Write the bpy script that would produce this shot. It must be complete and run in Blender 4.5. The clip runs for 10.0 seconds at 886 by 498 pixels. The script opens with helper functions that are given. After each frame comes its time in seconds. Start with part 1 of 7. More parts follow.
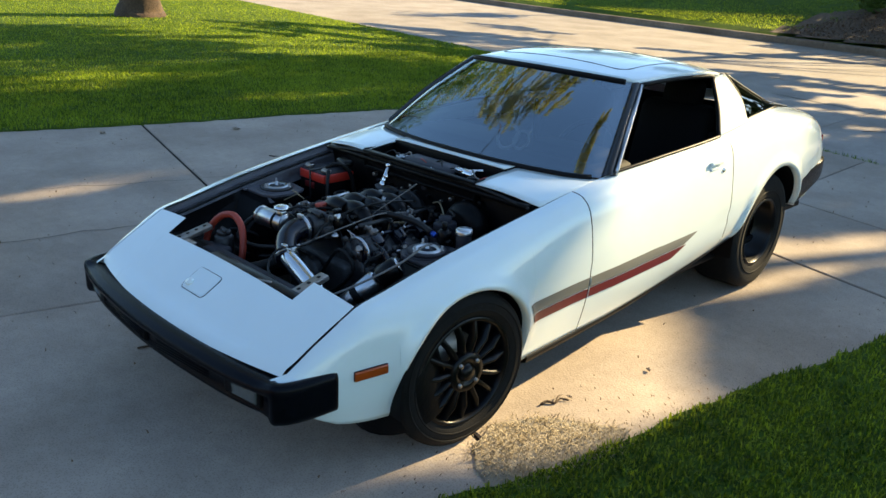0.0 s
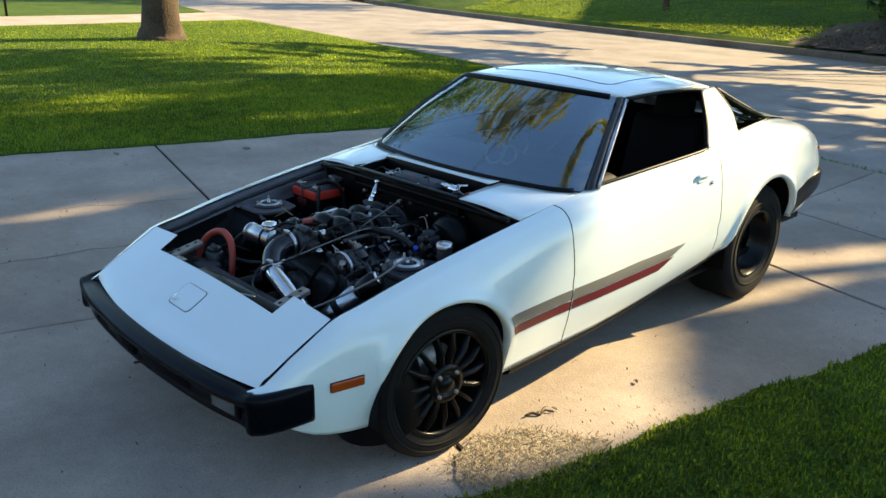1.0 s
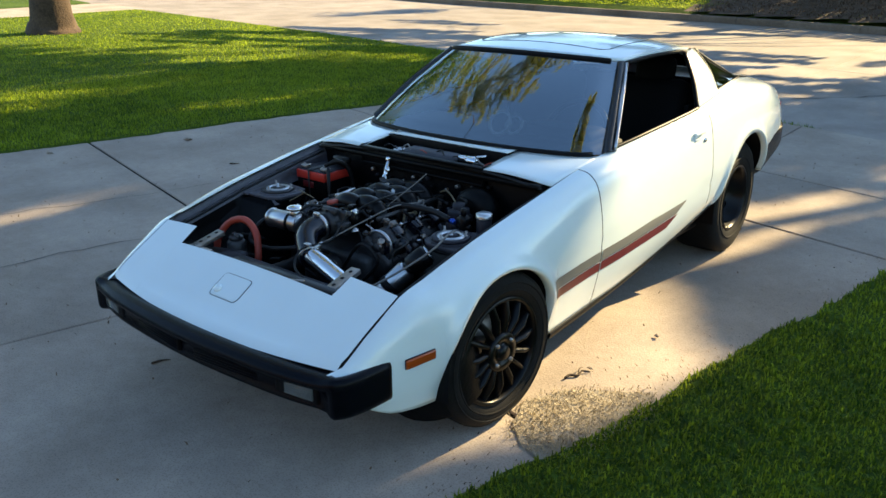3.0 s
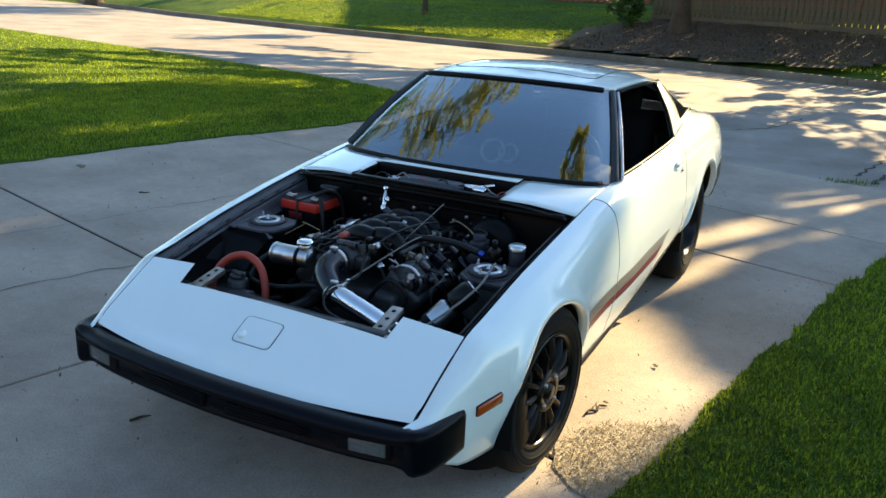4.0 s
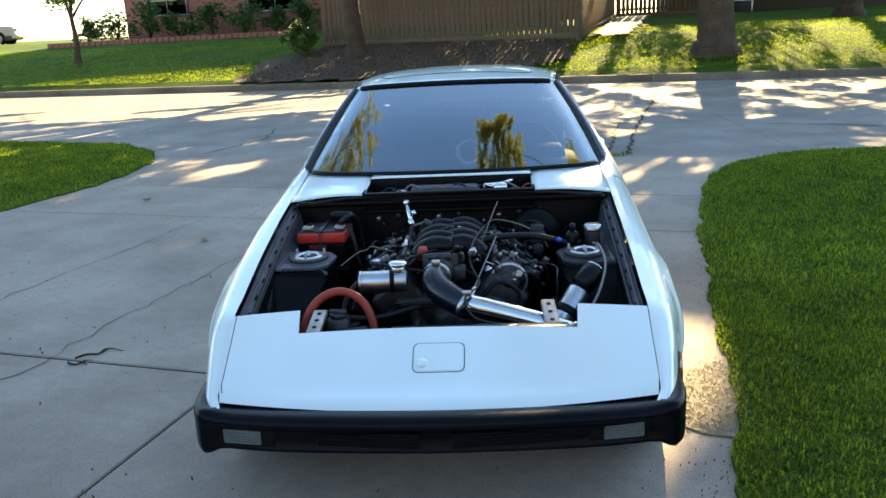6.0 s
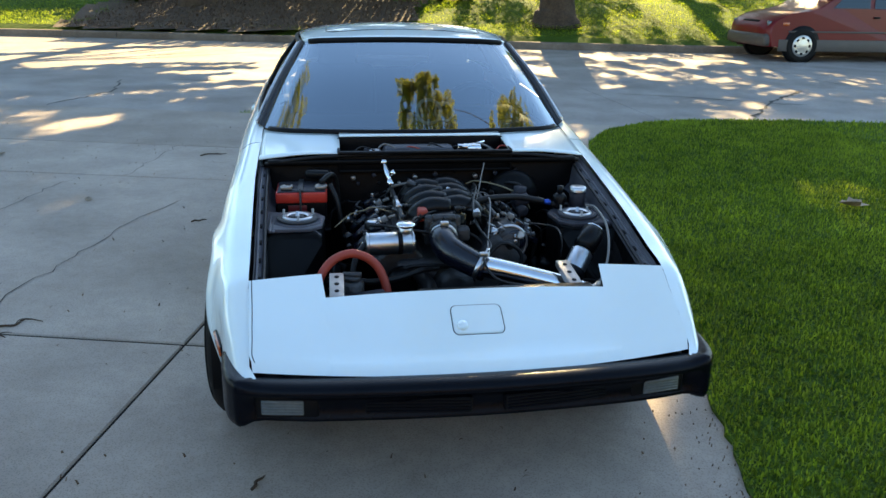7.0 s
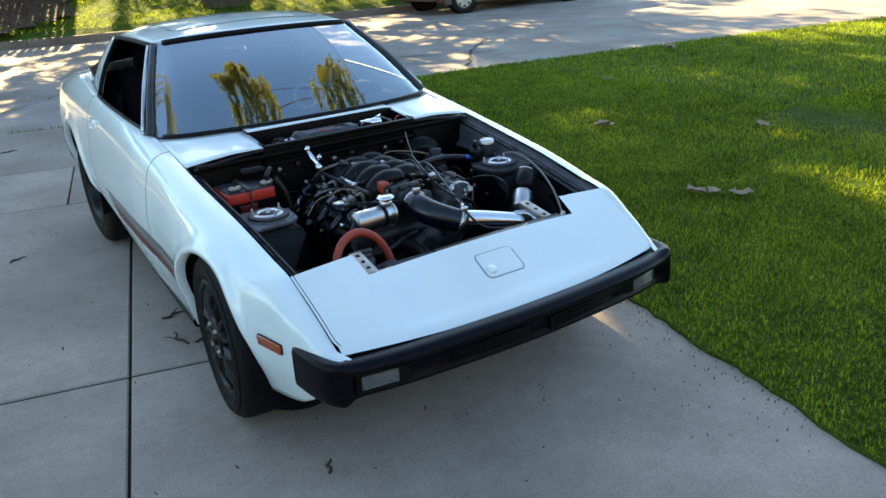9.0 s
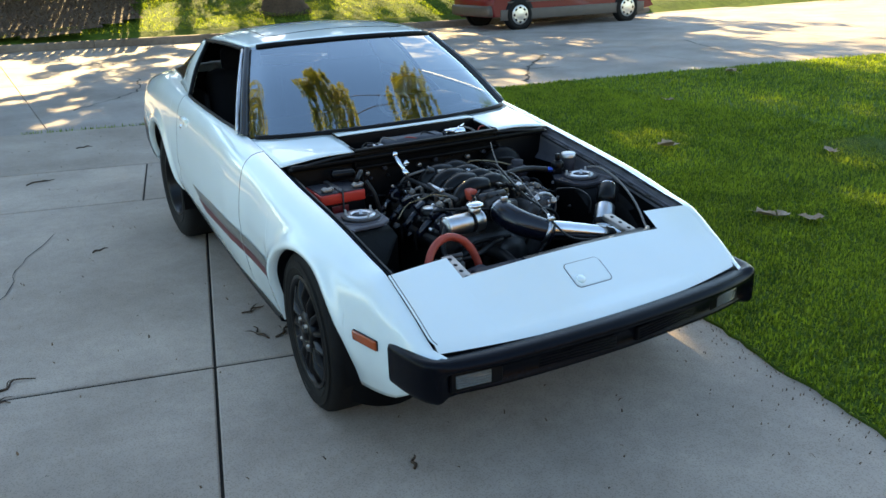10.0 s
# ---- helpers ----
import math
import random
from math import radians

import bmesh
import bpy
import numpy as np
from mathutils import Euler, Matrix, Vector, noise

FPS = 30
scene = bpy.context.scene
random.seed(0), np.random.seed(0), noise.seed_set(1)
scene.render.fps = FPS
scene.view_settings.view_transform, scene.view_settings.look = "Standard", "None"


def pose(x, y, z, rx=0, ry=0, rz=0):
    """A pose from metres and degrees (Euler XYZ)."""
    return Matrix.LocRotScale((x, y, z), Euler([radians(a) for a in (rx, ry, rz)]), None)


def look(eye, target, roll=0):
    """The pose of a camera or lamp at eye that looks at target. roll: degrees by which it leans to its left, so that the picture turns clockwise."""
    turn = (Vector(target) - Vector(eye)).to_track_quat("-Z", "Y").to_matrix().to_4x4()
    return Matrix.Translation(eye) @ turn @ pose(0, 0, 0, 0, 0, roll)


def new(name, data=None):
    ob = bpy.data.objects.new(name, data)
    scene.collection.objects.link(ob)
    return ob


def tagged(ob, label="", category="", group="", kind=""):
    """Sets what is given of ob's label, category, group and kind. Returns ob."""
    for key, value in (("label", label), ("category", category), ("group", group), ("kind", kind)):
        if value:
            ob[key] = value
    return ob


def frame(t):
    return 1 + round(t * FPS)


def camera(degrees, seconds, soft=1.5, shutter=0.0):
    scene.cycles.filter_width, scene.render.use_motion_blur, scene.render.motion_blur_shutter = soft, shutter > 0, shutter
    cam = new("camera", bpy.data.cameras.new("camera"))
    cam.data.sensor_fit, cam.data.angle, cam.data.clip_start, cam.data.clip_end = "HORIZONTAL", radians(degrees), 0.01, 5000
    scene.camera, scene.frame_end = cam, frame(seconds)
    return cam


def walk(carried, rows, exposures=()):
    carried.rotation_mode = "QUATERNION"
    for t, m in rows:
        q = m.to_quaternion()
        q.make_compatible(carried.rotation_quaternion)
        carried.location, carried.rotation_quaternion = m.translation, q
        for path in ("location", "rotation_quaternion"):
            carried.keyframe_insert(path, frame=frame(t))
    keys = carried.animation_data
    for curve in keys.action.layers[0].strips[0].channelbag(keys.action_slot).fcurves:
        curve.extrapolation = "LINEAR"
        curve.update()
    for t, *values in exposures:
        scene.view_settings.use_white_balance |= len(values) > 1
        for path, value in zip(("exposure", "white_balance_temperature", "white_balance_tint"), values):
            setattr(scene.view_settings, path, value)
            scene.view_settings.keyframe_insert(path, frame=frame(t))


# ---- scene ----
cam = camera(57.3, 10.0)
PATH = [
    (0, (2.541, -1.964, 1.74), (1.234, -0.616, 1.051), 2.9),
    (0.5, (2.633, -1.907, 1.751), (1.255, -0.627, 1.069), 2.4),
    (1, (2.701, -1.882, 1.756), (1.34, -0.57, 1.103), 1.7),
    (1.5, (2.738, -1.887, 1.749), (1.379, -0.568, 1.107), 1.3),
    (2, (2.697, -1.914, 1.743), (1.372, -0.589, 1.044), 1.0),
    (2.5, (2.561, -2.074, 1.732), (1.33, -0.648, 1.059), 1.2),
    (2.7, (2.46, -2.166, 1.719), (1.256, -0.724, 1.033), 0.6),
    (3.8, (1.825, -2.393, 1.699), (0.812, -0.791, 1.062), 0.4),
    (4, (1.638, -2.477, 1.656), (0.761, -0.789, 1.037), 2.6),
    (4.5, (1.295, -2.702, 1.597), (0.581, -0.972, 0.892), -0.7),
    (5, (0.911, -2.753, 1.6), (0.362, -0.929, 0.989), 0.4),
    (5.5, (0.55, -2.822, 1.58), (0.263, -0.924, 1.02), 1.9),
    (5.7, (0.394, -2.854, 1.521), (0.194, -0.936, 0.993), -0.5),
    (6.8, (-0.338, -2.826, 1.544), (-0.185, -0.932, 0.921), 0.1),
    (7, (-0.463, -2.779, 1.516), (-0.149, -0.908, 0.883), 1.2),
    (7.5, (-0.776, -2.8, 1.536), (-0.223, -1.0, 0.861), -2.2),
    (8, (-1.044, -2.732, 1.541), (-0.337, -0.983, 0.875), -1.8),
    (8.5, (-1.254, -2.671, 1.562), (-0.388, -0.989, 0.913), -1.6),
    (9, (-1.523, -2.638, 1.579), (-0.508, -1.067, 0.87), -3.7),
    (9.5, (-1.646, -2.631, 1.588), (-0.683, -1.032, 0.871), -2.4),
    (10, (-1.721, -2.606, 1.587), (-0.775, -0.977, 0.914), -1.9),
]
walk(cam, [(t, look(eye, target, roll)) for t, eye, target, roll in PATH], exposures=((0.0, 1.90, 6300, 3.0), (2.5, 1.93, 6300, 3.0), (4.0, 2.12, 6450, 3.0), (4.6, 2.15, 6500, 3.0), (5.5, 2.6, 6750, 3.0), (7.5, 2.53, 6650, 3.0), (10.0, 2.66, 7100, 3.0)))

# ---- light ----
SUN_AZ, SUN_EL = math.atan2(0.24, 0.97), radians(25)      # azimuth from +y towards +x
sun_dir = Vector((math.sin(SUN_AZ) * math.cos(SUN_EL), math.cos(SUN_AZ) * math.cos(SUN_EL), math.sin(SUN_EL)))
world = bpy.data.worlds.new("sky_world")
world.use_nodes = True
scene.world = world
_wn = world.node_tree.nodes
_sky = _wn.new("ShaderNodeTexSky")
_sky.sky_type, _sky.sun_disc = "NISHITA", False
_sky.sun_elevation, _sky.sun_rotation = SUN_EL, SUN_AZ
_sky.air_density, _sky.dust_density, _sky.ozone_density = 1.0, 0.3, 1.9
_wn["Background"].inputs["Strength"].default_value = 0.085
world.node_tree.links.new(_sky.outputs[0], _wn["Background"].inputs["Color"])
_sun = bpy.data.lights.new("sun", "SUN")
_sun.energy, _sun.angle, _sun.color = 5.0, radians(0.55), (1.0, 0.74, 0.40)
sun = new("sun", _sun)
sun.matrix_world = look(sun_dir * 60, (0, 0, 0))

# ---- materials ----
def mat(name, color, rough=0.6, metal=0.0, vary=0.12, scale=8.0, bump=0.0, bscale=60.0, coat=0.0, color2=None, spec=0.5, island=0.0, detail=6.0):
    """A surface with grain at two scales, in metres of the object's own space."""
    m = bpy.data.materials.new(name)
    m.use_nodes = True
    nt = m.node_tree
    n, l = nt.nodes, nt.links
    b = n["Principled BSDF"]
    b.inputs["Roughness"].default_value, b.inputs["Metallic"].default_value = rough, metal
    b.inputs["Coat Weight"].default_value, b.inputs["Coat Roughness"].default_value = coat, 0.06
    b.inputs["Specular IOR Level"].default_value = spec
    tc = n.new("ShaderNodeTexCoord")
    t1, t2 = n.new("ShaderNodeTexNoise"), n.new("ShaderNodeTexNoise")
    t1.inputs["Scale"].default_value, t1.inputs["Detail"].default_value = scale, detail
    t2.inputs["Scale"].default_value, t2.inputs["Detail"].default_value = scale * 0.13, 3.0
    for t in (t1, t2):
        l.new(tc.outputs["Object"], t.inputs["Vector"])
    mix = n.new("ShaderNodeMath")
    mix.operation = "ADD"
    l.new(t1.outputs["Fac"], mix.inputs[0])
    l.new(t2.outputs["Fac"], mix.inputs[1])
    fac = mix.outputs[0]
    if island:
        geo = n.new("ShaderNodeNewGeometry")
        mul = n.new("ShaderNodeMath")
        mul.operation = "MULTIPLY_ADD"
        l.new(geo.outputs["Random Per Island"], mul.inputs[0])
        mul.inputs[1].default_value = island
        l.new(fac, mul.inputs[2])
        fac = mul.outputs[0]
    ramp = n.new("ShaderNodeValToRGB")
    ramp.color_ramp.elements[0].position, ramp.color_ramp.elements[1].position = 0.3, 0.7
    half = n.new("ShaderNodeMath")
    half.operation, half.inputs[1].default_value = "MULTIPLY", 0.5 / (1 + 0.5 * island)
    l.new(fac, half.inputs[0])
    l.new(half.outputs[0], ramp.inputs["Fac"])
    c2 = color2 or [c * (1 + vary) for c in color]
    c1 = color if color2 else [c * (1 - vary) for c in color]
    ramp.color_ramp.elements[0].color, ramp.color_ramp.elements[1].color = (*c1, 1), (*c2, 1)
    l.new(ramp.outputs["Color"], b.inputs["Base Color"])
    if bump:
        t3 = n.new("ShaderNodeTexNoise")
        t3.inputs["Scale"].default_value, t3.inputs["Detail"].default_value = bscale, 5.0
        l.new(tc.outputs["Object"], t3.inputs["Vector"])
        bp = n.new("ShaderNodeBump")
        bp.inputs["Strength"].default_value, bp.inputs["Distance"].default_value = bump, 0.02
        l.new(t3.outputs["Fac"], bp.inputs["Height"])
        l.new(bp.outputs["Normal"], b.inputs["Normal"])
    return m


def concrete(name, c1, c2, stain):
    """Worn concrete: broad stains, fine aggregate and a per-slab shift of tone."""
    m = mat(name, c1, 0.9, 0, color2=c2, scale=14.0, bump=0.15, bscale=90.0, spec=0.25)
    nt = m.node_tree
    n, l = nt.nodes, nt.links
    b = n["Principled BSDF"]
    src = b.inputs["Base Color"].links[0].from_socket
    tc = n.new("ShaderNodeTexCoord")
    geo = n.new("ShaderNodeNewGeometry")
    big = n.new("ShaderNodeTexNoise")
    big.inputs["Scale"].default_value, big.inputs["Detail"].default_value = 0.9, 8.0
    fine = n.new("ShaderNodeTexVoronoi")
    fine.inputs["Scale"].default_value = 130.0
    l.new(geo.outputs["Position"], big.inputs["Vector"])
    l.new(geo.outputs["Position"], fine.inputs["Vector"])
    r1 = n.new("ShaderNodeValToRGB")
    r1.color_ramp.elements[0].position, r1.color_ramp.elements[1].position = 0.35, 0.62
    r1.color_ramp.elements[0].color, r1.color_ramp.elements[1].color = (*stain, 1), (1, 1, 1, 1)
    l.new(big.outputs["Fac"], r1.inputs["Fac"])
    r2 = n.new("ShaderNodeValToRGB")
    r2.color_ramp.elements[0].position, r2.color_ramp.elements[1].position = 0.0, 0.5
    r2.color_ramp.elements[0].color, r2.color_ramp.elements[1].color = (0.68, 0.67, 0.65, 1), (1.08, 1.08, 1.08, 1)
    l.new(fine.outputs["Distance"], r2.inputs["Fac"])
    info = n.new("ShaderNodeObjectInfo")
    r3 = n.new("ShaderNodeMapRange")
    r3.inputs["To Min"].default_value, r3.inputs["To Max"].default_value = 0.92, 1.08
    l.new(info.outputs["Random"], r3.inputs["Value"])
    last = src
    for other in (r1.outputs["Color"], r2.outputs["Color"], r3.outputs["Result"]):
        mx = n.new("ShaderNodeMix")
        mx.data_type, mx.blend_type = "RGBA", "MULTIPLY"
        mx.inputs["Factor"].default_value = 1.0
        l.new(last, mx.inputs["A"])
        l.new(other, mx.inputs["B"])
        last = mx.outputs["Result"]
    l.new(last, b.inputs["Base Color"])
    return m


def leafy(name, c1, c2, trans=0.35, glow=(1, 1, 1)):
    """Thin leaves that let some light through."""
    m = mat(name, c1, 0.55, 0, color2=c2, scale=3.0, island=1.0, spec=0.3)
    nt = m.node_tree
    n, l = nt.nodes, nt.links
    b = n["Principled BSDF"]
    tr = n.new("ShaderNodeBsdfTranslucent")
    mx = n.new("ShaderNodeMixShader")
    mx.inputs[0].default_value = trans
    src = b.inputs["Base Color"].links[0].from_socket
    through_leaf = n.new("ShaderNodeMix")                         # light that comes through a blade is yellower than what it throws back
    through_leaf.data_type, through_leaf.blend_type = "RGBA", "MULTIPLY"
    through_leaf.inputs["Factor"].default_value = 1.0
    through_leaf.inputs["B"].default_value = (*glow, 1)
    l.new(src, through_leaf.inputs["A"])
    l.new(through_leaf.outputs["Result"], tr.inputs["Color"])
    l.new(b.outputs[0], mx.inputs[1])
    l.new(tr.outputs[0], mx.inputs[2])
    l.new(mx.outputs[0], n["Material Output"].inputs["Surface"])
    return m


def glass(name, tint, rough=0.0, ior=1.6):
    m = bpy.data.materials.new(name)
    m.use_nodes = True
    n, l = m.node_tree.nodes, m.node_tree.links
    n.remove(n["Principled BSDF"])
    g, t, f, mx = n.new("ShaderNodeBsdfGlossy"), n.new("ShaderNodeBsdfTransparent"), n.new("ShaderNodeFresnel"), n.new("ShaderNodeMixShader")
    g.inputs["Roughness"].default_value = rough
    g.inputs["Color"].default_value = (0.84, 0.93, 1.0, 1)
    t.inputs["Color"].default_value = (*tint, 1)
    f.inputs["IOR"].default_value = ior
    l.new(f.outputs[0], mx.inputs[0])
    l.new(t.outputs[0], mx.inputs[1])
    l.new(g.outputs[0], mx.inputs[2])
    l.new(mx.outputs[0], n["Material Output"].inputs["Surface"])
    return m


M = dict(
    paint=mat("white_paint", (0.80, 0.89, 0.89), 0.26, vary=0.025, scale=5.0, coat=0.9),
    black_plastic=mat("black_bumper", (0.0022, 0.0028, 0.0055), 0.27, spec=0.12, vary=0.25, scale=20, bump=0.08, bscale=300),
    trim=mat("black_trim", (0.004, 0.004, 0.005), 0.45, spec=0.15, vary=0.2),
    pillar=mat("satin_black_paint", (0.018, 0.019, 0.022), 0.24, spec=0.6, vary=0.1),
    rubber=mat("tyre_rubber", (0.009, 0.0084, 0.008), 0.75, spec=0.2, vary=0.3, scale=30, bump=0.1, bscale=120),
    wheel_black=mat("wheel_black", (0.0035, 0.0035, 0.004), 0.30, spec=0.25, vary=0.2),
    bay=mat("bay_black", (0.0025, 0.0026, 0.0031), 0.42, spec=0.13, vary=0.5, scale=14, bump=0.1, bscale=40),
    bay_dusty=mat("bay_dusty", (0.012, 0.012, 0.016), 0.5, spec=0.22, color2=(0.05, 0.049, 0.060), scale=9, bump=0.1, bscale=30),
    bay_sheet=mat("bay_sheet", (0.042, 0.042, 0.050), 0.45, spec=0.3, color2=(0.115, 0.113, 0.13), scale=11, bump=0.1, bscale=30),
    bay_rail=mat("bay_rail", (0.05, 0.05, 0.06), 0.40, spec=0.35, color2=(0.13, 0.13, 0.15), scale=16),
    silicone=mat("blue_black_silicone", (0.004, 0.005, 0.011), 0.22, spec=0.5, vary=0.2, scale=20),
    plastic=mat("engine_plastic", (0.004, 0.004, 0.0045), 0.30, spec=0.2, vary=0.3, scale=20),
    cast=mat("cast_metal", (0.06, 0.06, 0.062), 0.45, metal=0.7, vary=0.4, scale=30, bump=0.2, bscale=150),
    alu=mat("polished_aluminium", (0.72, 0.73, 0.75), 0.16, metal=1.0, vary=0.08, scale=25),
    brushed=mat("brushed_aluminium", (0.55, 0.56, 0.58), 0.3, metal=1.0, vary=0.12, scale=40),
    steel=mat("raw_steel", (0.36, 0.33, 0.30), 0.42, metal=0.9, vary=0.3, scale=30),
    chrome=mat("chrome", (0.85, 0.86, 0.88), 0.08, metal=1.0, vary=0.03),
    red_hose=mat("red_hose", (0.33, 0.042, 0.022), 0.5, vary=0.2, scale=20),
    red_plastic=mat("red_plastic", (0.55, 0.035, 0.02), 0.4, vary=0.2),
    hose=mat("black_hose", (0.008, 0.008, 0.0085), 0.42, spec=0.25, vary=0.25),
    wire=mat("grey_wire", (0.15, 0.14, 0.13), 0.5, vary=0.25),
    yellow=mat("brown_wire", (0.20, 0.16, 0.09), 0.55, vary=0.2),
    amber=mat("amber_lens", (0.38, 0.065, 0.010), 0.15, vary=0.15, coat=0.5),
    lamp=mat("lamp_lens", (0.10, 0.115, 0.115), 0.2, vary=0.2, scale=60, coat=0.6),
    tail_red=mat("tail_lens", (0.35, 0.01, 0.01), 0.15, vary=0.1, coat=0.5),
    stripe_grey=mat("stripe_grey", (0.17, 0.17, 0.155), 0.4, vary=0.06, coat=0.2),
    stripe_red=mat("stripe_red", (0.12, 0.009, 0.010), 0.4, vary=0.06, coat=0.2),
    interior=mat("dark_interior", (0.005, 0.005, 0.006), 0.7, spec=0.15, vary=0.3),
    glass=glass("windscreen_glass", (0.50, 0.55, 0.58), ior=3.7),
    glass_dark=glass("tinted_glass", (0.10, 0.10, 0.10)),
    slab=concrete("driveway_concrete", (0.342, 0.284, 0.236), (0.435, 0.366, 0.305), (0.78, 0.77, 0.76)),
    road=concrete("street_concrete", (0.285, 0.25, 0.222), (0.365, 0.322, 0.288), (0.76, 0.75, 0.74)),
    kerb=concrete("kerb_concrete", (0.13, 0.10, 0.078), (0.22, 0.175, 0.138), (0.7, 0.68, 0.66)),
    joint=mat("joint_dirt", (0.016, 0.013, 0.011), 0.95, vary=0.5, scale=20, spec=0.2),
    crack=mat("crack_dirt", (0.05, 0.045, 0.04), 0.95, vary=0.4, scale=20),
    soil=mat("bare_soil", (0.05, 0.03, 0.017), 0.95, color2=(0.12, 0.076, 0.045), scale=6, bump=0.6, bscale=60),
    turf=mat("turf", (0.035, 0.065, 0.010), 0.95, color2=(0.10, 0.155, 0.02), scale=5, bump=0.8, bscale=45, spec=0.1),
    grass=leafy("grass_blades", (0.012, 0.034, 0.005), (0.140, 0.195, 0.026), 0.60, (3.4, 3.0, 1.2)),
    dust=mat("dry_dust", (0.24, 0.20, 0.145), 0.95, color2=(0.32, 0.28, 0.22), scale=12, bump=0.5, bscale=90),
    straw=leafy("dry_straw", (0.24, 0.185, 0.105), (0.48, 0.39, 0.25), 0.25),
    leaf=leafy("tree_leaves", (0.05, 0.10, 0.016), (0.13, 0.19, 0.03), 0.5),
    willow=leafy("willow_leaves", (0.20, 0.21, 0.03), (0.48, 0.42, 0.08), 0.6),
    shrub=leafy("shrub_leaves", (0.03, 0.07, 0.014), (0.09, 0.15, 0.03), 0.3),
    dead_leaf=mat("dead_leaf", (0.30, 0.23, 0.16), 0.8, vary=0.35, scale=60),
    mulch=mat("bark_mulch", (0.06, 0.034, 0.019), 0.9, color2=(0.19, 0.118, 0.068), scale=30, island=1.0),
    bark=mat("bark", (0.028, 0.017, 0.010), 0.95, color2=(0.105, 0.068, 0.042), scale=22, bump=1.0, bscale=25),
    fence=mat("fence_wood", (0.085, 0.055, 0.036), 0.9, color2=(0.19, 0.13, 0.088), scale=10, bump=0.4, bscale=50, island=0.9),
    brick=mat("house_brick", (0.24, 0.075, 0.05), 0.9, color2=(0.36, 0.14, 0.095), scale=9, bump=0.3),
    brown_wall=mat("brown_siding", (0.07, 0.055, 0.04), 0.9, vary=0.2, scale=4),
    roof=mat("shingles", (0.09, 0.075, 0.065), 0.95, vary=0.3, scale=8),
    van=mat("van_paint", (0.13, 0.009, 0.012), 0.35, vary=0.06, coat=0.15, spec=0.25),
    van_low=mat("van_lower", (0.075, 0.062, 0.054), 0.5, vary=0.1),
    silver=mat("silver_paint", (0.5, 0.52, 0.53), 0.3, metal=0.4, vary=0.05, coat=0.5),
    hubcap=mat("hubcap", (0.55, 0.54, 0.52), 0.3, metal=0.8, vary=0.1),
)

# ---- mesh helpers ----
def mesh_of(name, verts, faces, material, smooth=True):
    me = bpy.data.meshes.new(name)
    me.from_pydata([tuple(v) for v in verts], [], faces)
    me.materials.append(material)
    if smooth:
        me.shade_smooth()
    me.update()
    return me


def part(name, bm, material, parent=None, label=""):
    """Links a bmesh or a mesh as one mesh object under its thing."""
    if isinstance(bm, bmesh.types.BMesh):
        me = bpy.data.meshes.new(name)
        bm.to_mesh(me)
        bm.free()
        me.materials.append(material)
    else:
        me = bm
    ob = new(name, me)
    if parent is not None:
        ob.parent = parent
    if label:
        tagged(ob, label)
    return ob


def thing(name, at=(0, 0, 0), label="", category="", group="", kind="", rz=0.0):
    ob = new(name)
    ob.empty_display_size = 0.1
    ob.matrix_basis = pose(*at, 0, 0, rz)
    return tagged(ob, label, category, group, kind)


def add_to(bm, other):
    """Joins a second bmesh into the first."""
    me = bpy.data.meshes.new("tmp")
    other.to_mesh(me)
    other.free()
    bm.from_mesh(me)
    bpy.data.meshes.remove(me)
    return bm


def joined(*bms):
    out = bms[0]
    for b in bms[1:]:
        add_to(out, b)
    return out


def rbox(sx, sy, sz, at=(0, 0, 0), bevel=0.01, rot=(0, 0, 0), seg=2, taper=1.0):
    """A box with rounded edges; taper scales its top."""
    bm = bmesh.new()
    bmesh.ops.create_cube(bm, size=1.0)
    for v in bm.verts:
        k = taper if v.co.z > 0 else 1.0
        v.co = Vector((v.co.x * sx * k, v.co.y * sy * k, v.co.z * sz))
    if bevel:
        bmesh.ops.bevel(bm, geom=bm.edges[:], offset=min(bevel, 0.45 * min(sx, sy, sz)), segments=seg, profile=0.5, affect="EDGES")
    for f in bm.faces:
        f.smooth = True
    bmesh.ops.transform(bm, matrix=pose(*at, *rot), verts=bm.verts)
    return bm


def lathe(profile, m=Matrix(), seg=24, close=False):
    """Turns a profile of (radius, height) about the z axis."""
    bm = bmesh.new()
    rings = []
    for r, h in profile:
        if r < 1e-5:
            rings.append([bm.verts.new((0, 0, h))])
        else:
            rings.append([bm.verts.new((r * math.cos(2 * math.pi * i / seg), r * math.sin(2 * math.pi * i / seg), h)) for i in range(seg)])
    pairs = list(zip(rings, rings[1:])) + ([(rings[-1], rings[0])] if close else [])
    for a, b in pairs:
        for i in range(seg):
            j = (i + 1) % seg
            loop = [a[i % len(a)], a[j % len(a)], b[j % len(b)], b[i % len(b)]]
            loop = list(dict.fromkeys(loop))
            if len(loop) > 2:
                bm.faces.new(loop).smooth = True
    bmesh.ops.recalc_face_normals(bm, faces=bm.faces)
    bmesh.ops.transform(bm, matrix=m, verts=bm.verts)
    return bm


def axis_to(p, q):
    """The pose that takes the z axis from p towards q."""
    return Matrix.Translation(p) @ (Vector(q) - Vector(p)).to_track_quat("Z", "Y").to_matrix().to_4x4()


def rod(p, q, r, seg=12, r2=None):
    d = (Vector(q) - Vector(p)).length
    r2 = r if r2 is None else r2
    e = min(0.15 * d, 0.25 * r)
    return lathe([(0, 0), (r - e, 0), (r, e), (r2, d - e), (r2 - e, d), (0, d)], axis_to(p, q), seg)


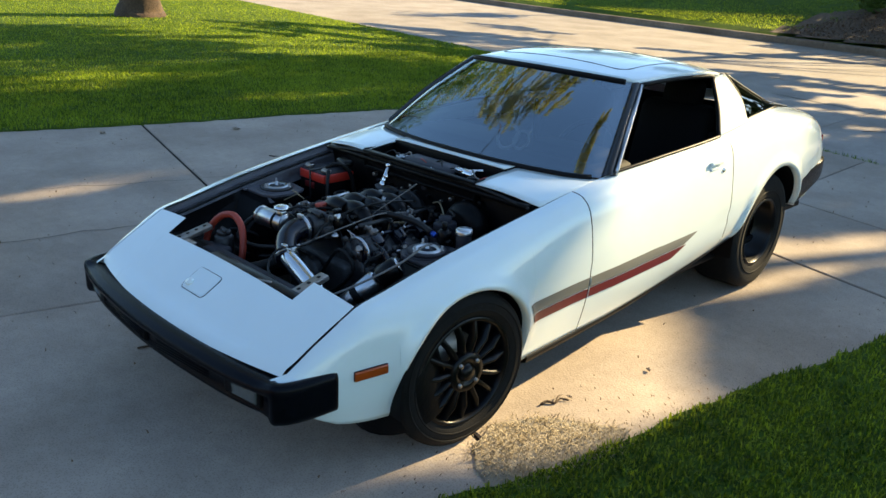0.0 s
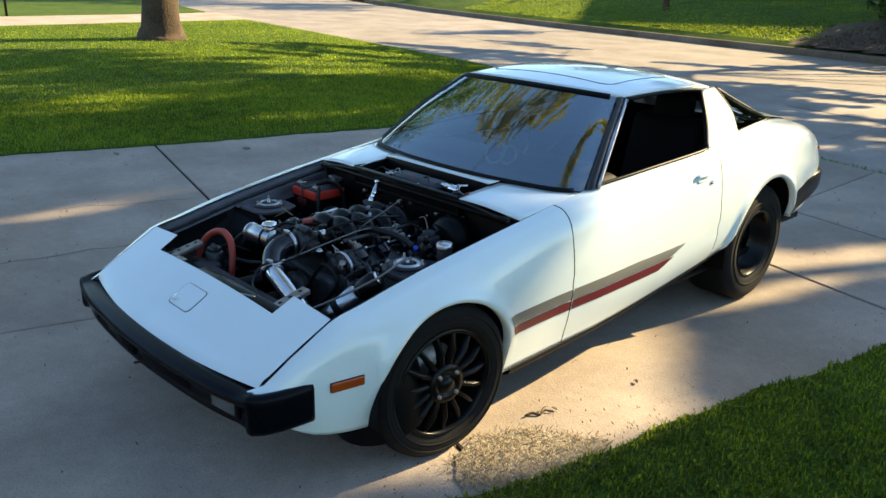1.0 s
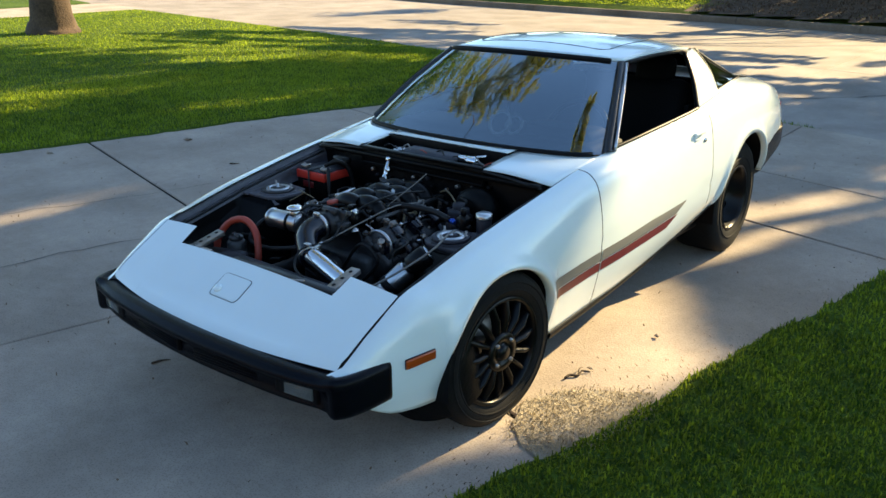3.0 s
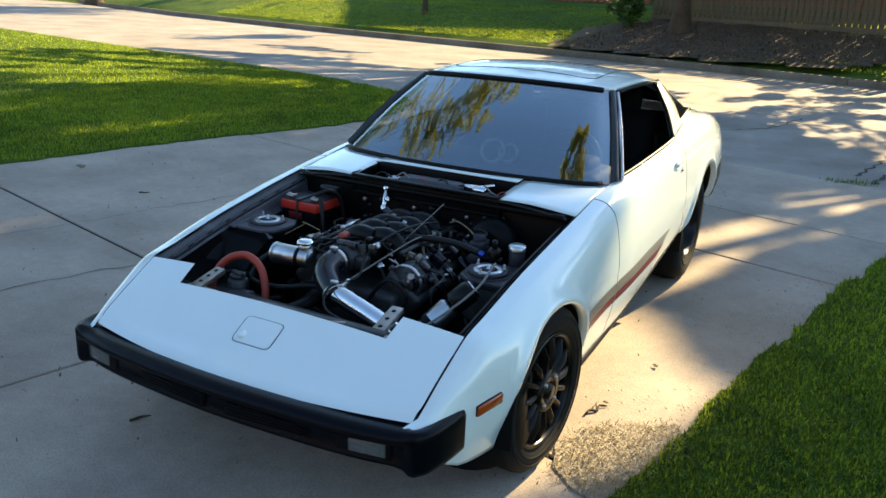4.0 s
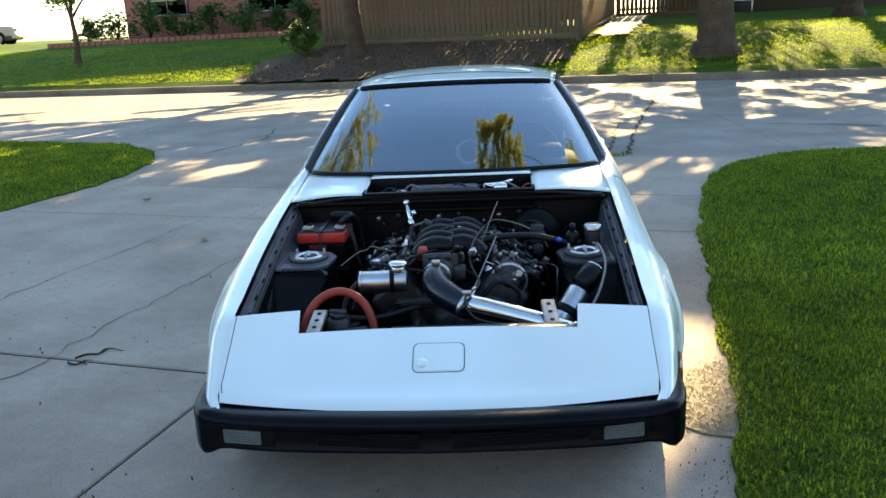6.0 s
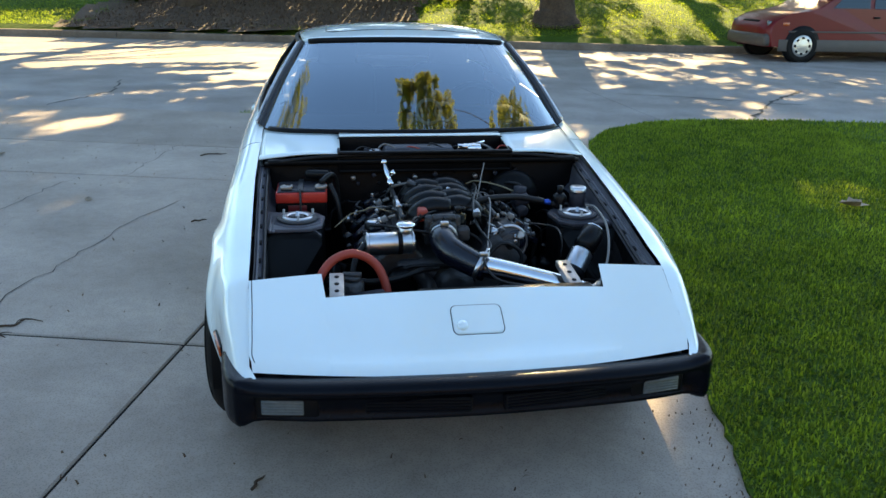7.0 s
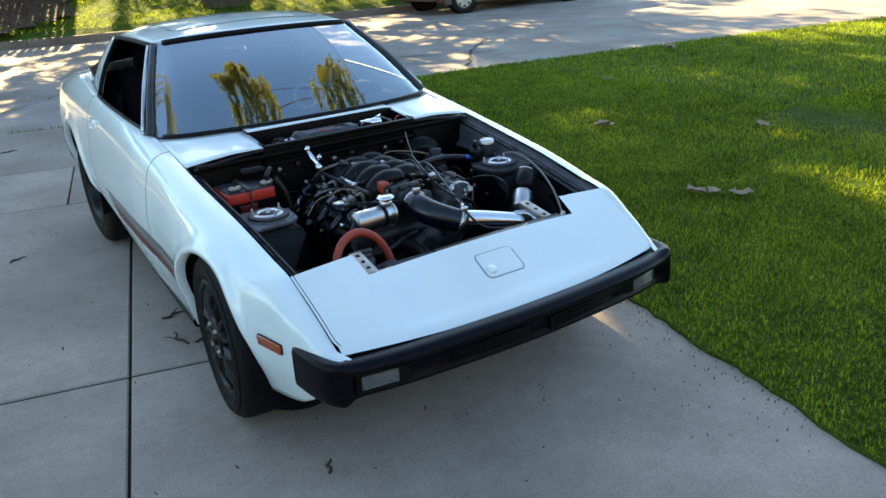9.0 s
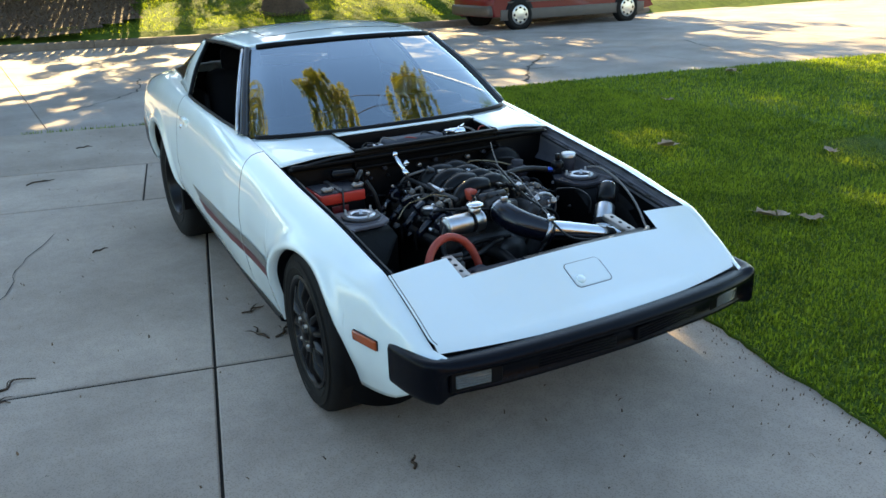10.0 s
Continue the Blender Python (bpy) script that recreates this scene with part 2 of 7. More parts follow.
def spline(pts, n):
    """Catmull-Rom through the points, n samples a span."""
    P = [Vector(p) for p in pts]
    P = [2 * P[0] - P[1]] + P + [2 * P[-1] - P[-2]]
    out = []
    for a, b, c, d in zip(P, P[1:], P[2:], P[3:]):
        for i in range(n):
            t = i / n
            out.append(0.5 * ((2 * b) + (c - a) * t + (2 * a - 5 * b + 4 * c - d) * t * t + (3 * b - a - 3 * c + d) * t ** 3))
    out.append(P[-2])
    return out


def tube(pts, r, n=6, seg=8, ends=True):
    """A round hose through the points; r may be a list of radii, one a point."""
    path = spline(pts, n)
    rs = [r] * len(path) if not isinstance(r, (list, tuple)) else [float(np.interp(i / n, range(len(r)), r)) for i in range(len(path))]
    bm = bmesh.new()
    rings = []
    up = Vector((0.31, 0.22, 0.93))
    for i, p in enumerate(path):
        t = (path[min(i + 1, len(path) - 1)] - path[max(i - 1, 0)]).normalized()
        side = t.cross(up)
        side = side.normalized() if side.length > 1e-4 else Vector((1, 0, 0))
        up = side.cross(t).normalized()
        rings.append([bm.verts.new(p + rs[i] * (math.cos(a) * side + math.sin(a) * up)) for a in (2 * math.pi * k / seg for k in range(seg))])
    for a, b in zip(rings, rings[1:]):
        for k in range(seg):
            bm.faces.new((a[k], a[(k + 1) % seg], b[(k + 1) % seg], b[k])).smooth = True
    if ends:
        bm.faces.new(rings[0][::-1])
        bm.faces.new(rings[-1])
    bmesh.ops.recalc_face_normals(bm, faces=bm.faces)
    return bm


def plate(outline, t, m=Matrix(), bevel=0.0):
    """A flat plate of thickness t under an outline of (x, y)."""
    bm = bmesh.new()
    f = bm.faces.new([bm.verts.new((x, y, 0)) for x, y in outline])
    ext = bmesh.ops.extrude_face_region(bm, geom=[f])
    bmesh.ops.translate(bm, verts=[v for v in ext["geom"] if isinstance(v, bmesh.types.BMVert)], vec=(0, 0, -t))
    bmesh.ops.recalc_face_normals(bm, faces=bm.faces)
    if bevel:
        bmesh.ops.bevel(bm, geom=bm.edges[:], offset=bevel, segments=2, profile=0.5, affect="EDGES")
    bmesh.ops.transform(bm, matrix=m, verts=bm.verts)
    return bm


def grid_mesh(name, rows, material, thick=0.0, flip=False, smooth=True):
    """A panel from rows of points; thick turns it into a shell (inwards)."""
    nr, nc = len(rows), len(rows[0])
    verts = [p for row in rows for p in row]
    faces = []
    for i in range(nr - 1):
        for j in range(nc - 1):
            q = (i * nc + j, i * nc + j + 1, (i + 1) * nc + j + 1, (i + 1) * nc + j)
            faces.append(q[::-1] if flip else q)
    me = mesh_of(name, verts, faces, material, smooth)
    if thick:
        bm = bmesh.new()
        bm.from_mesh(me)
        bm.normal_update()
        bmesh.ops.solidify(bm, geom=bm.faces[:], thickness=thick)
        for f in bm.faces:
            f.smooth = smooth
        bm.to_mesh(me)
        bm.free()
    return me


def mirrored(me, name):
    """The same mesh on the other side of the car."""
    other = me.copy()
    other.name = name
    other.transform(Matrix.Diagonal((-1, 1, 1, 1)))
    other.flip_normals()
    return other


def coons(c0, c1, d0, d1, nu, nv, bulge=Vector((0, 0, 0))):
    """Rows of points of a panel between four edges: c0, c1 run along u; d0, d1 along v."""
    def at(c, t):
        f = t * (len(c) - 1)
        i = min(int(f), len(c) - 2)
        return c[i].lerp(c[i + 1], f - i)
    rows = []
    for j in range(nv + 1):
        v = j / nv
        row = []
        for i in range(nu + 1):
            u = i / nu
            p = (1 - v) * at(c0, u) + v * at(c1, u) + (1 - u) * at(d0, v) + u * at(d1, v)
            p -= (1 - u) * (1 - v) * c0[0] + u * (1 - v) * c0[-1] + (1 - u) * v * c1[0] + u * v * c1[-1]
            row.append(p + bulge * (16 * u * (1 - u) * v * (1 - v)))
        rows.append(row)
    return rows


def lerp_table(table, y):
    """Smooth rows of numbers over their first column."""
    ys = [r[0] for r in table]
    k = max(0, min(len(ys) - 2, next((i - 1 for i, v in enumerate(ys) if v > y), len(ys) - 2)))
    t = (y - ys[k]) / (ys[k + 1] - ys[k])
    p0, p1, p2, p3 = (np.array(table[max(0, min(len(ys) - 1, k + d))][1:]) for d in (-1, 0, 1, 2))
    h = ys[k + 1] - ys[k]
    m1 = (p2 - p0) / (ys[k + 1] - ys[max(k - 1, 0)]) * h
    m2 = (p3 - p1) / (ys[min(k + 2, len(ys) - 1)] - ys[k]) * h
    t2, t3 = t * t, t * t * t
    return (2 * t3 - 3 * t2 + 1) * p1 + (t3 - 2 * t2 + t) * m1 + (-2 * t3 + 3 * t2) * p2 + (t3 - t2) * m2

# ---- ground ----
SL = -0.255                                   # the paving runs askew to the car: its cross joints fall by this
KERB = [(-60, 36), (-24, 22.6), (-15, 20.3), (-5, 18.4), (1, 16.95), (7, 15.55), (14.6, 14.5)]


def kerb_y(x):
    return float(np.interp(x, [k[0] for k in KERB], [k[1] for k in KERB])) if x < 14.6 else 14.5 - 0.12 * (x - 14.6)


def land_z(x, y):
    """Height of the land: level on this side, a bank beyond the far kerb."""
    d = y - kerb_y(x)
    if d < 0:
        return -0.06
    return 0.12 + 0.18 * min(d, 4.5) + 0.055 * min(max(d - 4.5, 0), 8)


def ground_sheet():
    xs = sorted(set([-400, -200, -120, -80, -60, -50, -40] + list(np.arange(-34, 30, 1.0)) + [32, 36, 42, 50, 70, 100, 200, 400]))
    ys = sorted(set([-400, -100, -40, -20, -10, 0, 8] + list(np.arange(11, 40, 0.5)) + [42, 45, 50, 60, 80, 120, 200, 400]))
    rows = [[(x, y, land_z(x, y - 0.5) + (0.05 * noise.noise((x * 0.4, y * 0.4, 0)) if y > kerb_y(x) + 0.6 else 0)) for x in xs] for y in ys]
    me = grid_mesh("ground", rows, M["turf"])
    return tagged(part("ground", me, None), "green lawn rising gently beyond the far kerb", "ground", kind="structure")


ground_sheet()

LAWN_R = [(0.50, -2.6), (0.68, -1.63), (0.95, -0.4), (1.07, -0.1), (1.18, 0.5), (1.31, 1.2), (1.56, 2.3), (1.69, 2.93), (2.13, 4.5), (2.42, 5.1), (2.78, 5.6),
          (3.3, 5.92), (3.9, 6.08), (5, 5.98), (7, 5.6), (9, 5.2), (11.3, 4.7), (16, 3.7), (30, 0.8), (30, -14), (-3, -14), (-0.2, -5)]
LAWN_L = [(-5.9, -1.5), (-5.42, 0.38), (-5.05, 1.6), (-4.75, 3.0), (-4.42, 4.2), (-4.08, 5.2), (-3.95, 6.0), (-3.98, 7.0), (-4.35, 7.9), (-5.1, 8.7), (-6.7, 9.35),
          (-9.1, 10.0), (-13, 10.75), (-18.9, 11.85), (-21.6, 12.3), (-21.4, 9), (-21.2, 4), (-20.8, -12), (-8, -12)]


def inside(poly, x, y):
    c = False
    for (x1, y1), (x2, y2) in zip(poly, poly[1:] + poly[:1]):
        if (y1 > y) != (y2 > y) and x < (x2 - x1) * (y - y1) / (y2 - y1) + x1:
            c = not c
    return c


def ragged(poly, step=0.06, amp=0.045):
    """The outline with small irregular bites."""
    out = []
    for (x1, y1), (x2, y2) in zip(poly, poly[1:] + poly[:1]):
        n = max(1, int(math.hypot(x2 - x1, y2 - y1) / step)) if max(abs(x1), abs(x2)) < 14 else 1
        for i in range(n):
            t = i / n
            x, y = x1 + (x2 - x1) * t, y1 + (y2 - y1) * t
            out.append((x + amp * noise.noise((x * 3, y * 3, 1)) + 0.7 * amp * noise.noise((x * 9, y * 9, 3)), y + amp * noise.noise((x * 3, y * 3, 7)) + 0.7 * amp * noise.noise((x * 9, y * 9, 5))))
    return out


def lawn(name, poly, label):
    bm = bmesh.new()
    out = ragged(poly)
    top = [bm.verts.new((x, y, 0.012)) for x, y in out]
    low = [bm.verts.new((x, y, -0.06)) for x, y in out]
    f = bm.faces.new(top)
    n = len(top)
    for i in range(n):
        bm.faces.new((low[i], low[(i + 1) % n], top[(i + 1) % n], top[i]))
    bmesh.ops.triangulate(bm, faces=[f])
    bmesh.ops.recalc_face_normals(bm, faces=bm.faces)
    return tagged(part(name, bm, M["turf"]), label, "lawn", kind="structure")


lawn("lawn_east", LAWN_R, "mown green lawn beside the driveway and street")
lawn("lawn_west", LAWN_L, "mown green lawn with tree shadows across it")
lawn("lawn_far", [(-26, 13.2), (-25.4, 10), (-25.2, 4), (-25, -12), (-60, -12), (-60, 22)], "sunlit lawn beyond a side driveway")


def clip(poly, a, b, c):
    """The part of a polygon where a x + b y <= c."""
    out = []
    for p, q in zip(poly, poly[1:] + poly[:1]):
        dp, dq = a * p[0] + b * p[1] - c, a * q[0] + b * q[1] - c
        if dp <= 0:
            out.append(p)
        if dp * dq < 0:
            t = dp / (dp - dq)
            out.append((p[0] + t * (q[0] - p[0]), p[1] + t * (q[1] - p[1])))
    return out


def slab(outline, parent, z=0.0, material="slab", gap=0.0058):
    """One cast slab with eased edges; its joints stay open."""
    bm = bmesh.new()
    turn = 1 if sum(x1 * y2 - x2 * y1 for (x1, y1), (x2, y2) in zip(outline, outline[1:] + outline[:1])) > 0 else -1
    n = len(outline)
    def ring(inset, h):
        out = []
        for i in range(n):
            p0, p1, p2 = Vector(outline[i - 1]), Vector(outline[i]), Vector(outline[(i + 1) % n])
            e1, e2 = (p1 - p0).normalized(), (p2 - p1).normalized()
            n1, n2 = Vector((-e1.y, e1.x)) * turn, Vector((-e2.y, e2.x)) * turn
            q = p1 + (n1 + n2) * (inset / max(0.2, 1 + n1.dot(n2)))
            out.append(bm.verts.new((q.x, q.y, h)))
        return out
    r0, r1, r2 = ring(gap, z - 0.055), ring(gap, z - 0.006), ring(gap + 0.006, z)
    bm.faces.new(r2)
    for a, b in ((r0, r1), (r1, r2)):
        for i in range(len(a)):
            bm.faces.new((a[i], a[(i + 1) % len(a)], b[(i + 1) % len(b)], b[i]))
    bmesh.ops.recalc_face_normals(bm, faces=bm.faces)
    return part("slab", bm, M[material], parent)


driveway = tagged(new("pavement"), "pale concrete driveway cast in large slabs with dirt in the joints", "driveway", kind="structure")
T = [-8.6, -5.6, -2.55, 0.275, 3.25, 4.52, 6.55]           # cross joints: y = T + SL x
for k in range(len(T) - 1):
    lo, hi = T[k] + 0.005, T[k + 1] - 0.005
    band = [(-9, lo + SL * -9), (9, lo + SL * 9), (9, hi + SL * 9), (-9, hi + SL * -9)]
    left = clip(clip(band, 1, -0.257, -1.165), -1, 0.21, 5.9)
    right = clip(clip(band, -1, 0.257, 1.165), 1, -0.25, 2.6)
    if k == 4:                                                # the narrow course breaks joint
        left, right = clip(clip(band, 1, -0.23, -1.52), -1, 0.21, 5.9), clip(clip(band, -1, 0.23, 1.52), 1, -0.25, 2.6)
    if k == 5:
        left, right = clip(clip(band, 1, 0, 0.02), -1, 0, 5.6), clip(clip(band, -1, 0, -0.02), 1, 0, 4.6)
    for piece in (left, right):
        if len(piece) > 2:
            slab(piece, driveway)

part("joint_filler", mesh_of("joint_filler", [(-6.5, -8.0, -0.009), (3.2, -8.0, -0.009), (3.2, 5.6, -0.009), (-6.5, 7.8, -0.009)], [(0, 1, 2, 3)], M["joint"], False), None, driveway, "dark dirt packed in the joints")

street = tagged(new("road"), "worn pale concrete street with open joints and cracks", "street", kind="structure")
for i in range(-6, 6):
    x0, x1 = i * 4.6 - 1.0, (i + 1) * 4.6 - 1.0
    for a, b in ((6.57, 11.0), (11.0, None)):
        def yy(x, v):
            return v + SL * x if v is not None else kerb_y(x) + 0.02
        if i < -1 and a == 6.57:
            pts = [(x0, yy(x0, a) - 0.5), (x1, yy(x1, a) - 0.5), (x1, yy(x1, b)), (x0, yy(x0, b))]
        else:
            pts = [(x0, yy(x0, a)), (x1, yy(x1, a)), (x1, yy(x1, b)), (x0, yy(x0, b))]
        slab(pts, street, z=-0.012, material="road", gap=0.004)
slab([(26.7, 6.57 + SL * 26.7), (90, -14), (90, 6), (26.7, 13.0)], street, z=-0.012, material="road")
slab([(14.7, 14.42), (26.5, 13.0), (26.5, 40), (16.5, 40)], street, z=-0.005, material="road")
slab([(-28.6, 13.9), (-28.6, 23.9), (-60, 35.8), (-60, 22)], street, z=-0.012, material="road")
slab([(-25.2, -12), (-21.0, -12), (-21.6, 12.6), (-25.6, 13.5)], driveway, z=0.0)


def kerb_run():
    """The far kerb: an upright with a rounded arris, in cast lengths."""
    owner = tagged(new("trim"), "grey-brown concrete kerb along the far side of the street", "kerb", kind="structure")
    prof = [(0.0, -0.1), (0.0, 0.10), (0.012, 0.135), (0.04, 0.148), (0.16, 0.15), (0.17, 0.1), (0.17, -0.1)]
    line = []
    for (x1, y1), (x2, y2) in zip(KERB, KERB[1:]):
        n = max(1, int(math.hypot(x2 - x1, y2 - y1) / 3.0))
        line += [(x1 + (x2 - x1) * i / n, y1 + (y2 - y1) * i / n) for i in range(n)]
    line.append(KERB[-1])
    line += [(15.3, 14.75), (15.8, 15.4), (16.1, 16.5), (16.4, 20), (16.4, 30)]
    for (x1, y1), (x2, y2) in zip(line, line[1:]):
        d = Vector((x2 - x1, y2 - y1, 0))
        t = d.normalized()
        nrm = Vector((-t.y, t.x, 0))
        rows = []
        for s in (0.006, d.length - 0.006):
            base = Vector((x1, y1, 0)) + t * s
            rows.append([base + nrm * a + Vector((0, 0, h)) for a, h in prof])
        bm = bmesh.new()
        vs = [[bm.verts.new(p) for p in r] for r in rows]
        for k in range(len(prof) - 1):
            bm.faces.new((vs[0][k], vs[1][k], vs[1][k + 1], vs[0][k + 1]))
        bm.faces.new(vs[0])
        bm.faces.new(vs[1][::-1])
        bmesh.ops.recalc_face_normals(bm, faces=bm.faces)
        part("kerb_length", bm, M["kerb"], owner)


kerb_run()

# ---- the car ----
car = thing("sports_car", (0, 0, 0), "white two-door sports coupe with the bonnet removed, parked on the driveway", "car")

# section of the flank at stations along y: six points (x, z) from the top edge to the sill
FLANK = [
    (-0.76, 0.615, 0.468, 0.648, 0.458, 0.668, 0.440, 0.676, 0.420, 0.672, 0.400, 0.660, 0.385),
    (-0.70, 0.648, 0.472, 0.672, 0.466, 0.687, 0.450, 0.694, 0.425, 0.690, 0.390, 0.680, 0.365),
    (-0.60, 0.655, 0.535, 0.694, 0.522, 0.714, 0.490, 0.720, 0.440, 0.716, 0.355, 0.700, 0.300),
    (-0.53, 0.657, 0.573, 0.704, 0.559, 0.733, 0.522, 0.741, 0.450, 0.736, 0.345, 0.714, 0.262),
    (-0.42, 0.662, 0.634, 0.718, 0.618, 0.752, 0.572, 0.766, 0.480, 0.758, 0.350, 0.728, 0.235),
    (-0.30, 0.664, 0.661, 0.728, 0.645, 0.780, 0.594, 0.802, 0.494, 0.790, 0.356, 0.750, 0.228),
    (-0.15, 0.667, 0.696, 0.733, 0.682, 0.790, 0.625, 0.822, 0.512, 0.810, 0.363, 0.768, 0.224),
    (0.00, 0.670, 0.728, 0.738, 0.714, 0.798, 0.655, 0.832, 0.530, 0.820, 0.370, 0.780, 0.220),
    (0.49, 0.680, 0.812, 0.742, 0.800, 0.796, 0.740, 0.828, 0.560, 0.815, 0.390, 0.782, 0.235),
    (0.87, 0.688, 0.872, 0.748, 0.856, 0.798, 0.780, 0.828, 0.575, 0.816, 0.400, 0.782, 0.256),
    (1.20, 0.722, 0.908, 0.756, 0.890, 0.800, 0.806, 0.828, 0.590, 0.818, 0.408, 0.782, 0.285),
    (1.80, 0.728, 0.942, 0.762, 0.925, 0.802, 0.840, 0.830, 0.620, 0.820, 0.455, 0.785, 0.362),
    (2.20, 0.690, 0.968, 0.748, 0.948, 0.798, 0.870, 0.832, 0.660, 0.822, 0.500, 0.790, 0.420),
    (2.60, 0.640, 0.985, 0.722, 0.962, 0.786, 0.885, 0.826, 0.690, 0.815, 0.520, 0.782, 0.420),
    (3.00, 0.600, 0.950, 0.690, 0.930, 0.760, 0.865, 0.800, 0.710, 0.792, 0.560, 0.762, 0.440),
    (3.16, 0.570, 0.905, 0.655, 0.888, 0.720, 0.835, 0.762, 0.710, 0.756, 0.580, 0.730, 0.480),
    (3.22, 0.540, 0.860, 0.625, 0.845, 0.685, 0.800, 0.725, 0.700, 0.722, 0.590, 0.700, 0.500),
]
AXLE_F, AXLE_R = (-0.004, 0.297), (2.42, 0.345)
ARCH_F, ARCH_R = 0.330, 0.385


def flank_point(y, v):
    """A point of the flank; v runs 0 to 1 from its top edge to the sill."""
    c = lerp_table(FLANK, y).reshape(6, 2)
    f = min(max(v, 0), 0.99999) * 5
    i = int(f)
    t = f - i
    p0, p1, p2, p3 = c[max(i - 1, 0)], c[i], c[i + 1], c[min(i + 2, 5)]
    q = 0.5 * (2 * p1 + (p2 - p0) * t + (2 * p0 - 5 * p1 + 4 * p2 - p3) * t * t + (3 * p1 - p0 - 3 * p2 + p3) * t ** 3)
    x, z = float(q[0]), float(q[1])
    for (ay, az), r in ((AXLE_F, ARCH_F), (AXLE_R, ARCH_R)):
        d = math.hypot(y - ay, z - az) - r                       # a raised lip round the arches
        x += 0.016 * math.exp(-((d - 0.012) / 0.030) ** 2) * min(1, max(0, (z - 0.3) / 0.15))
    crease = 0.515 + 0.022 * (y - 0.7)                            # pressed line along the side
    if 0.33 < y < 1.9 or -0.62 < y < -0.36:
        x -= 0.006 * math.exp(-((z - crease - 0.012) / 0.010) ** 2)
    x -= 0.010 * min(1, max(0, (0.9 - y) / 0.3)) * min(1, max(0, (x - 0.70) / 0.1))
    return Vector((x, y, z))


def flank_bottom(y):
    low = float(lerp_table(FLANK, y)[11])
    for (ay, az), r in ((AXLE_F, ARCH_F), (AXLE_R, ARCH_R)):
        if abs(y - ay) < r:
            low = max(low, az + math.sqrt(r * r - (y - ay) ** 2))
    return low


def flank_v(y, z):
    lo, hi = 0.0, 1.0
    for _ in range(22):
        mid = (lo + hi) / 2
        if flank_point(y, mid).z > z:
            lo = mid
        else:
            hi = mid
    return lo


def flank_columns(y0, y1):
    ys = {round(y0, 4), round(y1, 4)} | {round(float(v), 4) for v in np.arange(y0, y1, 0.05)}
    for (ay, _), r in ((AXLE_F, ARCH_F), (AXLE_R, ARCH_R)):
        ys |= {round(ay - r * math.cos(math.pi * k / 36), 4) for k in range(37)}
        ys |= {round(ay + q * (r + 0.004 + 0.012 * k), 4) for q in (1, -1) for k in range(8)}
    return sorted(v for v in ys if y0 <= v <= y1)


def flank_panel(name, y0, y1, top=0.0):
    rows = []
    for y in flank_columns(y0, y1):
        zb = flank_bottom(y)
        vb = flank_v(y, zb) if zb > float(lerp_table(FLANK, y)[11]) + 0.002 else 1.0
        col = [flank_point(y, top + (vb - top) * k / 22) for k in range(23)]
        edge = col[-1]
        col.append(edge + Vector((-0.035, 0, 0.0)))             # rolled lip at the bottom edge
        rows.append(col)
    return grid_mesh(name, rows, M["paint"], thick=0.0, flip=True)


for name, y0, y1 in (("front_fender", -0.735, 0.687), ("door", 0.693, 1.862), ("rear_quarter", 1.868, 3.2)):
    me = flank_panel(name, y0, y1)
    part(name, me, None, car)
    part(name, mirrored(me, name), None, car)

# rocker strips below the doors
for s in (1, -1):
    rows = [[Vector((s * x, y, float(lerp_table(FLANK, y)[11]) + dz)) for x, dz in ((0.775, 0.012), (0.785, 0.002), (0.778, -0.02), (0.74, -0.035), (0.66, -0.03), (0.64, 0.03))] for y in np.linspace(0.36, 2.03, 14)]
    part("rocker", grid_mesh("rocker", rows, M["trim"], flip=s > 0), None, car, "black rocker strip")


def stripe_band(name, y_of, lo, hi, material, s):
    """A painted band that lies on the flank: lo and hi are its heights at y = 0.7."""
    rows = []
    for k in range(31):
        row = []
        for j in range(5):
            h = lo + (hi - lo) * j / 4
            y = y_of[0](h) + (y_of[1](h) - y_of[0](h)) * k / 30
            z = h + 0.036 * (y - 0.7)
            p = flank_point(y, flank_v(y, z))
            row.append(Vector((s * (p.x + 0.0025), p.y, p.z)))
        rows.append(row)
    return grid_mesh(name, rows, M[material], flip=s < 0)


arch_edge = lambda h: math.sqrt(max(0.0, 0.352 ** 2 - (h - 0.30) ** 2)) + 0.010
for s in (1, -1):
    cut = lambda h: 1.34 + (h - 0.418) * 2.9
    cut_g = lambda h: 1.30 + (h - 0.418) * 2.9
    part("stripe", stripe_band("stripe", (arch_edge, lambda h: 0.684), 0.464, 0.512, "stripe_grey", s), None, car, "grey stripe")
    part("stripe", stripe_band("stripe", (lambda h: 0.697, cut_g), 0.464, 0.512, "stripe_grey", s), None, car, "grey stripe")
    part("stripe", stripe_band("stripe", (arch_edge, lambda h: 0.684), 0.418, 0.460, "stripe_red", s), None, car, "dark red stripe")
    part("stripe", stripe_band("stripe", (lambda h: 0.697, cut), 0.418, 0.460, "stripe_red", s), None, car, "dark red stripe")

# ---- nose panel with the notched rear edge ----
def nose_z(x, y):
    e = float(np.interp(y, [-0.80, -0.70, -0.58, -0.42, -0.30], [0.445, 0.482, 0.553, 0.640, 0.690]))
    return e + 0.027 * (1 - (x / 0.66) ** 2)


def nose_front(x):
    return -0.703 - 0.077 * (1 - (x / 0.65) ** 2)


def nose_rear(x):
    a = abs(x)
    if a > 0.437:
        return -0.425
    if a > 0.430:
        return -0.425 - 0.085 * (0.437 - a) / 0.007
    return -0.510


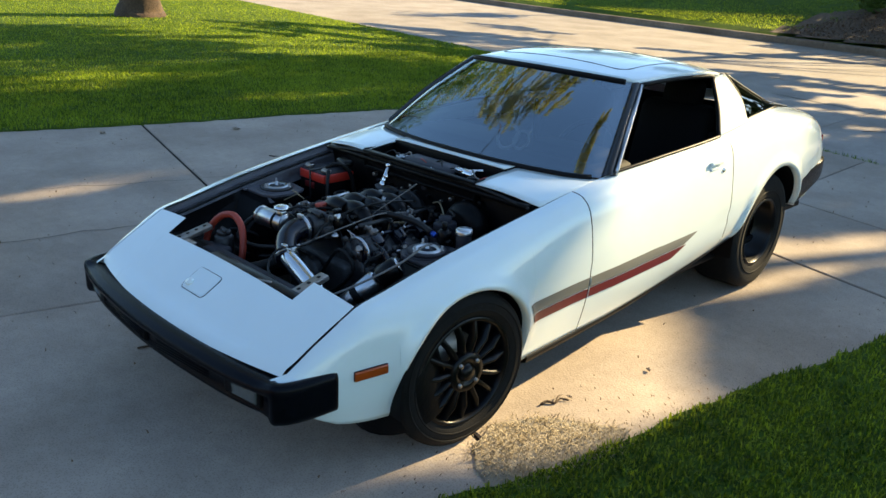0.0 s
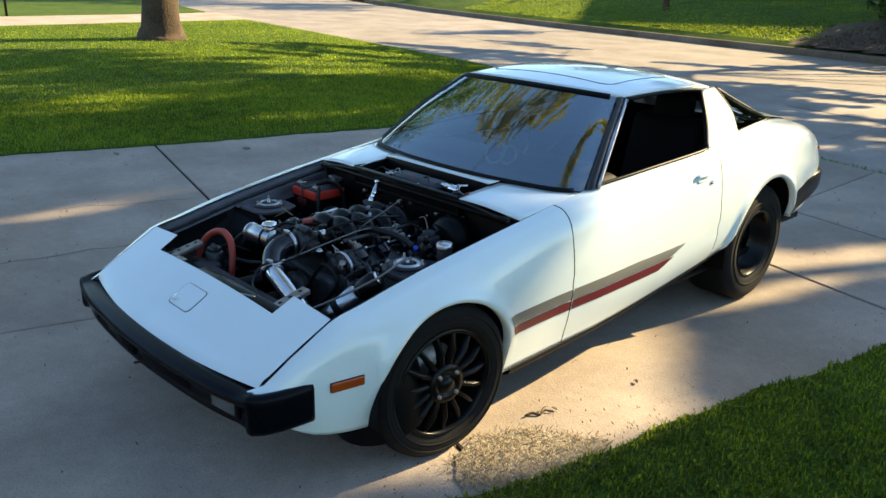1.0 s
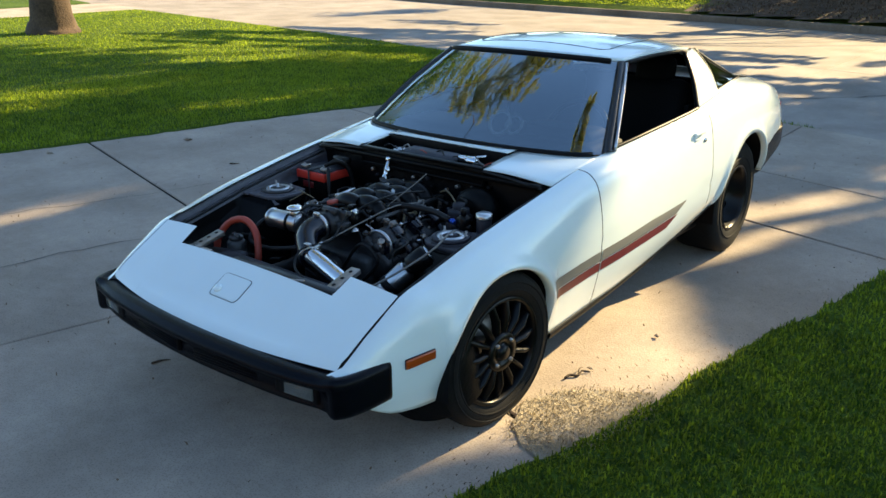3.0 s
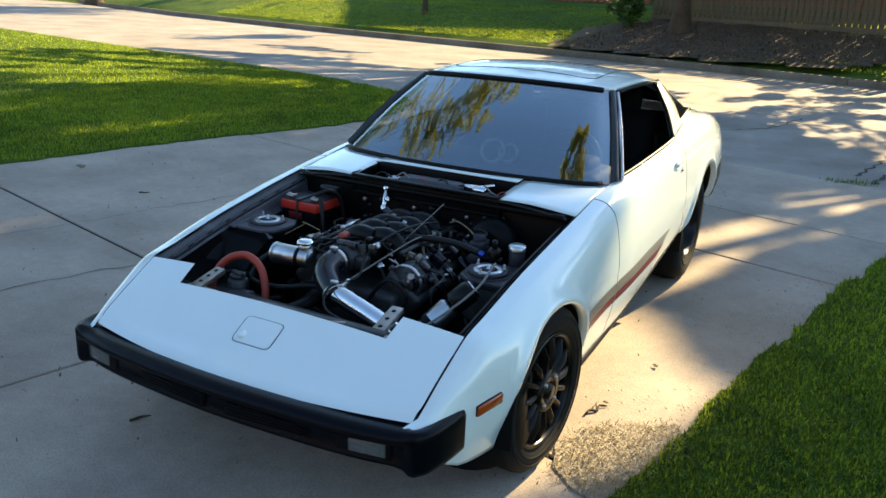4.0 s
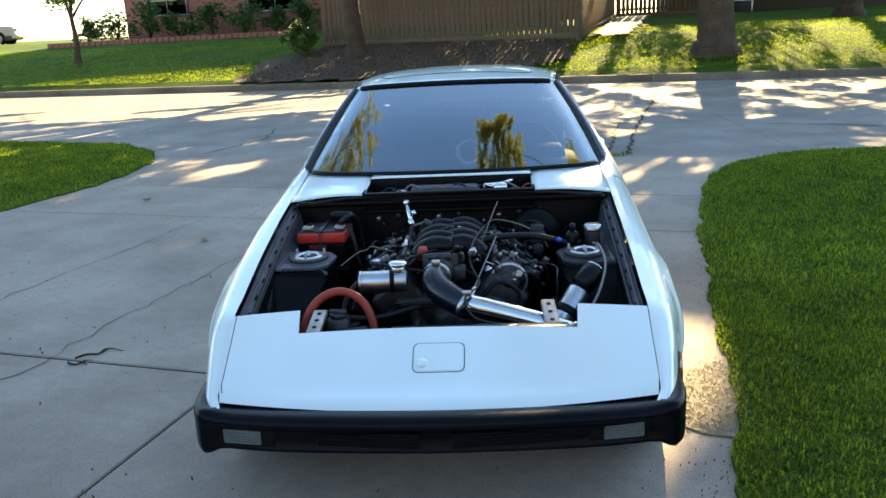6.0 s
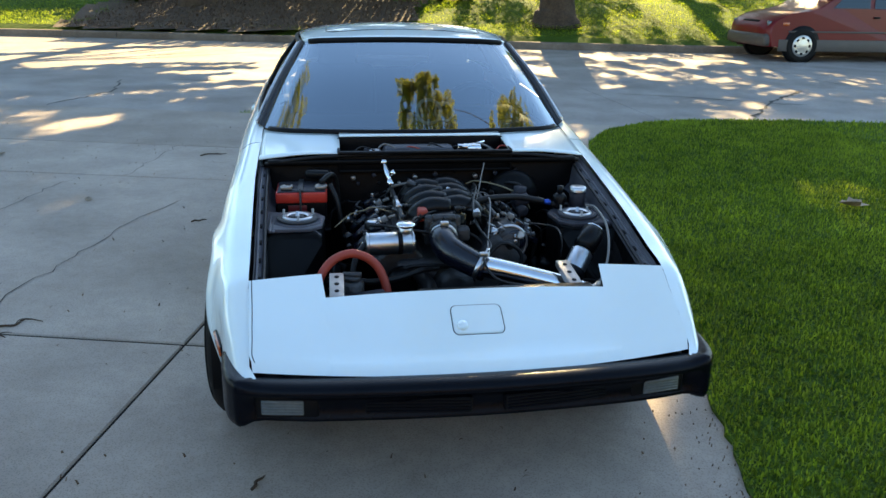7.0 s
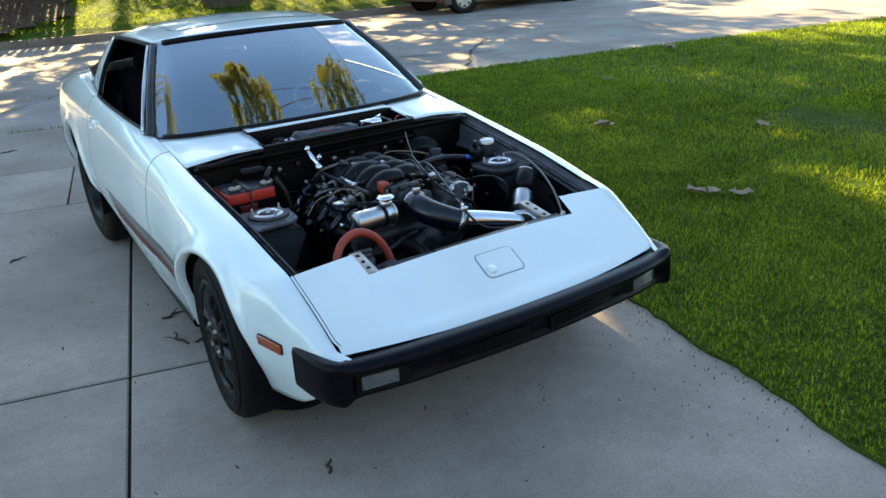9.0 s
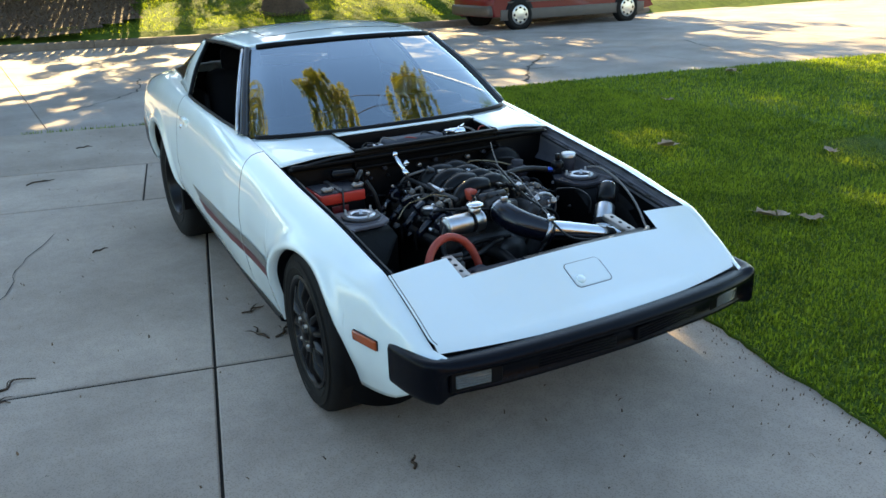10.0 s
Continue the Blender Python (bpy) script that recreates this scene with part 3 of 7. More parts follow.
def nose_panel():
    xs = sorted({round(v, 4) for v in np.linspace(-0.652, 0.652, 41)} | {s * v for s in (1, -1) for v in (0.437, 0.430)})
    rows = []
    for j in range(15):
        t = j / 14
        row = []
        for x in xs:
            y = nose_front(x) + (nose_rear(x) - nose_front(x)) * t
            w = x / 0.652 * (flank_point(max(y, -0.70), 0).x - ((0.0035 if x > 0 else 0.0004) if j > 1 else 0.006))
            z = nose_z(x, y)
            if j == 0:
                z -= 0.012
            row.append(Vector((w, y, z)))
        rows.append(row)
    fold = [[p + Vector((0, -0.001, -0.002)) for p in rows[-1]], [p + Vector((0, -0.025, -0.016)) for p in rows[-1]]]
    part("nose_fold", grid_mesh("nose_fold", fold, M["bay"]), None, car, "folded under edge of the nose panel")
    seam = [r[0].lerp(r[1], 0.28) + Vector((0, 0, -0.0008)) for r in rows[1:]]
    part("panel_seam", tube(seam, 0.0016, n=2, seg=6), M["trim"], car, "dark joint along the wing")
    return grid_mesh("nose_panel", rows, M["paint"])


part("nose_panel", nose_panel(), None, car)


def on_nose(x, y, lift=0.0):
    return Vector((x, y, nose_z(x, y) + lift))


def round_rect(cx, cy, w, h, r, n=6):
    out = []
    for sx, sy, a0 in ((1, 1, 0), (-1, 1, 90), (-1, -1, 180), (1, -1, 270)):
        for k in range(n + 1):
            a = radians(a0 + 90 * k / n)
            out.append((cx + sx * (w / 2 - r) + r * math.cos(a), cy + sy * (h / 2 - r) + r * math.sin(a)))
    return out


def nose_hatch():
    """The small filler flap: a shut line round a flush lid, and a button."""
    rim = round_rect(0.0085, -0.613, 0.154, 0.092, 0.018)
    groove = tube([on_nose(x, y, 0.0) for x, y in rim + rim[:1]], 0.0013, n=1, seg=6, ends=False)
    part("flap_gap", groove, M["trim"], car)
    bm = bmesh.new()
    bm.faces.new([bm.verts.new(on_nose(x, y, 0.0025)) for x, y in round_rect(0.0085, -0.613, 0.149, 0.087, 0.016)])
    part("flap", bm, M["paint"], car)
    p = on_nose(-0.040, -0.634, 0.004)
    part("flap_button", lathe([(0.017, -0.004), (0.017, 0.004), (0.014, 0.008), (0, 0.009)], Matrix.Translation(p) @ pose(0, 0, 0, 27), 20), M["paint"], car)


nose_hatch()

# ---- front bumper ----
def bumper_path(n=33):
    """Plan of the bumper's face, from one wheel arch round the front to the other."""
    pts = [(-0.740, -0.552), (-0.735, -0.62), (-0.724, -0.690), (-0.702, -0.745), (-0.650, -0.779), (-0.42, -0.826), (0, -0.852), (0.42, -0.826), (0.650, -0.779), (0.702, -0.745), (0.724, -0.690), (0.735, -0.62), (0.740, -0.552)]
    return spline([(x, y, 0) for x, y in pts], 5)


def bumper():
    path = bumper_path()
    # (inset, height) from the top back edge over the nose round to the underside, amidships and at the ends
    mid = [(0.125, 0.440), (0.075, 0.458), (0.042, 0.463), (0.018, 0.458), (0.003, 0.445), (0.004, 0.432), (0.030, 0.422), (0.040, 0.392), (0.040, 0.364), (0.032, 0.356), (0.030, 0.347), (0.045, 0.341), (0.12, 0.340)]
    end = [(0.050, 0.462), (0.030, 0.471), (0.016, 0.472), (0.005, 0.467), (0.0, 0.455), (0.0, 0.435), (0.0, 0.415), (0.0, 0.385), (0.0, 0.356), (0.002, 0.343), (0.008, 0.334), (0.025, 0.328), (0.050, 0.326)]
    rows = []
    for i, p in enumerate(path):
        t = (path[min(i + 1, len(path) - 1)] - path[max(i - 1, 0)]).normalized()
        inward = Vector((-t.y, t.x, 0))
        w = min(1.0, max(0.0, (abs(p.x) - 0.635) / 0.05))
        w = w * w * (3 - 2 * w)
        crown = 0.012 * (1 - min(1, abs(p.x) / 0.74) ** 2)
        rows.append([p + inward * (a + (a2 - a) * w) + Vector((0, 0, h + (h2 - h) * w + crown)) for (a, h), (a2, h2) in zip(mid, end)])
    for k in (0, -1):                                             # closed ends
        cap = [Vector((math.copysign(0.70, p.x), p.y + 0.002, p.z)) for p in rows[k]]
        rows = [cap] + rows if k == 0 else rows + [cap]
    return grid_mesh("front_bumper", rows, M["black_plastic"], flip=True)


part("front_bumper", bumper(), None, car, "matt black wrap-round bumper")


def bumper_y(x):
    return -0.852 + 0.072 * (abs(x) / 0.645) ** 2.2


for s in (1, -1):
    x = 0.520 if s > 0 else -0.548
    m = pose(x, -0.757, 0.392, 0, 0, 9.0 * s)
    holder = part("front_lamp", rbox(0.175, 0.030, 0.070, bevel=0.006), M["trim"], car, "dark front lamp housing")
    holder.matrix_basis = m
    lens = part("lens", rbox(0.118, 0.014, 0.046, at=(0.012 * s, -0.012, 0.0), bevel=0.005), M["lamp"], holder, "clear ribbed lens")
    for k in range(5):
        part("lens_rib", rbox(0.112, 0.003, 0.003, at=(0.012 * s, -0.0190, -0.017 + 0.0085 * k), bevel=0.001, seg=1), M["lamp"], holder)
for x0, x1 in ((-0.34, -0.04), (0.05, 0.36)):
    cx = (x0 + x1) / 2
    slot = part("intake_slot", rbox(x1 - x0, 0.016, 0.046, bevel=0.004), M["interior"], car, "dark intake slot")
    slot.matrix_basis = pose(cx, bumper_y(cx) + 0.046, 0.394, 0, 0, -6 * (1 if cx < 0 else -1) * abs(cx) / 0.2)
    for k in range(4):
        part("intake_slat", rbox(x1 - x0 - 0.012, 0.008, 0.004, at=(0, -0.008, -0.015 + 0.010 * k), bevel=0.001, seg=1), M["black_plastic"], slot)

# lower valance in body white behind the bumper ends, dark elsewhere
rows = [[Vector((x, -0.70 - 0.07 * (1 - (x / 0.72) ** 2) + d, z)) for d, z in ((0.06, 0.40), (0.08, 0.33), (0.11, 0.29), (0.18, 0.27), (0.3, 0.26))] for x in np.linspace(-0.64, 0.64, 21)]
part("front_valance", grid_mesh("front_valance", rows, M["trim"], flip=True), None, car, "dark valance under the bumper")

for s in (1, -1):
    p, q = flank_point(-0.385, flank_v(-0.385, 0.446)), flank_point(-0.485, flank_v(-0.485, 0.440))
    ang = math.degrees(math.atan2(p.x - q.x, p.y - q.y))
    mk = part("side_marker", rbox(0.012, 0.122, 0.034, bevel=0.004), M["amber"], car, "amber side marker lamp")
    mk.matrix_basis = pose(s * ((p.x + q.x) / 2 + 0.005), -0.434, 0.441, 2, s * 4, -s * ang)
    part("marker_rim", rbox(0.008, 0.125, 0.037, at=(-s * 0.003, 0, 0), bevel=0.003), M["trim"], mk)

# ---- cowl, windscreen, roof ----
WSB = spline([(-0.685, 0.885, 0.872), (-0.58, 0.79, 0.874), (-0.30, 0.715, 0.878), (0, 0.695, 0.880), (0.30, 0.715, 0.878), (0.58, 0.79, 0.874), (0.685, 0.885, 0.872)], 6)
WST = spline([(-0.505, 1.318, 1.212), (-0.42, 1.265, 1.222), (-0.22, 1.225, 1.230), (0, 1.212, 1.233), (0.22, 1.225, 1.230), (0.42, 1.265, 1.222), (0.505, 1.318, 1.212)], 6)
dl = spline([WSB[0], (-0.600, 1.10, 1.054), WST[0]], 8)
dr = spline([WSB[-1], (0.600, 1.10, 1.054), WST[-1]], 8)
ws = part("windscreen", grid_mesh("windscreen", coons(WSB, WST, dl, dr, 32, 16, Vector((0, -0.012, 0.012))), M["glass"]), None, car, "curved windscreen reflecting sky and trees")
ws.visible_shadow = False
for path, r in ((WSB, 0.013), (WST, 0.014)):
    part("glass_rubber", tube(path[2:-2:2], r, n=2, seg=8), M["trim"], car, "black windscreen rubber")


def cowl_panels():
    """White panels each side of the open wiper well, up to the windscreen."""
    for s in (1, -1):
        c0 = [Vector((s * 0.352, 0.455, 0.842)), Vector((s * 0.50, 0.468, 0.838)), Vector((s * 0.676, 0.492, 0.815))]
        far = [p for p in WSB if p.x * s > 0.345]
        far = sorted(far, key=lambda p: p.x * s)
        c1 = [Vector((s * 0.352, 0.715, 0.870))] + [p + Vector((0, -0.012, -0.004)) for p in far[1:]]
        c1[-1] = Vector((s * 0.684, 0.862, 0.868))
        c0, c1 = spline(c0, 6), spline(c1, 3)
        d0 = spline([c0[0], (s * 0.352, 0.58, 0.858), c1[0]], 4)
        d1 = spline([c0[-1], (s * 0.680, 0.66, 0.842), c1[-1]], 4)
        part("cowl_panel", grid_mesh("cowl_panel", coons(c0, c1, d0, d1, 12, 8), M["paint"], thick=0.004, flip=s < 0), None, car)
    rows = [[Vector((x, y, z)) for y, z in ((0.645, 0.872), (0.715 - 0.0 * x, 0.874))] for x in np.linspace(-0.352, 0.352, 13)]
    part("cowl_panel", grid_mesh("cowl_panel", rows, M["paint"], thick=0.004), None, car)


cowl_panels()

ROOF_F = [p + Vector((0, 0.022, 0.010)) for p in WST]
ROOF_F[0], ROOF_F[-1] = Vector((-0.515, 1.345, 1.218)), Vector((0.515, 1.345, 1.218))
ROOF_B = spline([(-0.50, 2.16, 1.205), (-0.30, 2.20, 1.222), (0, 2.21, 1.230), (0.30, 2.20, 1.222), (0.50, 2.16, 1.205)], 9)
def roof_side(s):
    return spline([(s * 0.515, 1.345, 1.218), (s * 0.540, 1.60, 1.232), (s * 0.540, 1.90, 1.228), (s * 0.50, 2.16, 1.205)], 6)


roof_rows = coons(ROOF_F, ROOF_B, roof_side(-1), roof_side(1), 30, 24, Vector((0, 0, 0.030)))
part("roof", grid_mesh("roof", roof_rows, M["paint"], thick=0.02), None, car)


rim = round_rect(0, 1.66, 0.80, 0.52, 0.06, 4)
rim = [(x + (x2 - x) * k / 5, y + (y2 - y) * k / 5) for (x, y), (x2, y2) in zip(rim, rim[1:] + rim[:1]) for k in range(5)]


def roof_at(x, y):
    d = sorted(((p.x - x) ** 2 + (p.y - y) ** 2 + 1e-6, p.z) for row in roof_rows for p in row)[:4]
    return sum(z / w for w, z in d) / sum(1 / w for w, z in d)


part("sunroof_gap", tube([Vector((x, y, roof_at(x, y) - 0.0005)) for x, y in rim + rim[:1]], 0.003, n=1, seg=6, ends=False), M["trim"], car, "dark sunroof shut line")

for s in (1, -1):
    a0, a1 = Vector((s * 0.694, 0.900, 0.876)), Vector((s * 0.517, 1.335, 1.216))
    inner = [Vector((p.x, p.y, p.z)) for p in (dr if s > 0 else dl)]
    outer = spline([a0 + Vector((s * 0.024, 0.045, 0.004)), (s * 0.632, 1.13, 1.052), a1 + Vector((s * 0.016, 0.03, -0.012))], 8)
    mid = [p.lerp(q, 0.5) + Vector((s * 0.012, -0.012, 0.012)) for p, q in zip(inner, outer)]
    rows = [[inner[i] + Vector((0, 0.012, -0.012)), inner[i] + Vector((s * 0.002, -0.003, 0.004)), mid[i], outer[i], outer[i] + Vector((-s * 0.03, 0.01, -0.01))] for i in range(len(inner))]
    part("windscreen_pillar", grid_mesh("windscreen_pillar", rows, M["pillar"], flip=s < 0), None, car, "black windscreen pillar with bright trim")
    part("pillar_trim", tube([p + Vector((s * 0.002, 0, 0.002)) for p in outer[::4]], 0.007, n=4, seg=8), M["brushed"], car, "dull chrome moulding")
    # drip rail over the door glass, on to the rear pillar
    rail = spline([(s * 0.531, 1.355, 1.205), (s * 0.556, 1.60, 1.218), (s * 0.556, 1.90, 1.212), (s * 0.553, 2.0, 1.200)], 6)
    part("drip_rail", tube(rail[::2], 0.010, n=2, seg=8), M["trim"], car, "black drip rail")
    # belt moulding and door glass frame
    belt = [Vector((s * (flank_point(y, 0.0).x + 0.004), y, flank_point(y, 0).z + 0.004)) for y in np.linspace(0.94, 1.81, 12)]
    part("belt_moulding", tube(belt, 0.008, n=2, seg=8), M["trim"], car, "black belt moulding")
    b0, b1 = Vector((s * 0.728, 1.815, 0.945)), Vector((s * 0.553, 1.985, 1.200))
    part("window_frame", tube([b0, (s * 0.655, 1.895, 1.075), b1], 0.012, n=6, seg=8), M["trim"], car, "black rear window frame")
    part("window_frame", tube([Vector((s * 0.720, 0.945, 0.893)), (s * 0.637, 1.14, 1.056), (s * 0.540, 1.35, 1.204)], 0.009, n=6, seg=8), M["brushed"], car, "bright window frame")
    # white pillar behind the door glass
    f0 = spline([(s * 0.722, 1.83, 0.946), (s * 0.652, 1.905, 1.075), (s * 0.556, 1.995, 1.203)], 6)
    f1 = spline([(s * 0.672, 2.235, 0.968), (s * 0.610, 2.24, 1.080), (s * 0.512, 2.20, 1.200)], 6)
    e0 = [Vector((s * (flank_point(y, 0).x - 0.001), y, flank_point(y, 0).z - 0.003)) for y in np.linspace(1.83, 2.235, 7)]
    f0[0], f1[0] = e0[0], e0[-1]
    e1 = [f0[-1], Vector((s * 0.545, 2.10, 1.207)), f1[-1]]
    part("rear_pillar", grid_mesh("rear_pillar", coons(f0, f1, e0, e1, 12, 10, Vector((s * 0.006, 0, 0.004))), M["paint"], thick=0.012, flip=s > 0), None, car)
    # side part of the rear hatch glass
    g1 = spline([(s * 0.655, 2.245, 0.972), (s * 0.635, 2.45, 0.985), (s * 0.600, 2.72, 0.992)], 6)
    g0 = spline([(s * 0.508, 2.21, 1.196), (s * 0.52, 2.42, 1.115), (s * 0.555, 2.72, 1.000)], 6)
    h0, h1 = [g0[0], Vector((s * 0.598, 2.245, 1.085)), g1[0]], [g0[-1], g1[-1]]
    part("quarter_glass", grid_mesh("quarter_glass", coons(g0, g1, h0, h1, 10, 6), M["glass_dark"], flip=s > 0), None, car, "dark wrapped rear quarter glass")
    part("glass_rubber", tube([g1[0], g1[4], g1[8], g1[12]], 0.007, n=3, seg=6), M["trim"], car)
    part("glass_rubber", tube([h0[0], h0[1], h0[2]], 0.009, n=4, seg=6), M["trim"], car)
    part("glass_rubber", tube(g0[::3], 0.008, n=2, seg=6), M["trim"], car)
    # infill between the glass foot and the flank
    rows = []
    for k in range(13):
        y = 2.23 + (3.14 - 2.23) * k / 12
        p = flank_point(y, 0)
        w = float(np.interp(y, [2.23, 2.72, 3.2], [0.664, 0.60, 0.54]))
        rows.append([Vector((s * p.x, y, p.z)), Vector((s * (w * 0.5 + p.x * 0.5), y, p.z + 0.006)), Vector((s * w * 0.97, y, p.z + 0.005))])
    part("rear_deck_side", grid_mesh("rear_deck_side", rows, M["paint"], flip=s > 0), None, car)
    # door handle and lock
    hp = flank_point(1.70, flank_v(1.70, 0.845))
    pull = part("door_handle", rbox(0.018, 0.115, 0.022, bevel=0.006), M["paint"], car, "white flap door handle")
    pull.matrix_basis = pose(s * (hp.x + 0.006), 1.69, 0.846, 1, s * -14, 0)
    part("handle_recess", rbox(0.006, 0.07, 0.03, at=(-s * 0.006, -0.02, -0.018), bevel=0.003), M["paint"], pull)
    lk = flank_point(1.765, flank_v(1.765, 0.800))
    part("door_lock", lathe([(0.0, 0.006), (0.009, 0.006), (0.012, 0.0), (0.012, -0.004)], axis_to((s * lk.x, 1.765, 0.800), (s * (lk.x + 1), 1.765, 0.9)), 14), M["chrome"], car)

# rear glass, deck, tail
RG_F = ROOF_B
RG_B = spline([(-0.555, 2.74, 0.998), (-0.3, 2.80, 1.012), (0, 2.82, 1.016), (0.3, 2.80, 1.012), (0.555, 2.74, 0.998)], 9)
part("rear_glass", grid_mesh("rear_glass", coons(RG_F, RG_B, [Vector((-0.508, 2.18, 1.20)), Vector((-0.52, 2.42, 1.11)), RG_B[0]], [Vector((0.508, 2.18, 1.20)), Vector((0.52, 2.42, 1.11)), RG_B[-1]], 20, 10, Vector((0, 0.02, 0.03))), M["glass_dark"]), None, car, "large dark rear hatch glass")
DK_B = spline([(-0.52, 3.20, 0.868), (0, 3.26, 0.885), (0.52, 3.20, 0.868)], 10)
part("rear_deck", grid_mesh("rear_deck", coons(RG_B, DK_B, [RG_B[0], Vector((-0.56, 2.98, 0.965)), DK_B[0]], [RG_B[-1], Vector((0.56, 2.98, 0.965)), DK_B[-1]], 16, 8), M["paint"]), None, car)
rows = [[Vector((x, 3.22 + 0.045 * (1 - (x / 0.72) ** 2) + d, z)) for d, z in ((-0.02, 0.87 if abs(x) < 0.5 else 0.83), (0.0, 0.80), (0.01, 0.70), (0.0, 0.56), (-0.06, 0.46))] for x in np.linspace(-0.70, 0.70, 15)]
part("tail_panel", grid_mesh("tail_panel", rows, M["paint"]), None, car)
for s in (1, -1):
    part("tail_lamp", rbox(0.30, 0.03, 0.10, at=(s * 0.53, 3.235, 0.755), bevel=0.01, rot=(0, 0, -s * 6)), M["tail_red"], car, "red tail lamp")
    part("tail_lamp_side", rbox(0.012, 0.05, 0.09, at=(s * 0.738, 3.165, 0.755), bevel=0.004, rot=(0, 0, s * 28)), M["tail_red"], car)
bp = spline([(-0.815, 2.79, 0), (-0.80, 3.05, 0), (-0.765, 3.20, 0), (-0.66, 3.29, 0), (0, 3.34, 0), (0.66, 3.29, 0), (0.765, 3.20, 0), (0.80, 3.05, 0), (0.815, 2.79, 0)], 5)
rows = []
for i, p in enumerate(bp):
    t = (bp[min(i + 1, len(bp) - 1)] - bp[max(i - 1, 0)]).normalized()
    n_in = Vector((t.y, -t.x, 0))
    k = float(np.interp(p.y, [2.79, 3.15], [0.0, 1.0]))
    rows.append([p + n_in * a + Vector((0, 0, h)) for a, h in ((0.05, 0.655), (0.006, 0.65), (0.0, 0.635), (0.0, 0.47 + 0.08 * k), (0.02, 0.44 + 0.09 * k), (0.08, 0.43 + 0.09 * k))])
part("rear_bumper", grid_mesh("rear_bumper", rows, M["black_plastic"], flip=False), None, car, "matt black rear bumper")

# ---- wheels ----
def wheel(name, at, side, r, w, rim_r, spokes, label, turn=0.0):
    """A tyre on its rim; side is +1 or -1, the outer face."""
    hub = new(name)
    hub.parent = car
    hub.matrix_basis = pose(*at, 0, 0, turn) @ pose(0, 0, 0, 0, 90 * side, 0)                # local z points outwards
    tagged(hub, label)
    h = w / 2
    tyre = [(rim_r - 0.004, -h + 0.012), (rim_r + 0.012, -h), (r - 0.05, -h - 0.006), (r - 0.02, -h + 0.004), (r - 0.005, -h + 0.02), (r, -h + 0.04), (r, 0), (r, h - 0.04), (r - 0.005, h - 0.02), (r - 0.02, h - 0.004), (r - 0.05, h + 0.006), (rim_r + 0.012, h), (rim_r - 0.004, h - 0.012)]
    part("tyre", lathe(tyre, Matrix(), 56), M["rubber"], hub)
    for k in (0.32, 0.62):
        rr = rim_r + (r - rim_r) * k
        part("tyre_ring", lathe([(rr - 0.004, h + 0.003), (rr, h + 0.0075), (rr + 0.004, h + 0.003)], Matrix(), 56), M["rubber"], hub)
    barrel = [(rim_r, h - 0.004), (rim_r - 0.008, h + 0.002), (rim_r - 0.016, h - 0.006), (rim_r - 0.022, h - 0.03), (rim_r - 0.035, -h + 0.03), (rim_r - 0.02, -h), (rim_r, -h + 0.004)]
    part("rim", lathe(barrel, Matrix(), 56), M["wheel_black"], hub)
    if spokes:
        disc_h = h + 0.002
        part("brake_disc", lathe([(0.0, -0.03), (0.125, -0.03), (0.125, -0.01), (0.0, -0.01)], Matrix(), 36), M["steel"], hub)
        part("wheel_centre", lathe([(0.078, disc_h - 0.04), (0.080, disc_h - 0.008), (0.072, disc_h + 0.004), (0.040, disc_h + 0.002), (0.036, disc_h - 0.012), (0.030, disc_h + 0.006), (0.026, disc_h + 0.012), (0, disc_h + 0.013)], Matrix(), 36), M["wheel_black"], hub)
        for k in range(spokes):
            a = 360 / spokes * k
            bm = bmesh.new()
            R0, R1 = 0.074, rim_r - 0.012
            ring = []
            for rr, hw, z0, z1 in ((R0, 0.0085, disc_h - 0.030, disc_h - 0.004), (0.5 * (R0 + R1), 0.0065, disc_h - 0.028, disc_h + 0.006), (R1, 0.0075, disc_h - 0.045, disc_h - 0.016)):
                ring.append([bm.verts.new(v) for v in ((rr, -hw * 1.5, z0), (rr, -hw, z1 - 0.003), (rr, 0, z1), (rr, hw, z1 - 0.003), (rr, hw * 1.5, z0))])
            for p, q in zip(ring, ring[1:]):
                for j in range(4):
                    bm.faces.new((p[j], p[j + 1], q[j + 1], q[j])).smooth = True
            bmesh.ops.recalc_face_normals(bm, faces=bm.faces)
            bmesh.ops.transform(bm, matrix=pose(0, 0, 0, 0, 0, a), verts=bm.verts)
            part("spoke", bm, M["wheel_black"], hub)
        for k in range(4):
            a = radians(45 + 90 * k)
            part("wheel_nut", lathe([(0, 0.012), (0.008, 0.012), (0.010, 0.0)], pose(0.056 * math.cos(a), 0.056 * math.sin(a), disc_h), 6), M["steel"], hub)
    else:
        part("wheel_disc", lathe([(rim_r - 0.024, 0.005), (rim_r - 0.045, -0.004), (0.10, -0.018), (0.085, 0.0), (0.060, 0.006), (0.034, 0.004), (0.032, 0.022), (0, 0.024)], Matrix(), 44), M["wheel_black"], hub)
        part("rim_lip", lathe([(rim_r - 0.020, h - 0.010), (rim_r - 0.026, h - 0.02), (rim_r - 0.030, 0.03), (rim_r - 0.05, 0.022)], Matrix(), 56), M["wheel_black"], hub)
        for k in range(5):
            a = radians(72 * k)
            part("wheel_nut", lathe([(0, 0.022), (0.009, 0.022), (0.011, 0.0)], pose(0.056 * math.cos(a), 0.056 * math.sin(a), 0.004), 6), M["steel"], hub)
    return hub


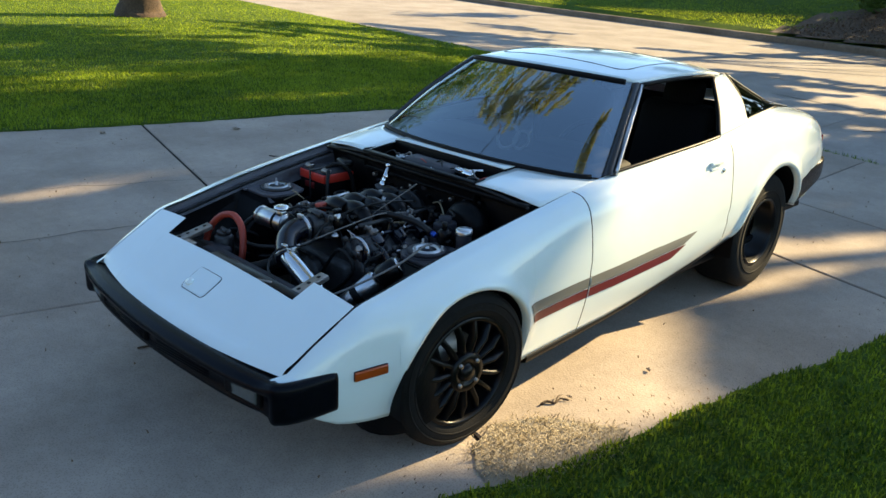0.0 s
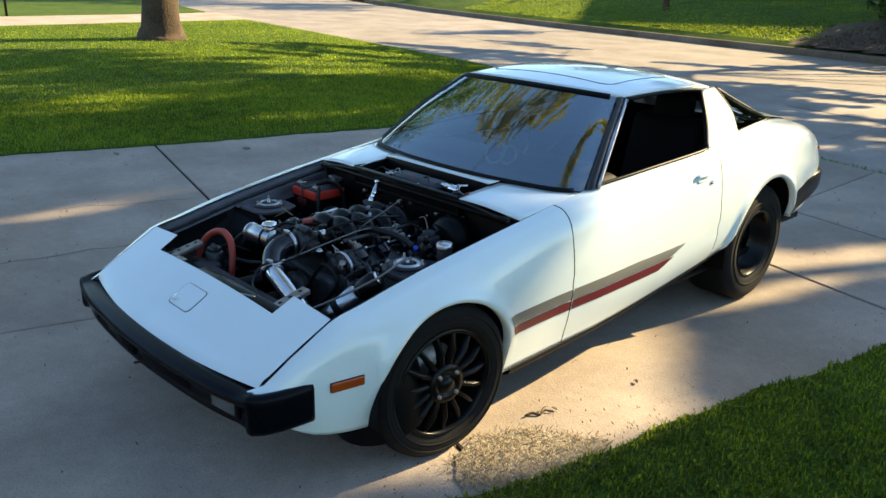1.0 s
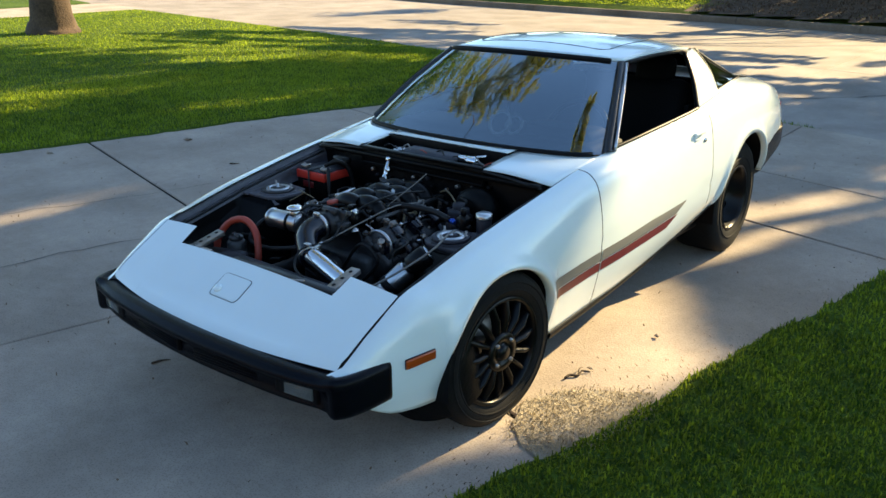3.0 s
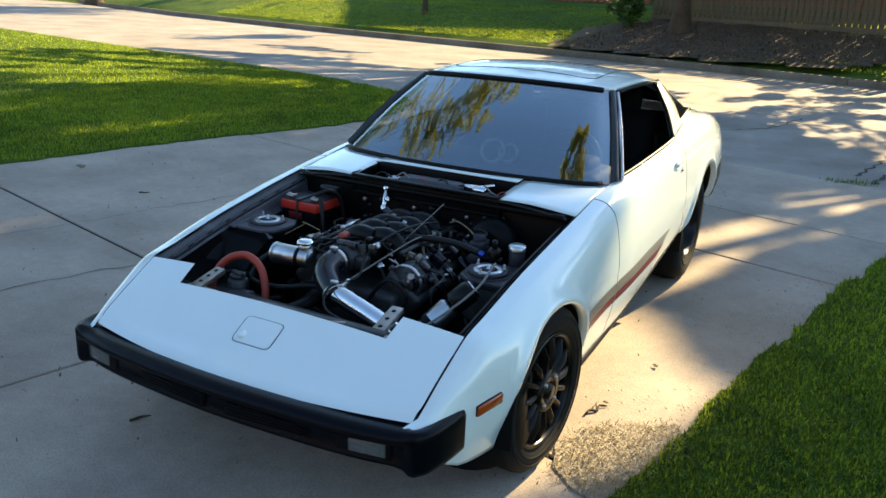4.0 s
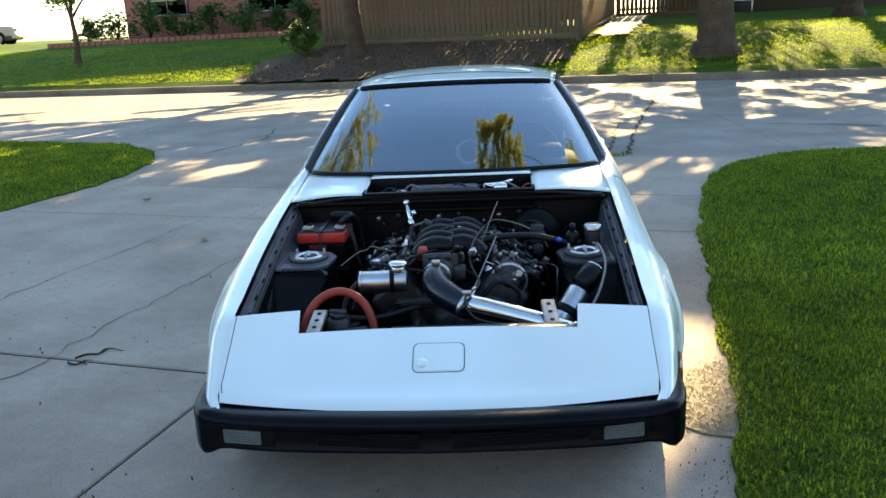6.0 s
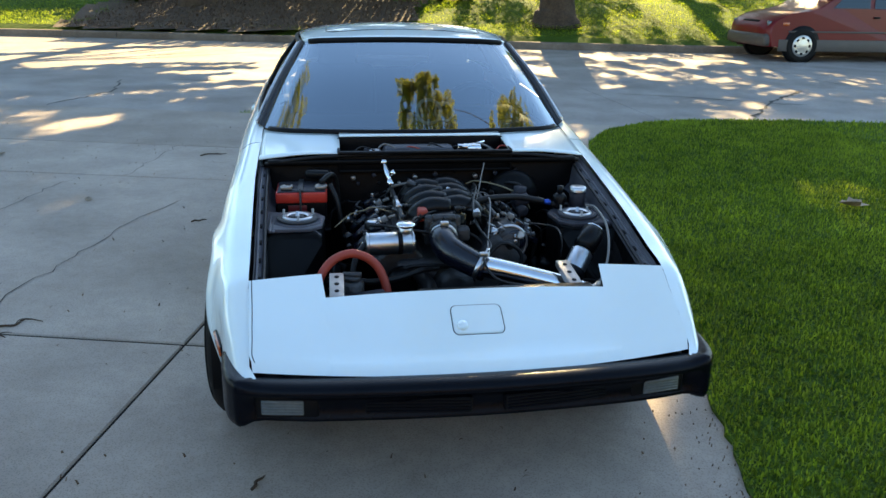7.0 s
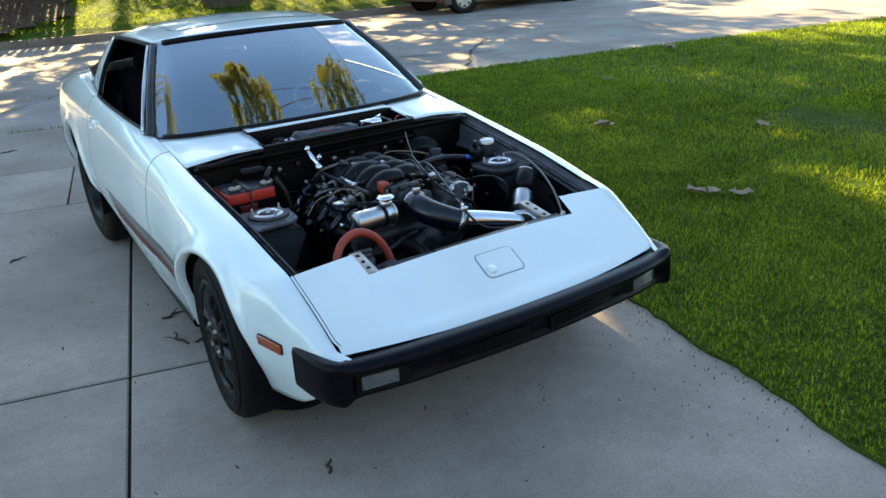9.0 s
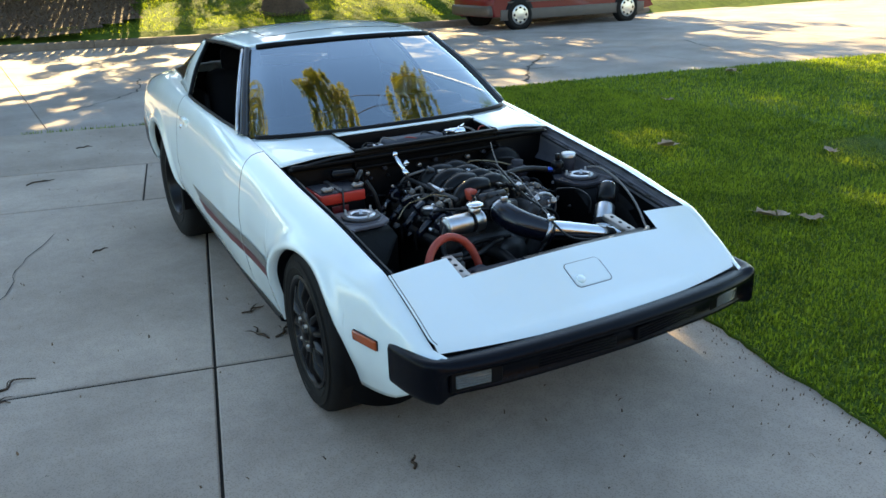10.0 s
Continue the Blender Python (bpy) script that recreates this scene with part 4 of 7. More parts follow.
for s in (1, -1):
    wheel("front_wheel", (s * 0.709, 0.0, 0.306), s, 0.307, 0.18, 0.214, 15, "black fifteen-spoke wheel with a road tyre", turn=-5.0)
    wheel("rear_wheel", (s * 0.640, 2.42, 0.335), s, 0.335, 0.265, 0.195, 0, "deep black steel wheel with a wide slick tyre")
    # dark wheel housings
    for (ay, az), r, xi in ((AXLE_F, ARCH_F, 0.62), (AXLE_R, ARCH_R, 0.45)):
        rows = [[Vector((s * x, ay + (r + 0.004) * math.cos(a), az + (r + 0.004) * math.sin(a))) for x in (0.80, 0.70, xi, xi - 0.001)] for a in np.linspace(0.12 if ay < 1 else 0.25, math.pi + 0.2, 30)]
        for row in rows:
            row[3] = Vector((s * xi, ay, az))
        part("wheel_housing", grid_mesh("wheel_housing", rows, M["trim"], flip=s > 0), None, car, "dark wheel housing")
part("underbody", rbox(1.36, 3.4, 0.05, at=(0, 1.25, 0.24), bevel=0.02), M["trim"], car, "dark underbody")
part("rear_axle", rod((-0.6, 2.42, 0.335), (0.6, 2.42, 0.335), 0.045, 14), M["bay"], car)

# ---- cabin ----
part("dashboard", joined(rbox(1.22, 0.34, 0.16, at=(0, 1.10, 0.80), bevel=0.04), rbox(0.40, 0.20, 0.10, at=(0.34, 1.12, 0.875), bevel=0.03)), M["interior"], car, "dark dashboard")
wheel_m = pose(0.35, 1.22, 0.86, 62, 0, 0)
sw = part("steering_wheel", lathe([(0.172 + 0.014 * math.cos(a), 0.014 * math.sin(a)) for a in np.linspace(0, 2 * math.pi, 9)[:-1]], wheel_m, 36, close=True), M["plastic"], car)
part("steering_boss", joined(rod(wheel_m @ Vector((0, 0, -0.05)), wheel_m @ Vector((0, 0, 0.01)), 0.04), *[rod(wheel_m @ Vector((0, 0, 0)), wheel_m @ Vector((0.17 * math.cos(a), 0.17 * math.sin(a), 0)), 0.010, 8) for a in (0.2, math.pi - 0.2, -math.pi / 2)]), M["plastic"], sw)
for s in (1, -1):
    seat = part("seat", rbox(0.46, 0.50, 0.16, at=(s * 0.34, 1.72, 0.42), bevel=0.05), M["interior"], car, "dark bucket seat")
    part("backrest", rbox(0.46, 0.14, 0.62, at=(s * 0.34, 2.02, 0.74), bevel=0.06, rot=(-14, 0, 0)), M["interior"], seat)
    part("headrest", rbox(0.24, 0.09, 0.16, at=(s * 0.34, 2.10, 1.08), bevel=0.04, rot=(-10, 0, 0)), M["interior"], seat)
for gx, gy, gz, gr in ((0.075, 0.975, 0.925, 0.060), (0.150, 0.985, 0.922, 0.046)):
    dial = part("gauge", lathe([(gr, -0.05), (gr, -0.004), (gr * 1.06, 0.0), (gr, 0.004), (gr * 0.86, 0.002), (gr * 0.84, -0.01), (0, -0.01)], pose(gx, gy, gz, 62), 28), M["plastic"], car, "round gauge pod on the dash")
    part("bezel", lathe([(gr * 1.07, -0.002), (gr * 1.09, 0.005), (gr * 0.84, 0.006), (gr * 0.82, 0.002)], pose(gx, gy, gz, 62), 28), M["silver"], dial, "bright ring")
part("cabin_floor", rbox(1.30, 2.6, 0.04, at=(0, 1.95, 0.33), bevel=0.01), M["interior"], car)
part("cabin_back", rbox(1.2, 0.05, 0.55, at=(0, 2.9, 0.66), bevel=0.02), M["interior"], car)
for s in (1, -1):
    part("door_card", rbox(0.03, 0.90, 0.50, at=(s * 0.69, 1.42, 0.59), bevel=0.01), M["interior"], car)
    part("side_lining", rbox(0.03, 1.05, 0.45, at=(s * 0.60, 2.5, 0.70), bevel=0.01), M["interior"], car)

# ---- engine bay ----
def bay_shell():
    """Inner aprons with strut towers, gutters beside the bonnet opening, bulkhead and wiper well."""
    for s in (1, -1):
        def top(y):
            return flank_point(y, 0).z - 0.012
        rows = []
        for y in np.linspace(-0.46, 0.50, 25):
            shelf = 0.40 + 0.29 / (1 + math.exp(-(y + 0.085) / 0.014))     # low ahead of the tower, high behind
            fx = flank_point(y, 0).x
            inner = 0.545 if y < -0.07 else 0.435 if y < 0.15 else 0.603
            sh = min(shelf, 0.664 + 0.30 * max(0.0, y - 0.15))
            rows.append([Vector((s * x, y, z)) for x, z in ((fx - 0.012, top(y) + 0.008), (fx - 0.014, top(y) - 0.018), (fx - 0.040, top(y) - 0.023), (fx - 0.044, top(y) - 0.040), (fx - 0.052, sh + 0.004), (inner + 0.02, sh), (inner, sh - 0.02), (inner, 0.28))])
        part("gutter_rail", grid_mesh("gutter_rail", [r[:4] for r in rows], M["bay_rail"], flip=s < 0), None, car, "dark folded gutter rail")
        part("apron_shelf", grid_mesh("apron_shelf", [r[3:7] for r in rows if r[0].y > -0.07], M["bay_sheet"], flip=s < 0), None, car, "dusty grey inner apron shelf")
        pocket = [(0.622, -0.068), (0.475, -0.064), (0.432, -0.030), (0.418, 0.085), (0.452, 0.142), (0.626, 0.160)]
        pocket = [(s * x, y + (0.010 if s > 0 else 0.036)) for x, y in pocket][::s]
        # the +x shelf's dim grazing reflection is put into a darker material
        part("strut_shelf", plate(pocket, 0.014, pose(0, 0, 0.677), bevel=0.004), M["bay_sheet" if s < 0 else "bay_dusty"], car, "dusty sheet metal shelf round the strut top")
        part("strut_wall", plate([(x * 0.995 + s * 0.004, y) for x, y in pocket], 0.30, pose(0, 0, 0.663), bevel=0.006), M["bay"], car, "black wall below the strut shelf")
        part("shelf_brace", joined(rbox(0.010, 0.20, 0.012, at=(s * 0.612, 0.05, 0.675), bevel=0.003), *[rod((s * 0.602, y, 0.668), (s * 0.602, y, 0.677), 0.008, 8) for y in (-0.04, 0.10, 0.135)]), M["bay_rail"], car, "folded edge with bolts")
        part("apron_front", grid_mesh("apron_front", [r[3:7] for r in rows if r[0].y < -0.01], M["bay"], flip=s < 0), None, car, "dark hollow ahead of the tower")
        part("inner_apron", grid_mesh("inner_apron", [r[6:] for r in rows], M["bay"], flip=s < 0), None, car, "black inner apron wall")
        part("gutter_bead", tube([(s * (flank_point(y, 0).x - 0.020), y, top(y) - 0.016) for y in np.linspace(-0.40, 0.47, 8)], 0.005, n=4, seg=6), M["bay_rail"], car)
        # pressed gutter rail with slots
        for k in range(8):
            y = -0.36 + 0.11 * k
            z = top(y) - 0.021
            sl = (top(y + 0.03) - top(y - 0.03)) / 0.06
            part("gutter_slot", rbox(0.008, 0.030, 0.0012, at=(s * (flank_point(y, 0).x - 0.029), y, z + 0.0005), bevel=0, rot=(math.degrees(math.atan(sl)), 0, 0)), M["interior"], car)
        part("bonnet_seal", tube([(s * (flank_point(y, 0).x - 0.043), y, top(y) - 0.020) for y in np.linspace(-0.40, 0.47, 8)], 0.006, n=4, seg=6), M["hose"], car)
        sy = 0.038 if s > 0 else 0.072
        # +x tower top coloured darker too, standing for its dim reflection
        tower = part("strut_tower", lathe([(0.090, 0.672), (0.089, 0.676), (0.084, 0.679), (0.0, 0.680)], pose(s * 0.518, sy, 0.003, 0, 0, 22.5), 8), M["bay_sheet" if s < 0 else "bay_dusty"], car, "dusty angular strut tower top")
        for f in tower.data.polygons:
            f.use_smooth = False
        # +x plate drops the cast metal for a dark colour that imitates dim reflection
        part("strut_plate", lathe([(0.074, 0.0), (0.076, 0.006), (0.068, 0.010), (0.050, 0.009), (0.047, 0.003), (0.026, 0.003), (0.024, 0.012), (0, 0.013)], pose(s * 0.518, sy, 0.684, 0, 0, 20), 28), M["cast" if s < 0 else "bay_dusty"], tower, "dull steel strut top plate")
        part("strut_ring", lathe([(0.056, 0.0), (0.055, 0.006), (0.040, 0.008), (0.034, 0.004)], pose(s * 0.518, sy, 0.689), 24), M["brushed"], tower, "bright ring")
        part("strut_nut", lathe([(0.010, 0), (0.010, 0.010), (0.006, 0.012), (0.006, 0.026), (0, 0.027)], pose(s * 0.518, sy, 0.686), 6), M["brushed"], tower)
        for k in range(3):
            a = radians(30 + 120 * k)
            part("strut_stud", lathe([(0.008, 0), (0.008, 0.008), (0.0045, 0.009), (0.0045, 0.024), (0, 0.025)], pose(s * 0.515 + 0.060 * math.cos(a), sy + 0.060 * math.sin(a), 0.688), 6), M["steel"], tower)
        # dark wheel-house bulge ahead of the tower
        part("wheel_house", lathe([(0.0, 0.12), (0.10, 0.11), (0.16, 0.07), (0.185, 0.0), (0.19, -0.2)], pose(s * 0.60, -0.22, 0.36, 18, 0, 0), 28), M["bay"], car, "rounded black inner wheel house")
    bulk = part("bulkhead", rbox(1.30, 0.024, 0.54, at=(0, 0.500, 0.545), bevel=0.006), M["bay"], car, "black bulkhead behind the engine")
    part("bulkhead_flange", rbox(1.28, 0.05, 0.024, at=(0, 0.478, 0.804), bevel=0.008), M["bay"], bulk)
    part("well_lip", rbox(0.72, 0.03, 0.012, at=(0, 0.458, 0.842), bevel=0.004), M["bay"], bulk)
    part("bulkhead_seal", tube([(-0.65, 0.462, 0.800), (-0.40, 0.458, 0.828), (0, 0.455, 0.838), (0.40, 0.458, 0.828), (0.65, 0.462, 0.800)], 0.008, n=8, seg=8), M["hose"], car)
    well = joined(rbox(0.72, 0.20, 0.012, at=(0, 0.555, 0.765), bevel=0.003), rbox(0.72, 0.010, 0.10, at=(0, 0.648, 0.818), bevel=0.003), rbox(0.010, 0.20, 0.09, at=(0.357, 0.555, 0.806), bevel=0.003), rbox(0.010, 0.20, 0.09, at=(-0.357, 0.555, 0.806), bevel=0.003), rbox(0.72, 0.010, 0.07, at=(0, 0.468, 0.80), bevel=0.003))
    part("wiper_well", well, M["bay"], car, "open wiper well with loose wiring")
    part("wiper_motor", joined(rod((0.17, 0.57, 0.832), (0.25, 0.560, 0.832), 0.022, 16), rbox(0.05, 0.04, 0.035, at=(0.17, 0.565, 0.835), bevel=0.008), rod((0.19, 0.55, 0.845), (0.27, 0.60, 0.855), 0.006)), M["chrome"], car, "bright wiper motor")
    part("heater_duct", rbox(0.30, 0.09, 0.05, at=(-0.02, 0.575, 0.822), bevel=0.02), M["bay_sheet"], car, "dusty grey heater duct")
    part("wiper_box", joined(rbox(0.05, 0.05, 0.05, at=(-0.205, 0.56, 0.81), bevel=0.008), rbox(0.025, 0.03, 0.03, at=(-0.15, 0.55, 0.81), bevel=0.005)), M["brushed"], car)
    part("wiper_box", rbox(0.035, 0.03, 0.03, at=(-0.10, 0.56, 0.825), bevel=0.005), M["red_plastic"], car)
    for k in range(7):
        x = -0.32 + 0.10 * k
        part("wiring", tube([(x, 0.50 + 0.03 * (k % 3), 0.80), (x + 0.05, 0.55 + 0.02 * (k % 2), 0.845 + 0.008 * (k % 2)), (x + 0.11, 0.54, 0.835), (x + 0.15, 0.61, 0.80)], 0.003 + 0.0012 * (k % 2), n=6, seg=6), M[("hose", "wire", "red_hose", "hose")[k % 4]], car)
    rng = random.Random(17)
    for k in range(16):
        x, y = rng.uniform(-0.33, 0.33), rng.uniform(0.49, 0.62)
        part("wiper_fitting", rbox(rng.uniform(0.015, 0.04), rng.uniform(0.012, 0.03), rng.uniform(0.012, 0.025), at=(x, y, rng.uniform(0.80, 0.835)), bevel=0.004, seg=1, rot=(0, 0, rng.uniform(0, 90))), M[rng.choice(("plastic", "bay_dusty", "steel", "plastic", "brushed"))], car)
    # radiator support behind the nose
    sup = joined(rbox(1.16, 0.045, 0.05, at=(0, -0.485, 0.545), bevel=0.008), rbox(1.10, 0.10, 0.012, at=(0, -0.44, 0.555), bevel=0.004), rbox(0.05, 0.05, 0.30, at=(-0.56, -0.46, 0.42), bevel=0.008), rbox(0.05, 0.05, 0.30, at=(0.56, -0.46, 0.42), bevel=0.008))
    part("support_rail", rbox(0.56, 0.05, 0.030, at=(0.13, -0.470, 0.586), bevel=0.006), M["plastic"], car, "glossy black upper rail")
    part("radiator_support", sup, M["bay"], car, "black radiator support rail")
    rad = part("radiator", rbox(0.62, 0.05, 0.34, at=(-0.02, -0.40, 0.385), bevel=0.008), M["bay"], car, "black radiator")
    part("radiator_tank", rbox(0.60, 0.06, 0.03, at=(-0.02, -0.40, 0.552), bevel=0.012), M["bay_dusty"], rad)


bay_shell()


def drilled(p, q, w, holes, label):
    """A folded steel strap with round holes, from p to q."""
    p, q = Vector(p), Vector(q)
    L = (q - p).length
    m = Matrix.Translation(p) @ (q - p).to_track_quat("X", "Z").to_matrix().to_4x4()
    strap = part("drilled_bracket", rbox(L, w, 0.005, at=(L / 2, 0, 0), bevel=0.0015), M["steel"], car, label)
    strap.matrix_basis = m
    part("bracket_flange", joined(rbox(L, 0.003, 0.018, at=(L / 2, w / 2, -0.008), bevel=0.001), rbox(L, 0.003, 0.018, at=(L / 2, -w / 2, -0.008), bevel=0.001)), M["steel"], strap)
    for k in range(holes):
        part("bracket_hole", lathe([(0.0, 0.0), (0.007, 0.0), (0.008, -0.001)], pose(L * (k + 0.6) / (holes + 0.2), 0, 0.0042), 12), M["trim"], strap)


drilled((-0.400, -0.505, 0.585), (-0.395, -0.345, 0.622), 0.042, 4, "raw steel strap with drilled holes")
drilled((0.365, -0.505, 0.585), (0.355, -0.315, 0.628), 0.042, 4, "raw steel strap with drilled holes")
for s, x in ((1, 0.40), (-1, -0.43)):
    part("latch_plate", joined(rbox(0.13, 0.05, 0.006, at=(x - 0.05 * s, -0.475, 0.583), bevel=0.002), rod((x - 0.09 * s, -0.48, 0.58), (x - 0.09 * s, -0.48, 0.597), 0.008, 8), rod((x - 0.02 * s, -0.46, 0.58), (x - 0.02 * s, -0.46, 0.597), 0.008, 8)), M["steel"], car)
part("latch", joined(rbox(0.09, 0.04, 0.018, at=(0.20, -0.485, 0.584), bevel=0.005), rod((0.17, -0.50, 0.596), (0.25, -0.47, 0.600), 0.006), rod((0.23, -0.50, 0.59), (0.26, -0.47, 0.592), 0.009)), M["steel"], car, "rusty bonnet latch")
part("support_clip", rbox(0.035, 0.025, 0.02, at=(-0.165, -0.495, 0.588), bevel=0.006), M["brushed"], car)


def motor():
    """A V8 with a ribbed black intake, coil packs, covers and front drive."""
    eng = part("engine", joined(rbox(0.40, 0.56, 0.30, at=(0.02, 0.17, 0.42), bevel=0.03), rbox(0.17, 0.50, 0.12, at=(-0.17, 0.17, 0.56), bevel=0.02, rot=(0, -38, 0)), rbox(0.17, 0.50, 0.12, at=(0.21, 0.17, 0.56), bevel=0.02, rot=(0, 38, 0))), M["cast"], car, "V8 engine with a black ribbed intake")
    part("intake_plenum", rbox(0.13, 0.46, 0.075, at=(0.02, 0.19, 0.680), bevel=0.03), M["plastic"], eng)
    for k in range(4):
        for s in (1, -1):
            y = 0.045 + 0.095 * k + 0.02 * (s > 0)
            part("intake_runner", tube([(0.02 - s * 0.01, y, 0.718), (0.02 + s * 0.055, y, 0.722), (0.02 + s * 0.108, y, 0.690), (0.02 + s * 0.132, y, 0.610)], [0.036, 0.041, 0.040, 0.034], n=5, seg=12), M["plastic"], eng)
    for s in (1, -1):
        part("valve_cover", rbox(0.10, 0.47, 0.06, at=(0.02 + s * 0.235, 0.17, 0.612), bevel=0.02, rot=(0, s * 35, 0)), M["cast"], eng, "grey cast valve cover")
        part("fuel_rail", rod((0.02 + s * 0.168, -0.02, 0.705), (0.02 + s * 0.168, 0.40, 0.705), 0.009, 10), M["cast"], eng, "dull fuel rail")
        part("cover_end", lathe([(0.0, 0.012), (0.030, 0.011), (0.044, 0.004), (0.046, -0.03)], axis_to((0.02 + s * 0.235, -0.062, 0.622), (0.02 + s * 0.235, -1, 0.622)), 24), M["silicone"], eng, "glossy rounded cover end")
        part("cover_bolt", rod((0.02 + s * 0.235, -0.072, 0.622), (0.02 + s * 0.235, -0.080, 0.622), 0.008, 8), M["brushed"], eng)
        part("coil_bracket", rbox(0.012, 0.46, 0.030, at=(0.02 + s * 0.222, 0.17, 0.668), bevel=0.004, rot=(0, s * 32, 0)), M["silicone"], eng, "black coil bracket")
        for k in range(4):
            y = 0.00 + 0.115 * k
            part("coil_plug", joined(rbox(0.022, 0.030, 0.020, at=(0.02 + s * 0.232, y + 0.004, 0.694), bevel=0.004, rot=(0, s * 30, 0)), rod((0.02 + s * 0.215, y + 0.004, 0.700), (0.02 + s * 0.195, y - 0.012, 0.712), 0.006, 8)), M[("wire", "plastic")[k % 2]], eng)
            part("coil_pack", joined(rbox(0.046, 0.044, 0.052, at=(0.02 + s * 0.255, y, 0.656), bevel=0.007, rot=(0, s * 32, 0)), rod((0.02 + s * 0.28, y, 0.64), (0.02 + s * 0.335, y, 0.590), 0.014, 10)), M["silicone"], eng)
            part("coil_bolt", rod((0.02 + s * 0.232, y + 0.034, 0.665), (0.02 + s * 0.25, y + 0.034, 0.692), 0.006, 8), M["brushed"], eng)
            part("plug_lead", tube([(0.02 + s * 0.30, y, 0.625), (0.02 + s * 0.335, y + 0.02, 0.58), (0.02 + s * 0.33, y + 0.03, 0.52)], 0.007, n=5, seg=6), M["hose"], eng)
            part("injector", rod((0.02 + s * 0.168, y + 0.035, 0.70), (0.02 + s * 0.160, y + 0.035, 0.64), 0.009, 8), M["steel"], eng)
    part("rail_fitting", joined(rod((-0.150, 0.10, 0.716), (-0.150, 0.20, 0.722), 0.008, 10), rod((-0.150, 0.085, 0.715), (-0.150, 0.10, 0.716), 0.012, 8)), M["brushed"], eng, "bright fuel fitting")
    part("throttle_body", joined(rod((-0.005, -0.045, 0.668), (-0.018, -0.115, 0.668), 0.052, 24), rbox(0.13, 0.03, 0.11, at=(-0.01, -0.055, 0.668), bevel=0.012), rod((0.03, -0.085, 0.72), (-0.05, -0.085, 0.72), 0.014, 12), rbox(0.05, 0.05, 0.05, at=(0.058, -0.08, 0.66), bevel=0.01)), M["cast"], eng, "cast alloy throttle body")
    elbow = part("intake_elbow", tube([(-0.018, -0.115, 0.668), (-0.022, -0.170, 0.660), (0.000, -0.225, 0.640), (0.060, -0.275, 0.615), (0.10, -0.300, 0.600)], [0.046, 0.049, 0.049, 0.045, 0.042], n=6, seg=20), M["silicone"], eng, "blue-black silicone intake elbow")
    for p, q, r in (((-0.018, -0.128, 0.667), (-0.019, -0.142, 0.665), 0.0495), ((0.075, -0.285, 0.610), (0.089, -0.293, 0.604), 0.0465)):
        part("hose_clamp", joined(rod(p, q, r, 28), rbox(0.03, 0.016, 0.018, at=Vector(q) + Vector((0.0, -0.01, r + 0.004)), bevel=0.004)), M["brushed"], elbow)
    part("charge_pipe", tube([(0.085, -0.290, 0.610), (0.15, -0.302, 0.598), (0.284, -0.325, 0.566), (0.37, -0.345, 0.545), (0.47, -0.37, 0.515)], 0.037, n=6, seg=20), M["alu"], eng, "polished aluminium charge pipe")
    # front drive
    part("alternator", joined(rod((0.235, -0.055, 0.612), (0.235, 0.05, 0.612), 0.068, 28), rod((0.235, -0.075, 0.612), (0.235, -0.05, 0.612), 0.040, 20), lathe([(0.068, 0), (0.060, 0.012), (0.02, 0.016), (0.018, 0.03), (0, 0.03)], axis_to((0.235, -0.055, 0.612), (0.235, -1, 0.612)), 24)), M["cast"], eng, "grey round alternator")
    part("alternator_ring", lathe([(0.070, 0.0), (0.071, 0.008), (0.062, 0.012), (0.060, 0.004)], axis_to((0.235, -0.057, 0.612), (0.235, -1, 0.612)), 28), M["brushed"], eng, "bright ring")
    part("pulley", lathe([(0.07, -0.02), (0.075, -0.015), (0.065, 0.0), (0.075, 0.015), (0.03, 0.02), (0, 0.02)], axis_to((0.02, -0.135, 0.48), (0.02, -1, 0.48)), 28), M["cast"], eng)
    part("pulley", lathe([(0.05, -0.02), (0.055, -0.015), (0.047, 0.0), (0.055, 0.015), (0.02, 0.02), (0, 0.02)], axis_to((-0.16, -0.12, 0.50), (-0.16, -1, 0.50)), 24), M["plastic"], eng)
    part("drive_belt", tube([(0.09, -0.135, 0.50), (0.19, -0.12, 0.63), (0.27, -0.115, 0.56), (0.10, -0.135, 0.42), (-0.12, -0.13, 0.45), (-0.21, -0.125, 0.50), (-0.14, -0.125, 0.555), (0.02, -0.135, 0.56)], 0.008, n=5, seg=6), M["hose"], eng)
    cap_ob = part("oil_cap", lathe([(0.036, 0), (0.036, 0.022), (0.030, 0.026), (0, 0.026)], pose(-0.245, 0.03, 0.655), 20), M["plastic"], eng, "black oil filler cap")
    part("cap_badge", lathe([(0.026, 0), (0.024, 0.002), (0, 0.0025)], pose(-0.245, 0.03, 0.6812), 20), M["brushed"], cap_ob, "pale disc")
    part("map_sensor", rbox(0.035, 0.05, 0.045, at=(-0.075, -0.005, 0.712), bevel=0.008), M["red_hose"], eng)
    for k, (x, y, z) in enumerate(((0.05, -0.02, 0.73), (-0.04, 0.30, 0.735), (0.11, 0.02, 0.71), (0.09, 0.36, 0.73), (-0.12, 0.12, 0.705), (0.16, 0.28, 0.70))):
        part("sensor", joined(rbox(0.024, 0.034, 0.024, at=(x, y, z), bevel=0.005), rod((x, y, z), (x + 0.02, y - 0.03, z + 0.012), 0.008, 8)), M[("plastic", "steel")[k % 2]], eng)


motor()

